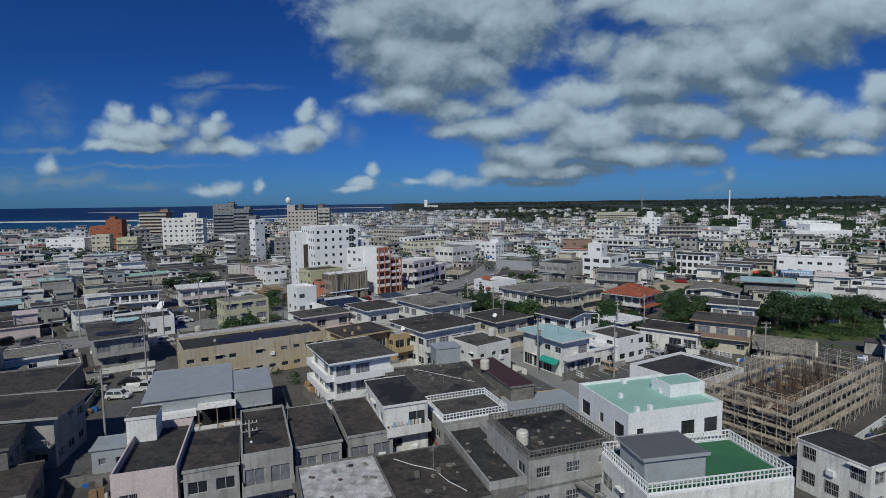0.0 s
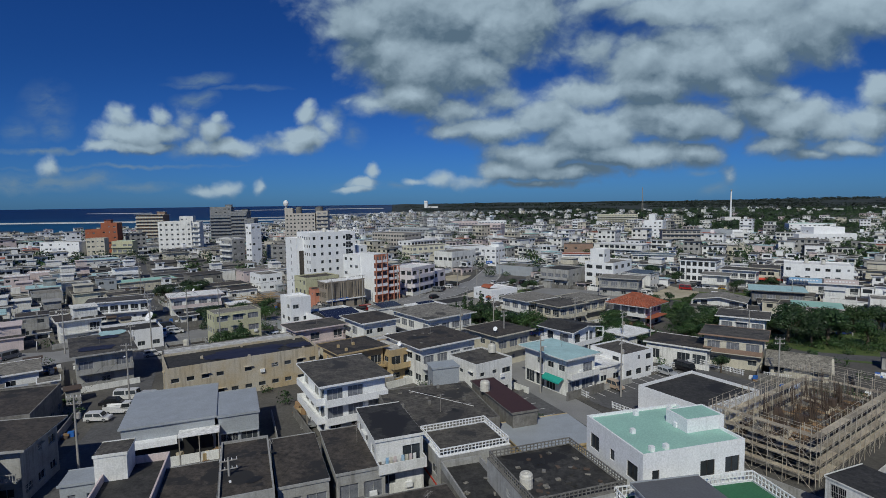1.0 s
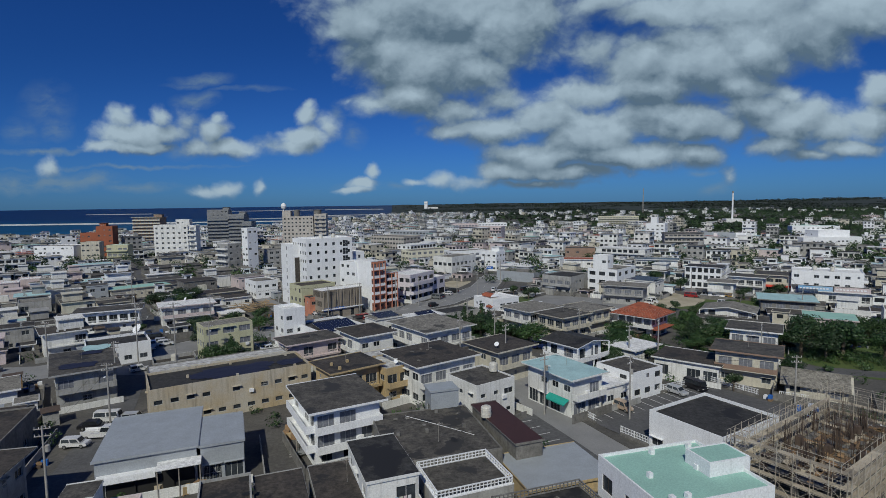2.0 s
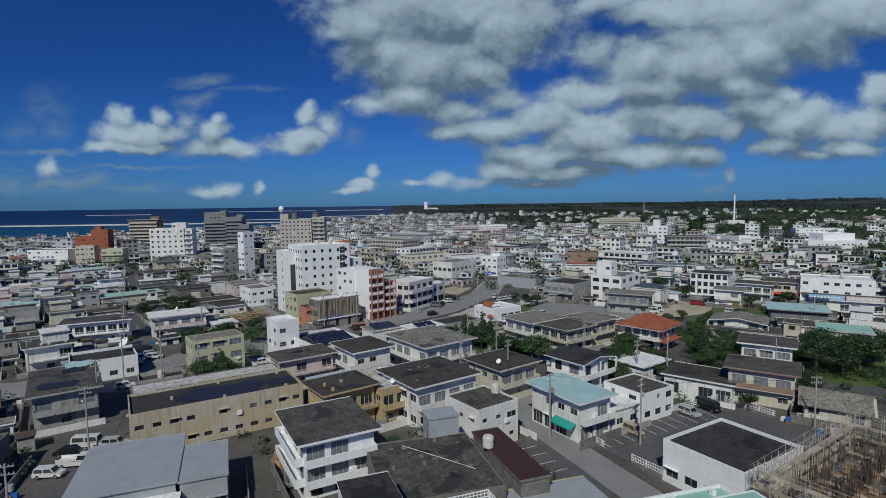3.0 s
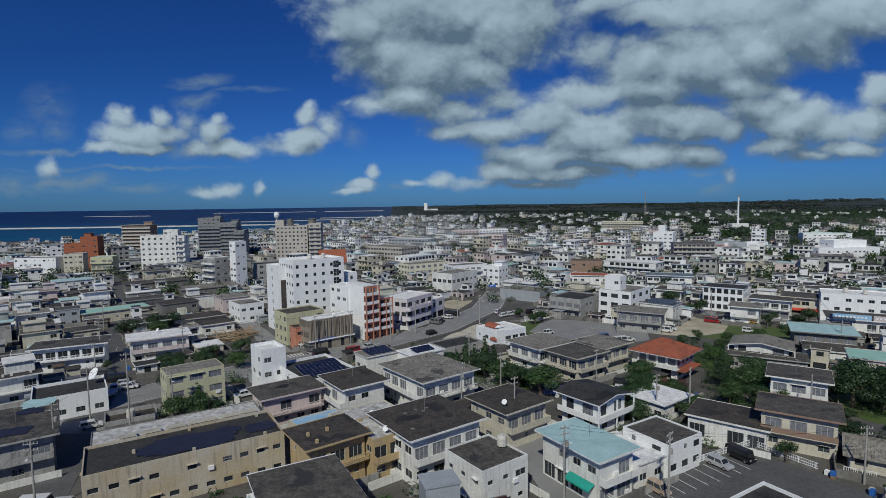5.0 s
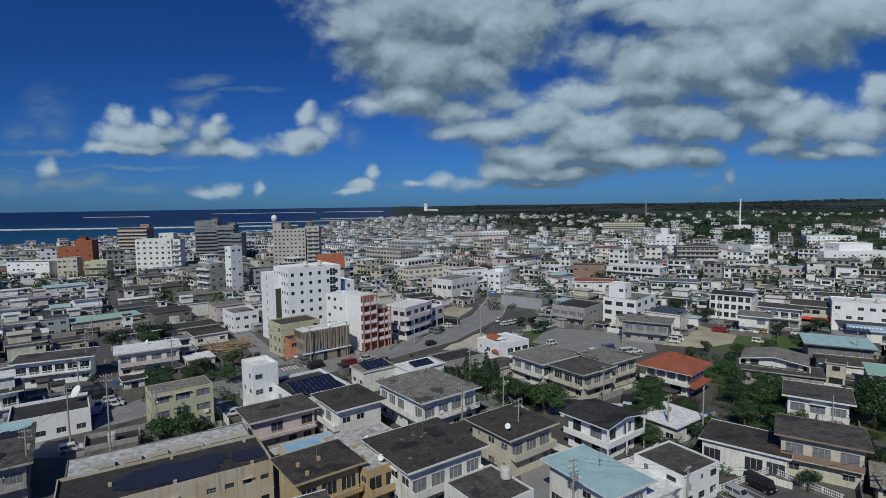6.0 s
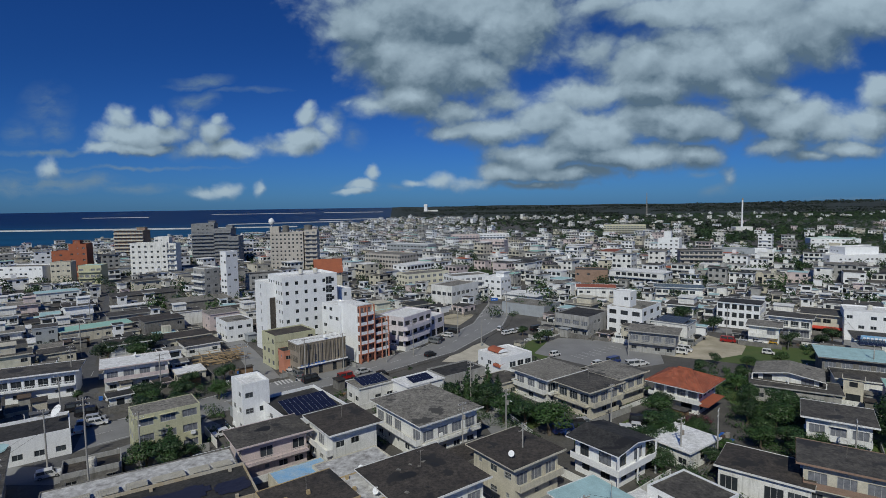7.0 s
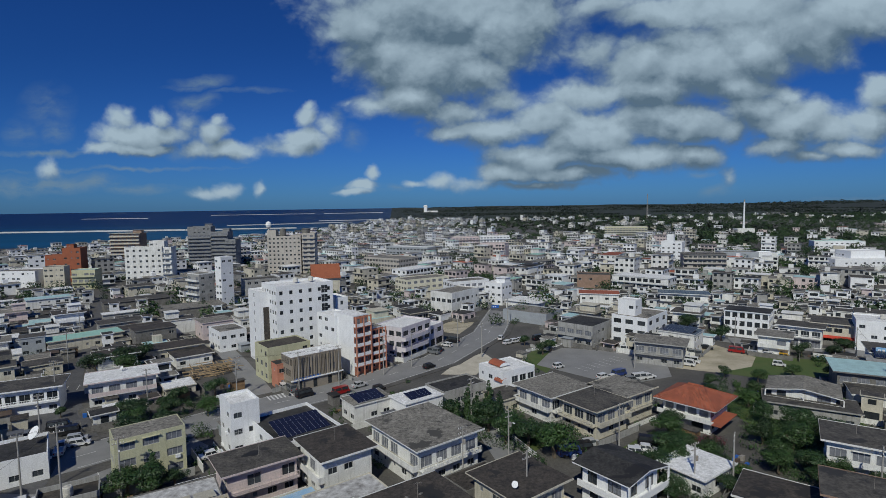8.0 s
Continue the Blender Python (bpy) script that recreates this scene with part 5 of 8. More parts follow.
def round_balcony(owner, w, d, z, length, deep):
    """A balcony with a swept, rounded end and a solid parapet."""
    line = [(-.9 + .9 * math.cos(a), -deep * .5 + deep * .5 * math.sin(a)) for a in [math.pi * (1.0 + k / 12) for k in range(7)]]
    line += [(length - deep + deep * math.cos(a), deep * math.sin(a)) for a in [-math.pi / 2 + math.pi / 2 * k / 8 for k in range(9)]]
    line = [(-1.2, 0.0)] + [(-1.2 + .6 * (1 - math.cos(k * math.pi / 8)), -deep * math.sin(k * math.pi / 8)) for k in range(1, 5)] + line[7:]
    f = Form()
    f.face([(x, y, -.2) for x, y in reversed(line)], LILAC)
    f.face([(x, y, 0) for x, y in line], LILAC)
    for (x0, y0), (x1, y1) in zip(line, line[1:]):
        i0, i1 = (x0 * .97 + .1, y0 * .94), (x1 * .97 + .1, y1 * .94)
        f.face([(x0, y0, -.2), (x1, y1, -.2), (x1, y1, 1.05), (x0, y0, 1.05)], LILAC)
        f.face([(*i1, 0), (*i0, 0), (*i0, 1.05), (*i1, 1.05)], LILAC)
        f.face([(x0, y0, 1.05), (x1, y1, 1.05), (*i1, 1.05), (*i0, 1.05)], LILAC)
    part("balcony", f, owner, at=face_matrix(w, d, "S", 0, z, 0))


for level in (3.3, 6.6):
    round_balcony(lilac, 16.0, 11.0, level, 13.5, 1.9)
f = Form()
f.box(1.0, -.14, 0, 2.8, 0, 17.6, ROOFB)
part("stone_panel", f, hotel_wing, "dark stone panel beside the stair", at=face_matrix(4.6, 10.6, "S", 0, 0, 0))
for fl in range(1, 7):
    f = Form()
    f.box(2.85, -.9, 0, 4.6, 0, .16, CLEAN)
    f.box(2.85, -.9, .16, 4.6, -.8, 1.0, CLEAN)
    part("balcony", f, hotel_wing, at=face_matrix(4.6, 10.6, "S", 0, fl * 2.75, 0))
    f = Form()
    f.box(3.1, -.05, .2, 4.3, 0, 2.1, GLASS)
    part("balcony_door", f, hotel_wing, at=face_matrix(4.6, 10.6, "S", 0, fl * 2.75, 0))
for fl in range(3):
    f = Form()
    f.box(14.6, -.08, 0, 16.6, 0, 2.3, GLASS)
    f.box(15.55, -.11, 0, 15.63, -.08, 2.3, FRAME), f.box(14.6, -.11, 1.1, 15.55, -.08, 1.18, FRAME), f.box(15.63, -.11, 1.1, 16.6, -.08, 1.18, FRAME)
    part("glass_bay", f, hotel, "dark glazed stair window", at=face_matrix(18.6, 12.4, "S", 0, 15.4 + fl * 2.9, 0))
H("hotel_annex", "lower white annex at the end of the hotel", "hotel", -49.2, 247.6, 4.4, 9.0, 42, 18.6, 6, CLEAN, ROOFW, parapet=.5, bays=1, win=(1.0, 1.3), gaps=.2)
for a, r in ((-2, 2.2), (13.5, 2.9)):
    f = Form()
    f.lathe([(r, 0), (r, 4.4), (r * 1.05, 4.5), (r * 1.05, 4.9), (r * .3, 5.3)], CONC, 18)
    tank = thing("roof_tank", pose(-136.6, 437.0, 0, 0, 0, 10) @ pose(a, 1, 28.2), "big round concrete water tank on a tower roof", "tank", "tower roof tanks")
    part("shell", f, tank)
f = Form()
f.lathe([(.3, 0), (.5, 1.2), (1.6, 2.4), (2.1, 4.0), (1.6, 5.6), (.4, 6.4)], CLEAN, 14)
tank = thing("roof_tank", pose(-147.0, 433.0, 32.2), "white onion shaped water tank on a stair head", "tank")
part("shell", f, tank)
# clay red gabled hall behind the hotel
root = thing("hall", pose(-83.0, 349.0, 0, 0, 0, 20), "hall with a broad clay red gabled roof", "hall")
f = Form()
f.box(-7, -5, 0, 7, 5, 12, CREAM)
for e in (-1, 1):
    f.face([(e * 7, -5, 12), (e * 7, 5, 12), (e * 7, 0, 17.6)], CREAM)
part("wall", f, root)
for e in (-1, 1):
    f = Form()
    for k in range(30):
        x = -7.5 + k * .5
        f.face([(x, e * 6.2, 11.2), (x + .3, e * 6.2, 11.2), (x + .3, 0, 18.2), (x, 0, 18.2)], TERRA)
        f.face([(x + .3, e * 6.2, 11.1), (x + .5, e * 6.2, 11.1), (x + .5, 0, 18.1), (x + .3, 0, 18.1)], TERRA)
    part("roof_slope", f, root)

# ---- houses of the surrounding town ----
def near_road(x, y, extra):
    for line, width in ROADS:
        for (x0, y0), (x1, y1) in zip(line, line[1:]):
            vx, vy = x1 - x0, y1 - y0
            t = max(0, min(1, ((x - x0) * vx + (y - y0) * vy) / (vx * vx + vy * vy)))
            if math.hypot(x - x0 - t * vx, y - y0 - t * vy) < width / 2 + extra:
                return True
    return False


RECTS.extend(((46.4, 191.0, 15, 15, -42), (22.0, 158.2, 11, 11, 42), (73.5, 199.0, 14, 11, -30), (64.6, 141.0, 11, 9, -30), (49, 112, 31, 14, 39)))
OPEN = [[(0, 240), (8, 284), (22, 284), (26, 270), (12, 238)], [(-16, 262), (-8, 270), (0, 292), (-8, 294), (-18, 284)], [(50, 164), (58, 210), (70, 214), (76, 190), (72, 178), (74, 164), (62, 158)], [(30, 150), (34, 176), (44, 182), (46, 168), (38, 160)], [(-4, 180), (-8, 190), (4, 196), (16, 182), (14, 168), (8, 170)], [(-82, 186), (-70, 200), (-58, 180), (-66, 164)], CARPARK, LOT_R, LOT_A, LOT_L, LOT_P, YARD_A, SAND, *LAWNS, [(-95, 222), (-80, 238), (-68, 222), (-78, 206)], [(36, 94), (66, 122), (56, 132), (28, 110)], [(-22, 200), (-14, 232), (0, 262), (14, 262), (11, 236), (0, 214), (-8, 204)], [(50, 212), (60, 229), (100, 242), (104, 226), (84, 214), (70, 212)], [(22, 204), (18, 232), (28, 254), (48, 246), (58, 226), (44, 208)], [(-34, 228), (-20, 264), (-8, 262), (-18, 232)]]


def free(x, y, size):
    if y < 152 and -64 < x < 62 or y < 166 and 58 < x < 84:
        return False
    if near_road(x, y, size):
        return False
    for rect in RECTS:
        if inside(x, y, rect, size):
            return False
    return not any(in_poly(x + dx, y + dy, poly) for poly in OPEN for dx in (-size * .6, size * .6) for dy in (-size * .6, size * .6))


def settled(x, y):
    """The quarter round the gardens, where every house is placed by itself."""
    return -72 < x < 80 and y < 236


def turn_at(x, y):
    if y < 118:
        return 25
    if x > 58:
        return -32
    if y < 226 and x > -72 or x < -20 and y < 330:
        return 42
    return -38


TOWN_WALLS = ((WHITE, "white"), (WHITE, "white"), (CREAM, "cream"), (GREYW, "grey"), (CONC, "bare concrete"), (WHITE, "white"), (CREAM, "cream"), (GREYW, "grey"), (WHITE, "white"), (CLEAN, "bright white"), (CONC, "bare concrete"), (WHITE, "white"), (GREYW, "grey"), (CREAM, "cream"), (WHITE, "white"), (PINK, "pale pink"))
TOWN_ROOFS = ((ROOFG, "grey"), (ROOFB, "brown"), (ROOFL, "pale grey"), (ROOFD, "dark"), (ROOFW, "white"), (ROOFG, "grey"), (ROOFL, "pale grey"), (ROOFB, "brown"), (ROOFG, "grey"), (ROOFL, "pale grey"), (ROOFD, "dark"), (ROOFG, "grey"), (ROOFL, "pale grey"), (AQUA, "pale aqua"))
rng = random.Random(5)
count = 0
for row in range(17):
    for col in range(-18, 19):
        gx, gy = col * 13.2 + rng.uniform(-2.5, 2.5), 78 + row * 12.8 + rng.uniform(-2.5, 2.5)
        if abs(gx + 0.07 * gy) > 0.86 * (gy - 20) + 10:
            continue
        w, d = rng.uniform(7.4, 11), rng.uniform(7, 10.5)
        if not free(gx, gy, 5.0) or settled(gx, gy) and -66 < gx < 60:
            continue
        floors = rng.choice((1, 1, 1, 2, 2, 2, 2))
        wall, wall_name = rng.choice(TOWN_WALLS)
        roof, roof_name = rng.choice(TOWN_ROOFS)
        house("house", f"{wall_name} concrete house with {roof_name} flat roof", "house", gx, gy, w, d, turn_at(gx, gy) + rng.uniform(-3, 3), floors * 3.0 + .4, floors, wall, roof,
              overhang=rng.uniform(.2, .7), parapet=rng.choice((0, 0, 0, .4)), balcony=(("S", 1),) if floors > 1 and rng.random() < .7 else (), seed=count, group="town houses", stubs=rng.choice((0, 0, 2, 4)), bars=.15, room=rng.choice((0, 0, .45, .6)))
        count += 1


FAR_WALLS = (WHITE, WHITE, CLEAN, CREAM, WHITE, GREYW, CLEAN, CLEAN, WHITE, WHITE, CREAM, CLEAN, WHITE, GREYW, CLEAN, WHITE, CREAM, CLEAN, PINK)
FAR_ROOFS = (ROOFL, ROOFL, ROOFG, ROOFW, ROOFL, ROOFB, ROOFL, ROOFL, ROOFG, ROOFW, ROOFW, ROOFG, ROOFL, ROOFG, AQUA, ROOFL, ROOFW, ROOFD, TILE, ROOFL, ROOFG, MINT)


def second_pass():
    """Small houses in what room is left, closer together."""
    rng = random.Random(77)
    form = Form()
    number = 0
    for row in range(26):
        for col in range(-27, 28):
            x, y = col * 8.6 + rng.uniform(-2, 2), 84 + row * 8.4 + rng.uniform(-2, 2)
            if abs(x + .07 * y) > .86 * (y - 20) + 8 or settled(x, y) or near_road(x, y, 6) or not free(x, y, 3.6):
                continue
            w, d, floors = rng.uniform(5.6, 8), rng.uniform(5.6, 7.6), rng.choice((1, 1, 1, 2))
            wall, wall_name = rng.choice(TOWN_WALLS)
            roof, roof_name = rng.choice(TOWN_ROOFS)
            turn = turn_at(x, y) + rng.uniform(-2, 2)
            if y < 196:
                house("house", f"small {wall_name} house with {roof_name} flat roof", "house", x, y, w, d, turn, floors * 2.9 + .3, floors, wall, roof, overhang=rng.uniform(.2, .6), seed=number, group="town houses", stubs=rng.choice((0, 2)), gaps=.3)
            else:
                far_house(form, x, y, w, d, turn, floors * 2.9 + .3, rng.choice(FAR_WALLS), roof, rng, 0)
                RECTS.append((x, y, w, d, turn))
            number += 1
    single("town_houses", form, "small grey houses packed between the larger ones", "houses", kind="stuff")


def far_house(form, x, y, w, d, rot, h, wall, roof, rng, detail):
    m = pose(x, y, land_z(x, y), 0, 0, rot)
    form.box(-w / 2, -d / 2, -.5, w / 2, d / 2, h - .2, wall, m)
    o = rng.uniform(.15, .7)
    form.box(-w / 2 - o, -d / 2 - o, h - .2, w / 2 + o, d / 2 + o, h, wall, m)
    q = [m @ Vector((a * (w / 2 + o - .15), b * (d / 2 + o - .15), h + .04)) for a, b in ((-1, -1), (1, -1), (1, 1), (-1, 1))]
    form.face([tuple(p) for p in q], roof)
    floors = max(1, round(h / 3))
    fh = h / floors
    for fl in range(floors):
        z = fl * fh
        long = rng.random() < .5
        if fl and long:
            form.box(-w / 2, -d / 2 - 1.1, z - .15, w / 2, -d / 2 - 1.0, z + .85, wall, m)
            form.box(-w / 2, -d / 2 - 1.0, z - .15, w / 2, -d / 2, z, wall, m)
        n = max(1, round(w / 3.2))
        for k in range(n):
            if rng.random() < .85:
                c = -w / 2 + (k + .5) * w / n
                a = w / n * .36 if long else .75
                form.box(c - a, -d / 2 - .03, z + (.5 if long else .95), c + a, -d / 2 + .1, z + fh - .75, GLASS, m)
        n = max(1, round(d / 3.6))
        for sx in (-1, 1):
            for k in range(n):
                if rng.random() < .7:
                    c = -d / 2 + (k + .5) * d / n
                    form.box(sx * w / 2 - .06, c - .8, z + .9, sx * w / 2 + .06, c + .8, z + 2.2, GLASS, m)
    if rng.random() < .3 and w > 7:
        a, b = rng.uniform(-w * .3, w * .3), rng.uniform(-d * .25, d * .25)
        form.box(a - 1.4, b - 1.2, h, a + 1.4, b + 1.2, h + 2.2, wall, m)
    if rng.random() < .2 and w > 5:
        a, b = rng.uniform(-w * .35, w * .35), rng.uniform(-d * .35, d * .35)
        form.box(a - .5, b - .5, h, a + .5, b + .5, h + 1.0, TANK, m)


second_pass()


def third_pass():
    """Annexes, garages and lean-tos that fill the gaps between the houses."""
    rng = random.Random(88)
    form = Form()
    for row in range(46):
        for col in range(-44, 40):
            x, y = col * 5.4 + rng.uniform(-1.5, 1.5), 122 + row * 5.2 + rng.uniform(-1.5, 1.5)
            if abs(x + .07 * y) > .86 * (y - 20) + 8 or settled(x, y) or near_road(x, y, 4) or not free(x, y, 2.1):
                continue
            w, d, h = rng.uniform(3.0, 4.6), rng.uniform(3.0, 4.4), rng.choice((2.5, 2.8, 3.1, 3.2, 5.6))
            far_house(form, x, y, w, d, turn_at(x, y) + rng.uniform(-3, 3), h, rng.choice(FAR_WALLS), rng.choice(TOWN_ROOFS)[0], rng, 0)
            RECTS.append((x, y, w, d, turn_at(x, y)))
    single("annexes", form, "small flat-roofed annexes crowded between the houses", "houses", kind="stuff")


third_pass()
TREES_FAR = []
rng = random.Random(11)
for ring, (near, far, step, label) in enumerate(((280, 520, 14.5, "dense town of white and grey flat-roofed houses"), (520, 900, 15.5, "dense distant town of pale flat-roofed houses"), (900, 1900, 24, "far scattered pale buildings among trees"))):
    form = Form()
    n = int(far / step)
    for row in range(int(near / step), n + 1):
        for col in range(-n, n + 1):
            gx, gy = col * step + rng.uniform(-2.5, 2.5), row * step + rng.uniform(-2.5, 2.5)
            if not near <= gy < far or abs(gx + .075 * gy) > .86 * gy + 5 or gx < coast_x(gy) + 25:
                continue
            thin = noise.noise((gx * .004, gy * .004, 1.0))
            share = .93 if ring < 2 else .50 - (.36 if gx > 0 else 0)
            if ring == 1 and gx > 0:
                share = .90 - .5 * max(0, min(1, (gy - 560) / 230))
            if gx > .34 * gy and gy > 400:
                share *= .62
            if rng.random() > share + thin * .25 or (row % 6 == 0) or (col % 5 == 0 and ring < 2 and rng.random() < .7):
                if rng.random() < .8:
                    TREES_FAR.append((gx, gy))
                    if gx > .3 * gy:
                        TREES_FAR.append((gx + 6, gy + 5))
                continue
            if rng.random() < .4:
                TREES_FAR.append((gx + step * .5, gy + step * .4))
            if gy < 460 and not free(gx, gy, 7):
                continue
            floors = rng.choice((1, 1, 1, 2, 2, 2, 2, 3)) if rng.random() > .02 else rng.choice((4, 5))
            big = rng.random() < .06
            w, d = (rng.uniform(18, 30), rng.uniform(10, 14)) if big else (rng.uniform(8, 13), rng.uniform(7.5, 12))
            far_house(form, gx, gy, w, d, turn_at(gx, gy) + rng.uniform(-5, 5) + rng.choice((0, 0, 90)), floors * 3 + .4, rng.choice(FAR_WALLS), rng.choice(FAR_ROOFS), rng, ring)
    single("town_houses", form, label, "houses", kind="stuff")


# ---- small structures between the houses ----
rng = random.Random(31)
walls, sheds, bushes = Form(), Form(), []
for x, y, w, d, r in list(RECTS):
    if y > 330 or rng.random() < .35:
        continue
    m = pose(x, y, 0, 0, 0, r)
    gap, hh = rng.uniform(1.6, 2.6), rng.uniform(1.0, 1.7)
    for x0, y0, x1, y1 in ((-w / 2 - gap, -d / 2 - gap, w / 2 + gap * .4, -d / 2 - gap + .14), (-w / 2 - gap, -d / 2 - gap, -w / 2 - gap + .14, d / 2), (w / 2 + gap, -d / 2 - gap, w / 2 + gap + .14, d / 2)):
        c = m @ Vector(((x0 + x1) / 2, (y0 + y1) / 2, 0))
        if not near_road(c.x, c.y, .5) and not any(inside(c.x, c.y, q, .3) for q in RECTS if q[:2] != (x, y)):
            walls.box(x0, y0, 0, x1, y1, hh, rng.choice((CONC, CONC, GREYW, WHITE)), m)
for k in range(3800):
    y = rng.uniform(70, 300)
    x = rng.uniform(-.95, .85) * y
    if near_road(x, y, 1.2) or any(inside(x, y, q, 1.4) for q in RECTS) or any(in_poly(x, y, poly) for poly in OPEN):
        continue
    m = pose(x, y, 0, 0, 0, turn_at(x, y))
    kind = rng.random()
    if kind < .45 and (y < 152 and -64 < x < 84 or settled(x, y) and rng.random() < .6):
        bushes.append((x, y)) if y > 152 else None
        continue
    if kind < .45:
        w, d, h = rng.uniform(1.5, 3.6), rng.uniform(1.5, 3.6), rng.uniform(2.1, 3.0)
        sheds.box(-w / 2, -d / 2, 0, w / 2, d / 2, h, rng.choice((CONC, GREYW, SHEET, CREAM, WOOD)), m)
        sheds.box(-w / 2 - .25, -d / 2 - .35, h, w / 2 + .25, d / 2 + .25, h + .09, rng.choice((ROOFG, ROOFB, SHEET, ROOFL, RUST, DSHEET)), m)
    elif kind < .62:
        for q in range(rng.randrange(2, 6)):
            a, b = rng.uniform(-1.2, 1.2), rng.uniform(-1.2, 1.2)
            sheds.box(a - .4, b - .3, 0, a + .4, b + .3, rng.uniform(.3, 1.1), rng.choice((WOOD, STEEL, TANK, CONC, RUST, BLUE, CLEAN)), m)
    else:
        bushes.append((x, y))
single("garden_walls", walls, "low concrete block walls between house plots", "walls", kind="stuff")
single("outbuildings", sheds, "small sheds, boxes and clutter in back yards", "sheds", kind="stuff")

# ---- trees ----
def leaf_cloud(form, lobes, count, size, material, rng):
    total = sum(l[3] ** 2 for l in lobes)
    for cx, cy, cz, r in lobes:
        for k in range(int(count * r * r / total)):
            v = Vector((rng.gauss(0, 1), rng.gauss(0, 1), rng.gauss(0, 1))).normalized()
            p = Vector((cx, cy, cz)) + Vector((v.x, v.y, v.z * .75)) * r * (1 - .45 * rng.random() ** 2)
            n = (v + Vector((rng.uniform(-.7, .7), rng.uniform(-.7, .7), rng.uniform(-.2, .9)))).normalized()
            a = n.orthogonal().normalized()
            a.rotate(Matrix.Rotation(rng.uniform(0, 6.28), 3, n))
            b = n.cross(a)
            s = size * rng.uniform(.6, 1.3)
            form.face([tuple(p - a * s), tuple(p - b * s * .55), tuple(p + a * s), tuple(p + b * s * .55)], material)


def tree_meshes(kind, seed):
    rng = random.Random(seed)
    trunk, crown = Form(), Form()
    leaf = LEAFD if kind != "light" else LEAF
    if kind == "cone":
        trunk.bar((0, 0, 0), (0, 0, 5), .14, BARK, 7)
        lobes = [(rng.uniform(-.25, .25), rng.uniform(-.25, .25), 1.2 + k * .62, 1.25 - k * .125) for k in range(9)]
        leaf_cloud(crown, lobes, 1500, .20, LEAFD, rng)
    else:
        prev, r = Vector((0, 0, 0)), .24
        for k in range(4):
            nxt = prev + Vector((rng.uniform(-.18, .18), rng.uniform(-.18, .18), .7))
            trunk.bar(prev, nxt, r, BARK, 7)
            prev, r = nxt, r * .82
        lobes = []
        for k in range(8):
            a = k * 2.4 + rng.uniform(-.4, .4)
            rad = rng.uniform(.7, 2.0)
            tip = Vector((math.cos(a) * rad, math.sin(a) * rad, rng.uniform(2.9, 4.6)))
            trunk.bar(prev - Vector((0, 0, rng.uniform(0, .9))), tip, .09, BARK, 5)
            lobes.append((*tip, rng.uniform(.85, 1.5)))
        lobes.append((0, 0, 4.4, 1.5))
        leaf_cloud(crown, lobes, 3200, .15, leaf, rng)
    return trunk.mesh("trunk"), crown.mesh("crown")


TREE_KINDS = {("round", 0): tree_meshes("round", 1), ("round", 1): tree_meshes("round", 2), ("light", 0): tree_meshes("light", 3), ("light", 1): tree_meshes("light", 4), ("cone", 0): tree_meshes("cone", 5), ("cone", 1): tree_meshes("cone", 6)}
TREE_LABELS = {"round": "dense dark green broadleaf tree beside houses", "light": "bright green bushy broadleaf tree", "cone": "dark pointed conifer-like garden tree"}


def tree(x, y, h, kind="round", wide=1.0, k=0):
    trunk, crown = TREE_KINDS[kind, k % 2]
    m = pose(x, y, 0, 0, 0, (x * 41 + y * 17) % 360) @ Matrix.Diagonal((h / 5.9 * wide, h / 5.9 * wide, h / 5.9, 1))
    root = thing("tree", m, TREE_LABELS[kind], "tree", "garden trees")
    part("trunk", trunk, root)
    part("crown", crown, root)


rng = random.Random(3)
GARDEN_WEST = ((-66.5, 168, 8), (-71, 172, 7), (-75, 180, 6), (-68, 179, 6), (-82, 188, 5), (-60, 155, 6), (-55.5, 155, 6.5), (-53, 158, 4), (-100, 214, 8), (-105, 220, 9), (-111, 216, 8), (-75, 196, 5), (-64, 190, 5), (-69, 203, 5), (1, 184, 7), (4.5, 178, 7), (9, 176, 6.5), (13.5, 172.5, 7.5), (10, 180, 4), (37, 180, 6), (39.5, 186, 5), (35, 172, 6), (34.5, 168.5, 5), (41.6, 172, 4.5), (55, 180, 7), (59, 176, 8))
GARDEN_MIDDLE = ((64, 184, 8), (60, 190, 7), (68, 182, 7), (54, 172, 6), (57, 167, 7), (62, 200, 6), (66, 206, 6), (58, 212, 6), (72, 184, 5), (76, 168, 9), (80, 171, 10), (84, 166, 10), (79, 164, 8), (86, 172, 8), (88, 168, 7), (104, 178, 8), (108, 172, 8), (112, 176, 7), (116, 182, 7), (120, 188, 8), (101, 190, 6), (19, 243, 5), (22, 247, 4.5), (14, 254, 4), (90, 246, 5), (98, 243, 5))
GARDEN_EAST = ((106, 240, 5), (82, 262, 6), (76, 276, 7), (80, 280, 6), (112, 245, 6), (66, 222, 3.5), (84, 222, 4), (94, 222, 4), (73, 218, 4), (-84, 250, 5), (-72, 262, 6), (-100, 205, 4), (-122, 198, 3.5), (-98, 187, 3), (27, 162, 5), (30.5, 158, 5), (33, 153, 4), (40, 160, 4), (64, 150, 5), (50, 143.6, 4), (52, 168, 6), (56, 163, 5), (61, 166, 6), (66, 163, 5), (70, 160, 4), (62, 194, 5))
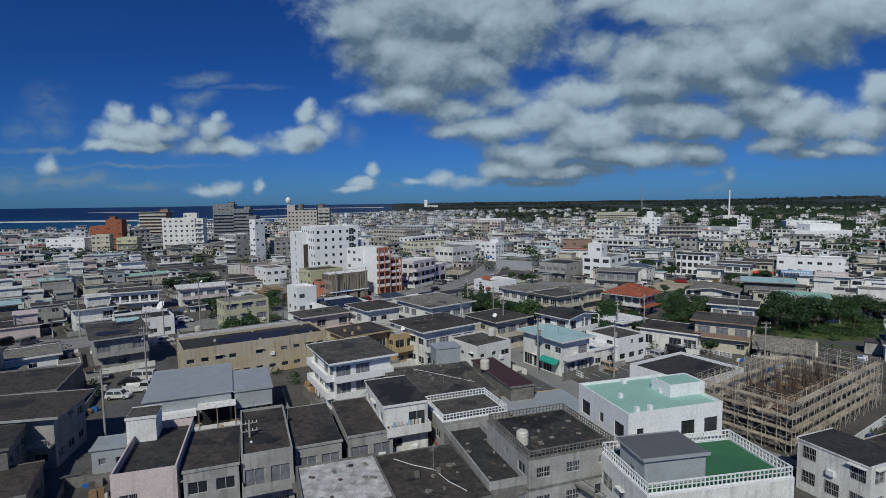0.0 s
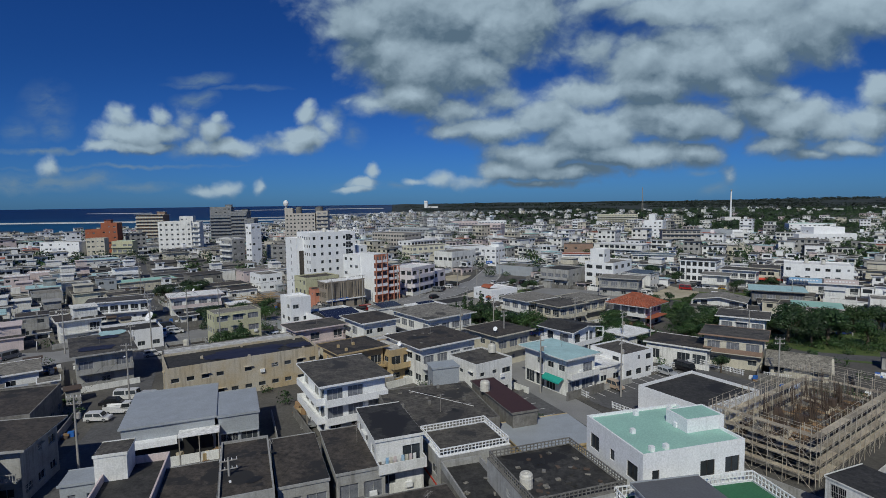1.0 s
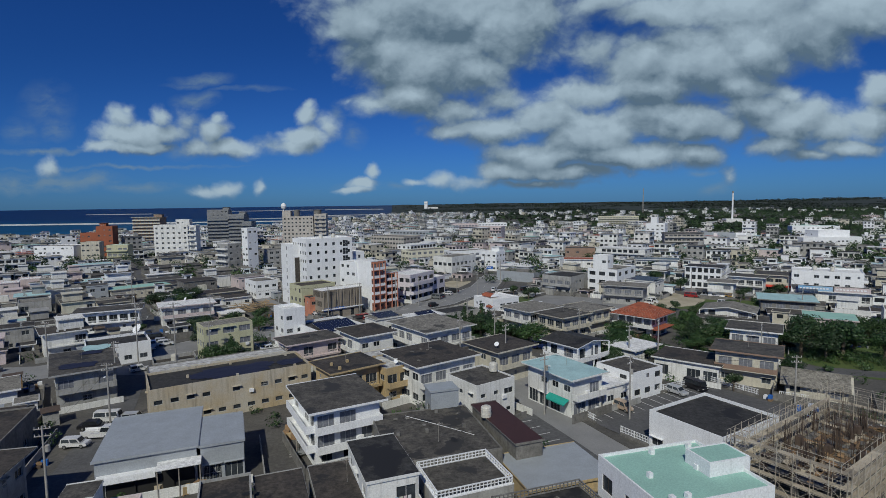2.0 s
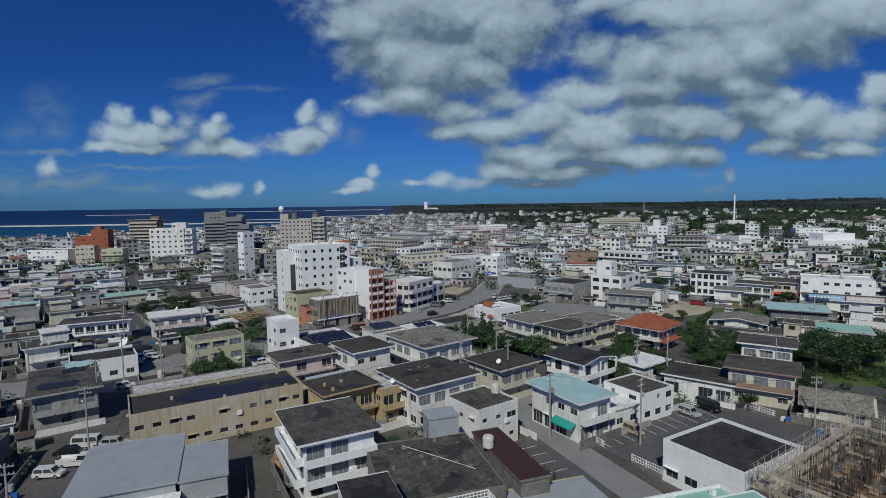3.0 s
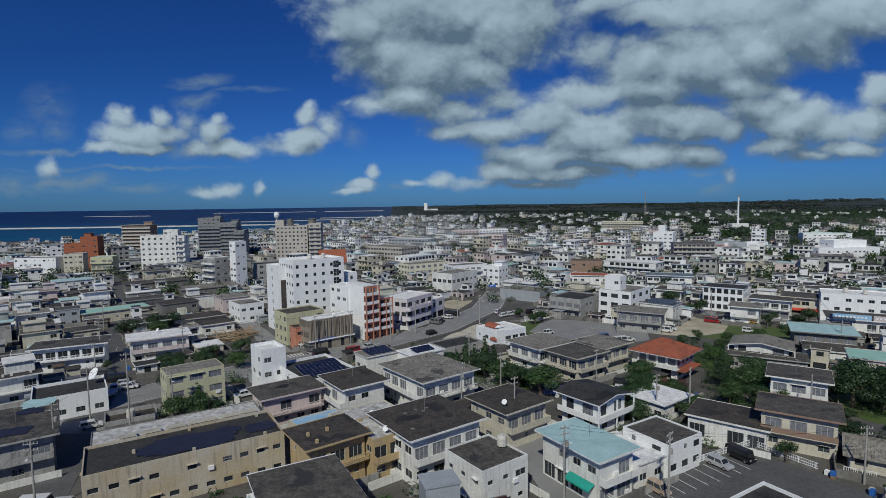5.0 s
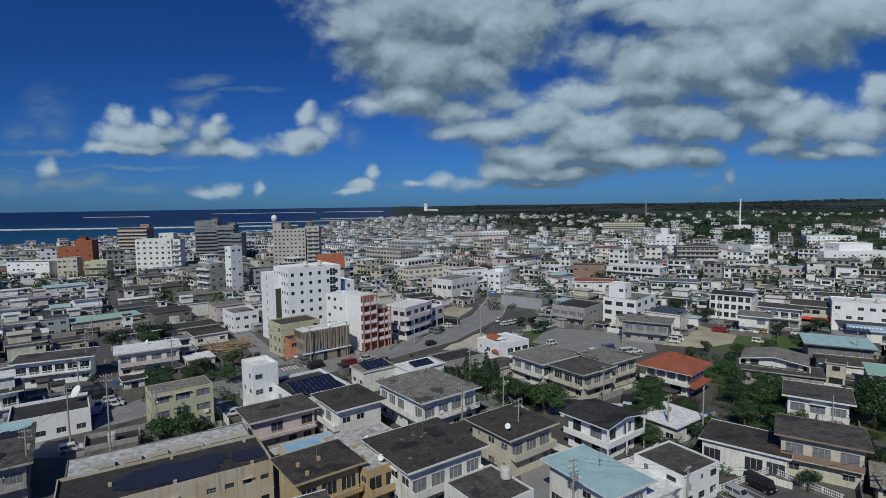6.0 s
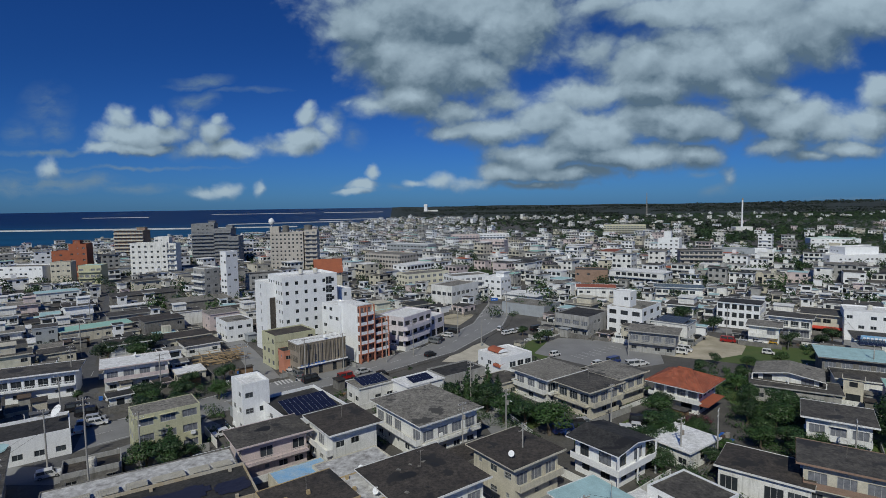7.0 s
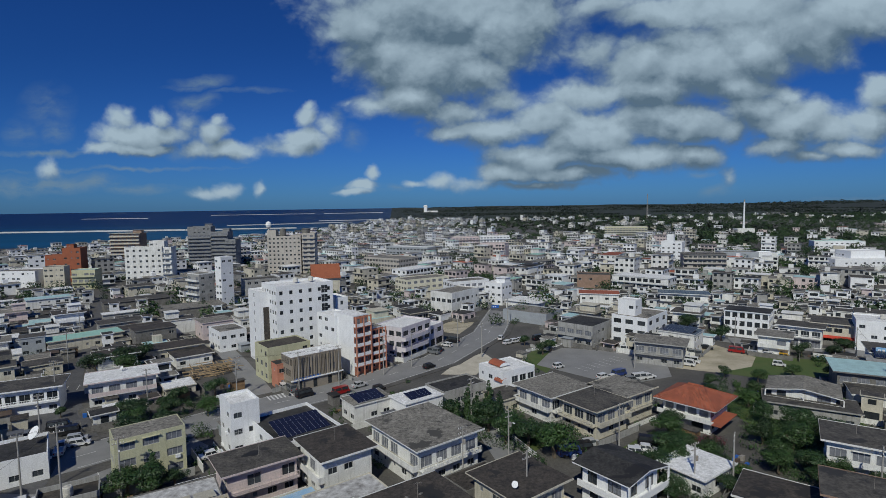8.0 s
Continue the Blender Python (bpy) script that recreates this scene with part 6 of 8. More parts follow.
GARDEN_NORTH = ((56, 206, 5), (69, 190, 5), (71, 177, 7), (42, 168, 4), (44, 164, 4), (31, 167, 5), (28, 168, 4), (38, 175, 5), (-63, 172, 6), (-78, 185, 6), (-72, 188, 5), (-76, 192, 4), (6, 184, 5), (12, 178, 5), (-7, 187, 6), (-104, 226, 8), (-114, 222, 7), (98, 178, 8), (92, 164, 7), (74, 172, 7))
for x, y, h in GARDEN_WEST + GARDEN_MIDDLE + GARDEN_EAST + GARDEN_NORTH:
    h *= .78 if 50 < x < 76 and 155 < y < 215 else 1
    tree(x, y, h, rng.choice(("round", "round", "light")), rng.uniform(.95, 1.35), rng.randrange(2))
for x, y, h in ((-3.4, 189, 8), (-1.4, 186, 7.4), (1.2, 191, 8.4), (-5.6, 185, 6.5), (3.4, 187.6, 7.2), (18, 165.5, 5), (29.4, 160, 4.6), (-56.6, 157.6, 6.8)):
    tree(x, y, h, "cone", rng.uniform(.9, 1.1), rng.randrange(2))
form = Form()
rng = random.Random(8)
for k in range(90):
    x, y = rng.choice(((62, 182), (58, 190), (66, 200), (82, 166), (110, 178), (40, 178), (-70, 176), (-106, 217), (8, 178), (34, 164), (70, 215), (100, 236)))
    x, y = x + rng.gauss(0, 4.5), y + rng.gauss(0, 4.5)
    if not any(inside(x, y, r, .8) for r in RECTS):
        leaf_cloud(form, [(x, y, .9, rng.uniform(.8, 1.7))], 90, .24, rng.choice((LEAF, LEAFD, LEAFD)), rng)
for x, y in bushes:
    r = rng.uniform(.6, 1.5)
    leaf_cloud(form, [(x, y, r * .8, r), (x + r * .7, y + rng.uniform(-1, 1), r * .6, r * .7)], 70, .22, rng.choice((LEAF, LEAFD, LEAFD)), rng)
for k in range(7):
    leaf_cloud(form, [(44 + rng.uniform(-2.5, 3), 178 + rng.uniform(-1.5, 1.5), 1.5, rng.uniform(.8, 1.4))], 110, .18, FLOWER, rng)
for plot, count in (([(50, 164), (58, 210), (70, 214), (84, 206), (76, 170), (62, 158)], 240), ([(30, 152), (34, 178), (46, 185), (46, 168), (38, 158)], 90), ([(-82, 188), (-70, 201), (-57, 180), (-66, 164)], 110), ([(-6, 182), (3, 197), (17, 182), (13, 168)], 80), ([(72, 162), (84, 178), (112, 172), (104, 160), (90, 158)], 90)):
    x0, x1 = min(p[0] for p in plot), max(p[0] for p in plot)
    y0, y1 = min(p[1] for p in plot), max(p[1] for p in plot)
    for k in range(count):
        x, y = rng.uniform(x0, x1), rng.uniform(y0, y1)
        if in_poly(x, y, plot) and not any(inside(x, y, r, 1.0) for r in RECTS):
            r = rng.uniform(.8, 2.0)
            leaf_cloud(form, [(x, y, r * .7, r), (x + r * .8, y - r * .3, r * .5, r * .7), (x - r * .5, y + r * .6, r * .9, r * .6)], 150, .17, rng.choice((LEAF, LEAFD, LEAFD)), rng)
single("shrubs", form, "tangled green shrubs with some purple blossom", "shrubs", kind="stuff")

form = Form()
rng = random.Random(21)
for gx, gy in TREES_FAR:
    for k in range(rng.choice((1, 1, 2))):
        x, y, s = gx + rng.uniform(-6, 6), gy + rng.uniform(-6, 6), rng.uniform(2.0, 4.2) * (1.6 if rng.random() < .12 else 1)
        z = land_z(x, y)
        leaf_cloud(form, [(x, y, z + s * .9, s), (x + s * .6, y + .5, z + s * .7, s * .7)], 170 if gy < 600 else 60, s * (.14 if gy < 600 else .2), rng.choice((LEAF, LEAFD, LEAFD)), rng)
single("town_trees", form, "scattered green trees between distant houses", "trees", kind="stuff")

form = Form()
for k in range(17000):
    d = 720 + 3980 * rng.random() ** 1.5
    a = rng.uniform(-.95, .80) * 1.0
    x, y = d * a, d
    if x < coast_x(y) + 30:
        continue
    dense = noise.noise((x * .0022, y * .0022, 5.0))
    if dense < -.16 or (d < 1250 and a < .12 and rng.random() < .8) or (d < 950 and a < .2):
        continue
    s = rng.uniform(3.5, 6) * (1 + d / 3200) * min(1, .25 + (x - coast_x(y)) / 500)
    z = land_z(x, y)
    leaf_cloud(form, [(x, y, z - s * .1, s), (x + s * 1.3, y, z - s * .15, s)], 12, s * .5, WOODS, rng)
single("far_woods", form, "dark green woods across the far island", "woods", kind="stuff")

# ---- special buildings and structures ----
# red tiled hip roof house
RECTS.append((46.4, 191.0, 12, 12, -40))
root = thing("house", pose(46.4, 191.0, 0, 0, 0, -42), "house with hipped red clay tile roof", "house")
f = Form()
for side in "SENW":
    corner, u = SIDES[side]
    facade(f, WHITE, (corner[0] * 4.9, corner[1] * 4.9), u, 9.8, 0, 5.7, [(k * 2.4 + .4, k * 2.4 + 2.2, 3.4, 5.2) for k in range(4)] + [(1, 3, .8, 2.2), (6, 8.4, .2, 2.3)])
part("wall", f, root)
for side in "SEW":
    for k in range(4):
        fm, pm = window_meshes(1.8, 1.8, True, False)
        part("pane", pm, part("window", fm, root, at=face_matrix(9.8, 9.8, side, k * 2.4 + .4, 3.4, -.1)))
f = Form()
E_, R_ = 6.6, 1.6
for side in range(4):
    turn = pose(0, 0, 0, 0, 0, 90 * side)
    half = R_ if side % 2 == 0 else 0
    for j in range(11):
        z0, z1 = 5.7 + 2.6 * j / 11, 5.7 + 2.6 * (j + 1) / 11 + .05
        e0, e1 = E_ + (0 - E_) * j / 11, E_ + (0 - E_) * (j + 1) / 11
        a0, a1 = E_ + (half - E_) * j / 11, E_ + (half - E_) * (j + 1) / 11
        if side % 2:
            e0, e1 = E_ + (R_ - E_) * j / 11, E_ + (R_ - E_) * (j + 1) / 11
            a0, a1 = E_ + (0 - E_) * j / 11, E_ + (0 - E_) * (j + 1) / 11
        n = max(2, int(a0 * 2 / .8))
        for k in range(n):
            x0, x1 = -a0 + 2 * a0 * k / n, -a0 + 2 * a0 * (k + 1) / n
            y0, y1 = -a1 + 2 * a1 * k / n, -a1 + 2 * a1 * (k + 1) / n
            lip = .06
            f.face([tuple(turn @ Vector(p)) for p in ((x0, -e0, z0 + lip), (x1 - .05, -e0, z0 + lip), (y1 - .05, -e1, z1), (y0, -e1, z1))], TILE)
f.box(-R_, -.12, 8.25, R_, .12, 8.5, TILE)
f.box(-6.5, -6.5, 5.5, 6.5, 6.5, 5.7, WHITE)
part("roof", f, root, "hipped roof of red clay tiles")
f = Form()
f.box(-5.6, -6.6, 2.75, 5.6, -4.9, 2.95, WHITE), f.box(4.9, -6.2, 2.6, 7.4, 3.5, 2.75, TILE), f.box(-5.6, -6.6, 2.95, 5.6, -6.48, 3.7, WHITE)
part("balcony", f, root)


def hip_house(x, y, w, d, rot, h, rise, wall, roof, label):
    RECTS.append((x, y, w, d, rot))
    root = thing("house", pose(x, y, 0, 0, 0, rot), label, "house")
    f = Form()
    for side in "SENW":
        corner, u = SIDES[side]
        length = w if side in "SN" else d
        facade(f, wall, (corner[0] * w / 2, corner[1] * d / 2), u, length, 0, h - .2, [(1.0, 2.8, 3.3, 5.3), (length - 3.4, length - 1.0, 3.3, 5.3), (1.4, 3.0, .9, 2.2), (length - 3, length - 1.2, .9, 2.2)])
    part("wall", f, root)
    for side in "SEW":
        length = w if side in "SN" else d
        for a, z, ww, wh in ((1.0, 3.3, 1.8, 2.0), (length - 3.4, 3.3, 2.4, 2.0), (1.4, .9, 1.6, 1.3), (length - 3, .9, 1.8, 1.3)):
            fm, pm = window_meshes(ww, wh, True, False)
            part("pane", pm, part("window", fm, root, at=face_matrix(w, d, side, a, z, -.1)))
    f = Form()
    a, b = w / 2 + 1.2, d / 2 + 1.2
    for x0, x1 in ((-a, 0), (0, a)):
        z0, z1 = (h, h + rise) if x0 < 0 else (h + rise, h)
        f.face([(x0, -b, z0), (x1, -b, z1), (x1, b, z1), (x0, b, z0)], roof)
        f.face([(x0, -b, z0 - .2), (x0, b, z0 - .2), (x1, b, z1 - .2), (x1, -b, z1 - .2)], wall)
        f.face([(x0, -b, z0 - .2), (x1, -b, z1 - .2), (x1, -b, z1), (x0, -b, z0)], wall)
        f.face([(x0, b, z0 - .2), (x0, b, z0), (x1, b, z1), (x1, b, z1 - .2)], wall)
    f.face([(-a, -b, h - .2), (-a, -b, h), (-a, b, h), (-a, b, h - .2)], wall)
    f.face([(a, -b, h - .2), (a, b, h - .2), (a, b, h), (a, -b, h)], wall)
    for s in (-1, 1):
        f.face([(-w / 2, s * d / 2, h - .2), (w / 2, s * d / 2, h - .2), (0, s * d / 2, h + rise - .2)], wall)
    part("roof", f, root)
    f = Form()
    for x0, y0, x1, y1 in ((-w / 2 - 1.4, -d / 2 - 1.4, w / 2 + 1.4, -d / 2), (-w / 2 - 1.4, -d / 2, -w / 2, d / 2)):
        f.box(x0, y0, 2.85, x1, y1, 3.02, wall)
    f.box(-w / 2 - 1.4, -d / 2 - 1.4, 3.02, w / 2 + 1.4, -d / 2 - 1.28, 3.95, wall)
    f.box(-w / 2 - 1.4, -d / 2 - 1.28, 3.02, -w / 2 - 1.28, d / 2, 3.95, wall)
    for px, py in ((-w / 2 - 1.3, -d / 2 - 1.3), (w / 2 + 1.2, -d / 2 - 1.3), (0, -d / 2 - 1.3)):
        f.box(px, py, 0, px + .25, py + .25, h - .2, wall)
    part("balcony", f, root)


hip_house(22.0, 158.2, 8.4, 8.2, 42, 6.2, .9, CLEAN, ROOFD, "white two-storey house with dark low-pitched roof")
hip_house(73.5, 199.0, 12.0, 9.0, -30, 5.4, 1.2, WHITE, ROOFL, "house with pale grey pitched roof and white gable")


def gable_house(x, y, w, d, rot, h, rise, wall, roof, label):
    """A low old house under a wide two-sided roof with ribbed courses."""
    RECTS.append((x, y, w, d, rot))
    root = thing("house", pose(x, y, 0, 0, 0, rot), label, "house")
    f = Form()
    for side in "SENW":
        corner, u = SIDES[side]
        length = w if side in "SN" else d
        facade(f, wall, (corner[0] * w / 2, corner[1] * d / 2), u, length, 0, h, [(.8, 2.4, .9, 2.2), (length - 2.6, length - .9, .3, 2.2)])
    for e in (-1, 1):
        f.face([(e * w / 2, -d / 2, h), (e * w / 2, d / 2, h), (e * w / 2, 0, h + rise)], wall)
    part("wall", f, root)
    for side in "SWE":
        length = w if side in "SN" else d
        for a, z, ww, wh in ((.8, .9, 1.6, 1.3), (length - 2.6, .3, 1.7, 1.9)):
            fm, pm = window_meshes(ww, wh, True, False)
            part("pane", pm, part("window", fm, root, at=face_matrix(w, d, side, a, z, -.1)))
    a, b = w / 2 + .8, d / 2 + .9
    drop = rise * .9 / (d / 2)
    for e in (-1, 1):
        f = Form()
        n = int(2 * a / .45)
        for k in range(n):
            x0, x1 = -a + k * .45, -a + k * .45 + .45
            for lift, p, q in ((.16, x0, x0 + .2), (.08, x0 + .2, x1)):
                f.face([(p, e * b, h - drop + lift), (q, e * b, h - drop + lift), (q, 0, h + rise + lift), (p, 0, h + rise + lift)], roof)
                f.face([(p, e * b, h - drop - .06), (q, e * b, h - drop - .06), (q, e * b, h - drop + lift), (p, e * b, h - drop + lift)], roof)
        f.face([(-a, e * b, h - drop - .06), (a, e * b, h - drop - .06), (a, 0, h + rise - .06), (-a, 0, h + rise - .06)], wall)
        part("roof_slope", f, root)
    f = Form()
    f.box(-a, -.18, h + rise + .02, a, .18, h + rise + .26, roof)
    part("ridge", f, root)


gable_house(64.4, 142.6, 9.6, 7.4, -30, 2.7, 1.5, CREAM, ROOFL, "low old house with grey pitched tile roof")


# scaffolded building site
def building_site():
    m = pose(49.0, 112.0, 0, 0, 0, 39)
    RECTS.append((49.0, 112.0, 31, 14, 39))
    w, d = 28.4, 11.0
    core = thing("unfinished_building", m, "unfinished concrete frame with bare reinforcing bars", "building site")
    f = Form()
    f.box(-w / 2 + 1.4, -d / 2 + 1.4, 0, w / 2 - 1.4, d / 2 - 1.4, .5, CONC)
    f.box(-w / 2 + 1.4, -d / 2 + 1.4, 3.0, w / 2 - 1.4, d / 2 - 1.4, 3.25, CONC)
    part("slab", f, core)
    rng = random.Random(4)
    for i in range(6):
        for j in range(3):
            f = Form()
            x, y = -w / 2 + 2 + i * (w - 4) / 5, -d / 2 + 2 + j * (d - 4) / 2
            f.box(x - .35, y - .35, .5, x + .35, y + .35, 3.0, CONC)
            if rng.random() < .6:
                f.box(x - .4, y - .4, 3.0, x + .4, y + .4, rng.uniform(4.2, 5.6), RUST)
            part("column", f, core)
    f = Form()
    for k in range(760):
        x, y = rng.uniform(-w / 2 + 1.6, w / 2 - 1.6), rng.uniform(-d / 2 + 1.6, d / 2 - 1.6)
        if k % 3:
            x, y = round(x / 4.6) * 4.6 + rng.uniform(-.5, .5), round(y / 4.2) * 4.2 + rng.uniform(-.5, .5)
        f.bar((x, y, 3.2), (x + rng.uniform(-.1, .1), y + rng.uniform(-.1, .1), rng.uniform(4.6, 7.2)), .022, RUST, 3)
    tagged(part("rebar", f, core), kind="stuff")
    boards = []
    for material, long in ((WOOD, 2.6), (RUST, 1.9), (PLANK, 3.2), (CONC, 1.4), (WOOD, 1.6)):
        f = Form()
        f.box(-long / 2, -.3, 0, long / 2, .3, .09, material), f.box(-long / 2, -.3, .09, long / 2, -.22, .15, material)
        boards.append(f.mesh("form_board"))
    for k in range(130):
        x, y = rng.uniform(-w / 2 + 2.5, w / 2 - 2.5), rng.uniform(-d / 2 + 2.5, d / 2 - 2.5)
        part("form_board", rng.choice(boards), core, at=pose(x, y, 3.27 + .1 * (k % 3), 0, 0, rng.choice((0, 90, 12, 78))))
    scaffold = thing("scaffold", m, "steel tube scaffold with plank decks round a site", "scaffold")
    runs = (("S", w + 1.6), ("W", d + 1.6), ("N", w + 1.6), ("E", d + 1.6))
    board = Form()
    board.box(0, .1, 0, 1.8, .95, .05, PLANK)
    board = board.mesh("deck_board")
    upright = Form()
    upright.bar((0, 0, .5), (0, 0, 7.9), .045, PIPE)
    upright = upright.mesh("upright_tube")
    for side, length in runs:
        braces, rails = Form(), Form()
        base = face_matrix(w + 1.6, d + 1.6, side, 0, 0, .3)
        n = round(length / 1.8)
        for row in (0, 1.05):
            for k in range(n + 1):
                part("upright_tube", upright, scaffold, at=base @ pose(k * 1.8, row, -.5 * ((k * 7) % 3 != 0)))
        for lift in range(4):
            z = 1.7 * (lift + 1)
            for k in range(n + 1):
                rails.bar((k * 1.8, 0, z), (k * 1.8, 1.05, z), .03, PIPE)
            for row in (0, 1.05):
                rails.bar((0, row, z), (n * 1.8, row, z), .03, PIPE)
                rails.bar((0, row, z + .9), (n * 1.8, row, z + .9), .025, PIPE)
            for k in range(n):
                a, b = (0, 1.7) if (k + lift) % 2 else (1.7, 0)
                braces.bar((k * 1.8, 0, z - 1.7 + a), (k * 1.8 + 1.8, 0, z - 1.7 + b), .022, PIPE)
        part("brace", braces, scaffold, at=base)
        part("rail", rails, scaffold, at=base)
        for lift in range(4 if side in "SW" else 3):
            for k in range(n):
                part("deck_board", board, scaffold, at=base @ pose(k * 1.8, 0, 1.7 * (lift + 1) + .04))


building_site()

# tall landmarks in the distance
root = thing("chimney", pose(383, 894, 0), "tall slender white chimney with dark tip", "chimney")
f = Form()
f.lathe([(1.5, 0), (1.2, 26), (1.0, 47)], CLEAN)
part("shaft", f, root)
f = Form()
f.lathe([(1.05, 47), (1.0, 50)], LOUVRE)
part("tip", f, root)
f = Form()
f.box(-12, -8, 0, 12, 8, 8, WHITE)
part("base", f, root)
root = thing("radio_mast", pose(441, 1557, 5), "slim lattice radio mast on far ridge", "mast")
f = Form()
for a in range(3):
    b = (a + 1) % 3
    pt = [(2.4 * math.cos(q * 2.1), 2.4 * math.sin(q * 2.1)) for q in range(3)]
    f.bar((*pt[a], 0), (pt[a][0] * .2, pt[a][1] * .2, 66), .35, STEEL)
    for k in range(11):
        s0, s1 = 1 - .8 * k / 11, 1 - .8 * (k + 1) / 11
        f.bar((pt[a][0] * s0, pt[a][1] * s0, 6 * k), (pt[b][0] * s1, pt[b][1] * s1, 6 * k + 6), .2, STEEL)
part("lattice", f, root)
root = thing("water_tower", pose(-330, 3180, far_rise(3200)), "white tower block on the far cape", "tower")
f = Form()
f.box(-9, -9, 0, 9, 9, 44, CLEAN), f.box(-11, -11, 34, 11, 11, 38, WHITE), f.box(12, -9, 0, 70, 9, 11, WHITE)
part("shaft", f, root)

# breakwaters on the sea
for k, (x0, y0, x1, y1, wd, hh) in enumerate(((-1500, 1150, -672, 1246, 6, 2.6), (-672, 1246, -430, 1290, 5, 2.4), (-1900, 2500, -1600, 2545, 14, 1.8), (-1550, 3050, -1010, 3250, 14, 2.2), (-960, 3280, -610, 3330, 16, 2.6), (-700, 1500, -400, 1700, 5, 2.0), (-560, 1880, -360, 1960, 5, 2.0))):
    length = math.hypot(x1 - x0, y1 - y0)
    f = Form()
    n = int(length / 25)
    for i in range(n):
        f.box(i * length / n, -wd / 2, -2, (i + 1) * length / n - .6, wd / 2, hh, STONE)
    m = pose(x0, y0, far_rise(math.hypot((x0 + x1) / 2, (y0 + y1) / 2)) - 1.2, 0, 0, math.degrees(math.atan2(y1 - y0, x1 - x0)))
    single("breakwater", f, "long pale concrete breakwater in the sea", "breakwater", kind="structure", m=m)
f = Form()
for k in range(60):
    x = -1500 + k * 14
    f.box(x, 1138 + (x + 1500) * .116 - 4, -1.15, x + 14.2, 1138 + (x + 1500) * .116 + random.Random(k).uniform(0, 5), -.9, ROOFW)
single("surf", f, "white surf line breaking along the breakwater", "surf", kind="stuff")

# ---- cars ----
CAR_PAINT = {}


def car_paint(name, rgb, metal=.2):
    if name not in CAR_PAINT:
        CAR_PAINT[name] = surface("car paint " + name, rgb, rough=.28, metal=metal, second=tuple(c * .93 for c in rgb), bump=0)
    return CAR_PAINT[name]


PAINTS = {"white": (.78, .78, .78), "silver": (.50, .51, .52), "black": (.02, .02, .024), "blue": (.03, .06, .22), "red": (.35, .02, .02), "beige": (.52, .40, .30), "grey": (.20, .21, .22), "yellow": (.72, .42, .02)}
LAMP = surface("lamp lens", (.7, .7, .68), rough=.15, bump=0)
TAIL = surface("tail lens", (.4, .02, .02), rough=.2, bump=0)
RIM = surface("wheel rim", (.45, .46, .47), rough=.35, metal=.7, bump=0)
CARS = {}


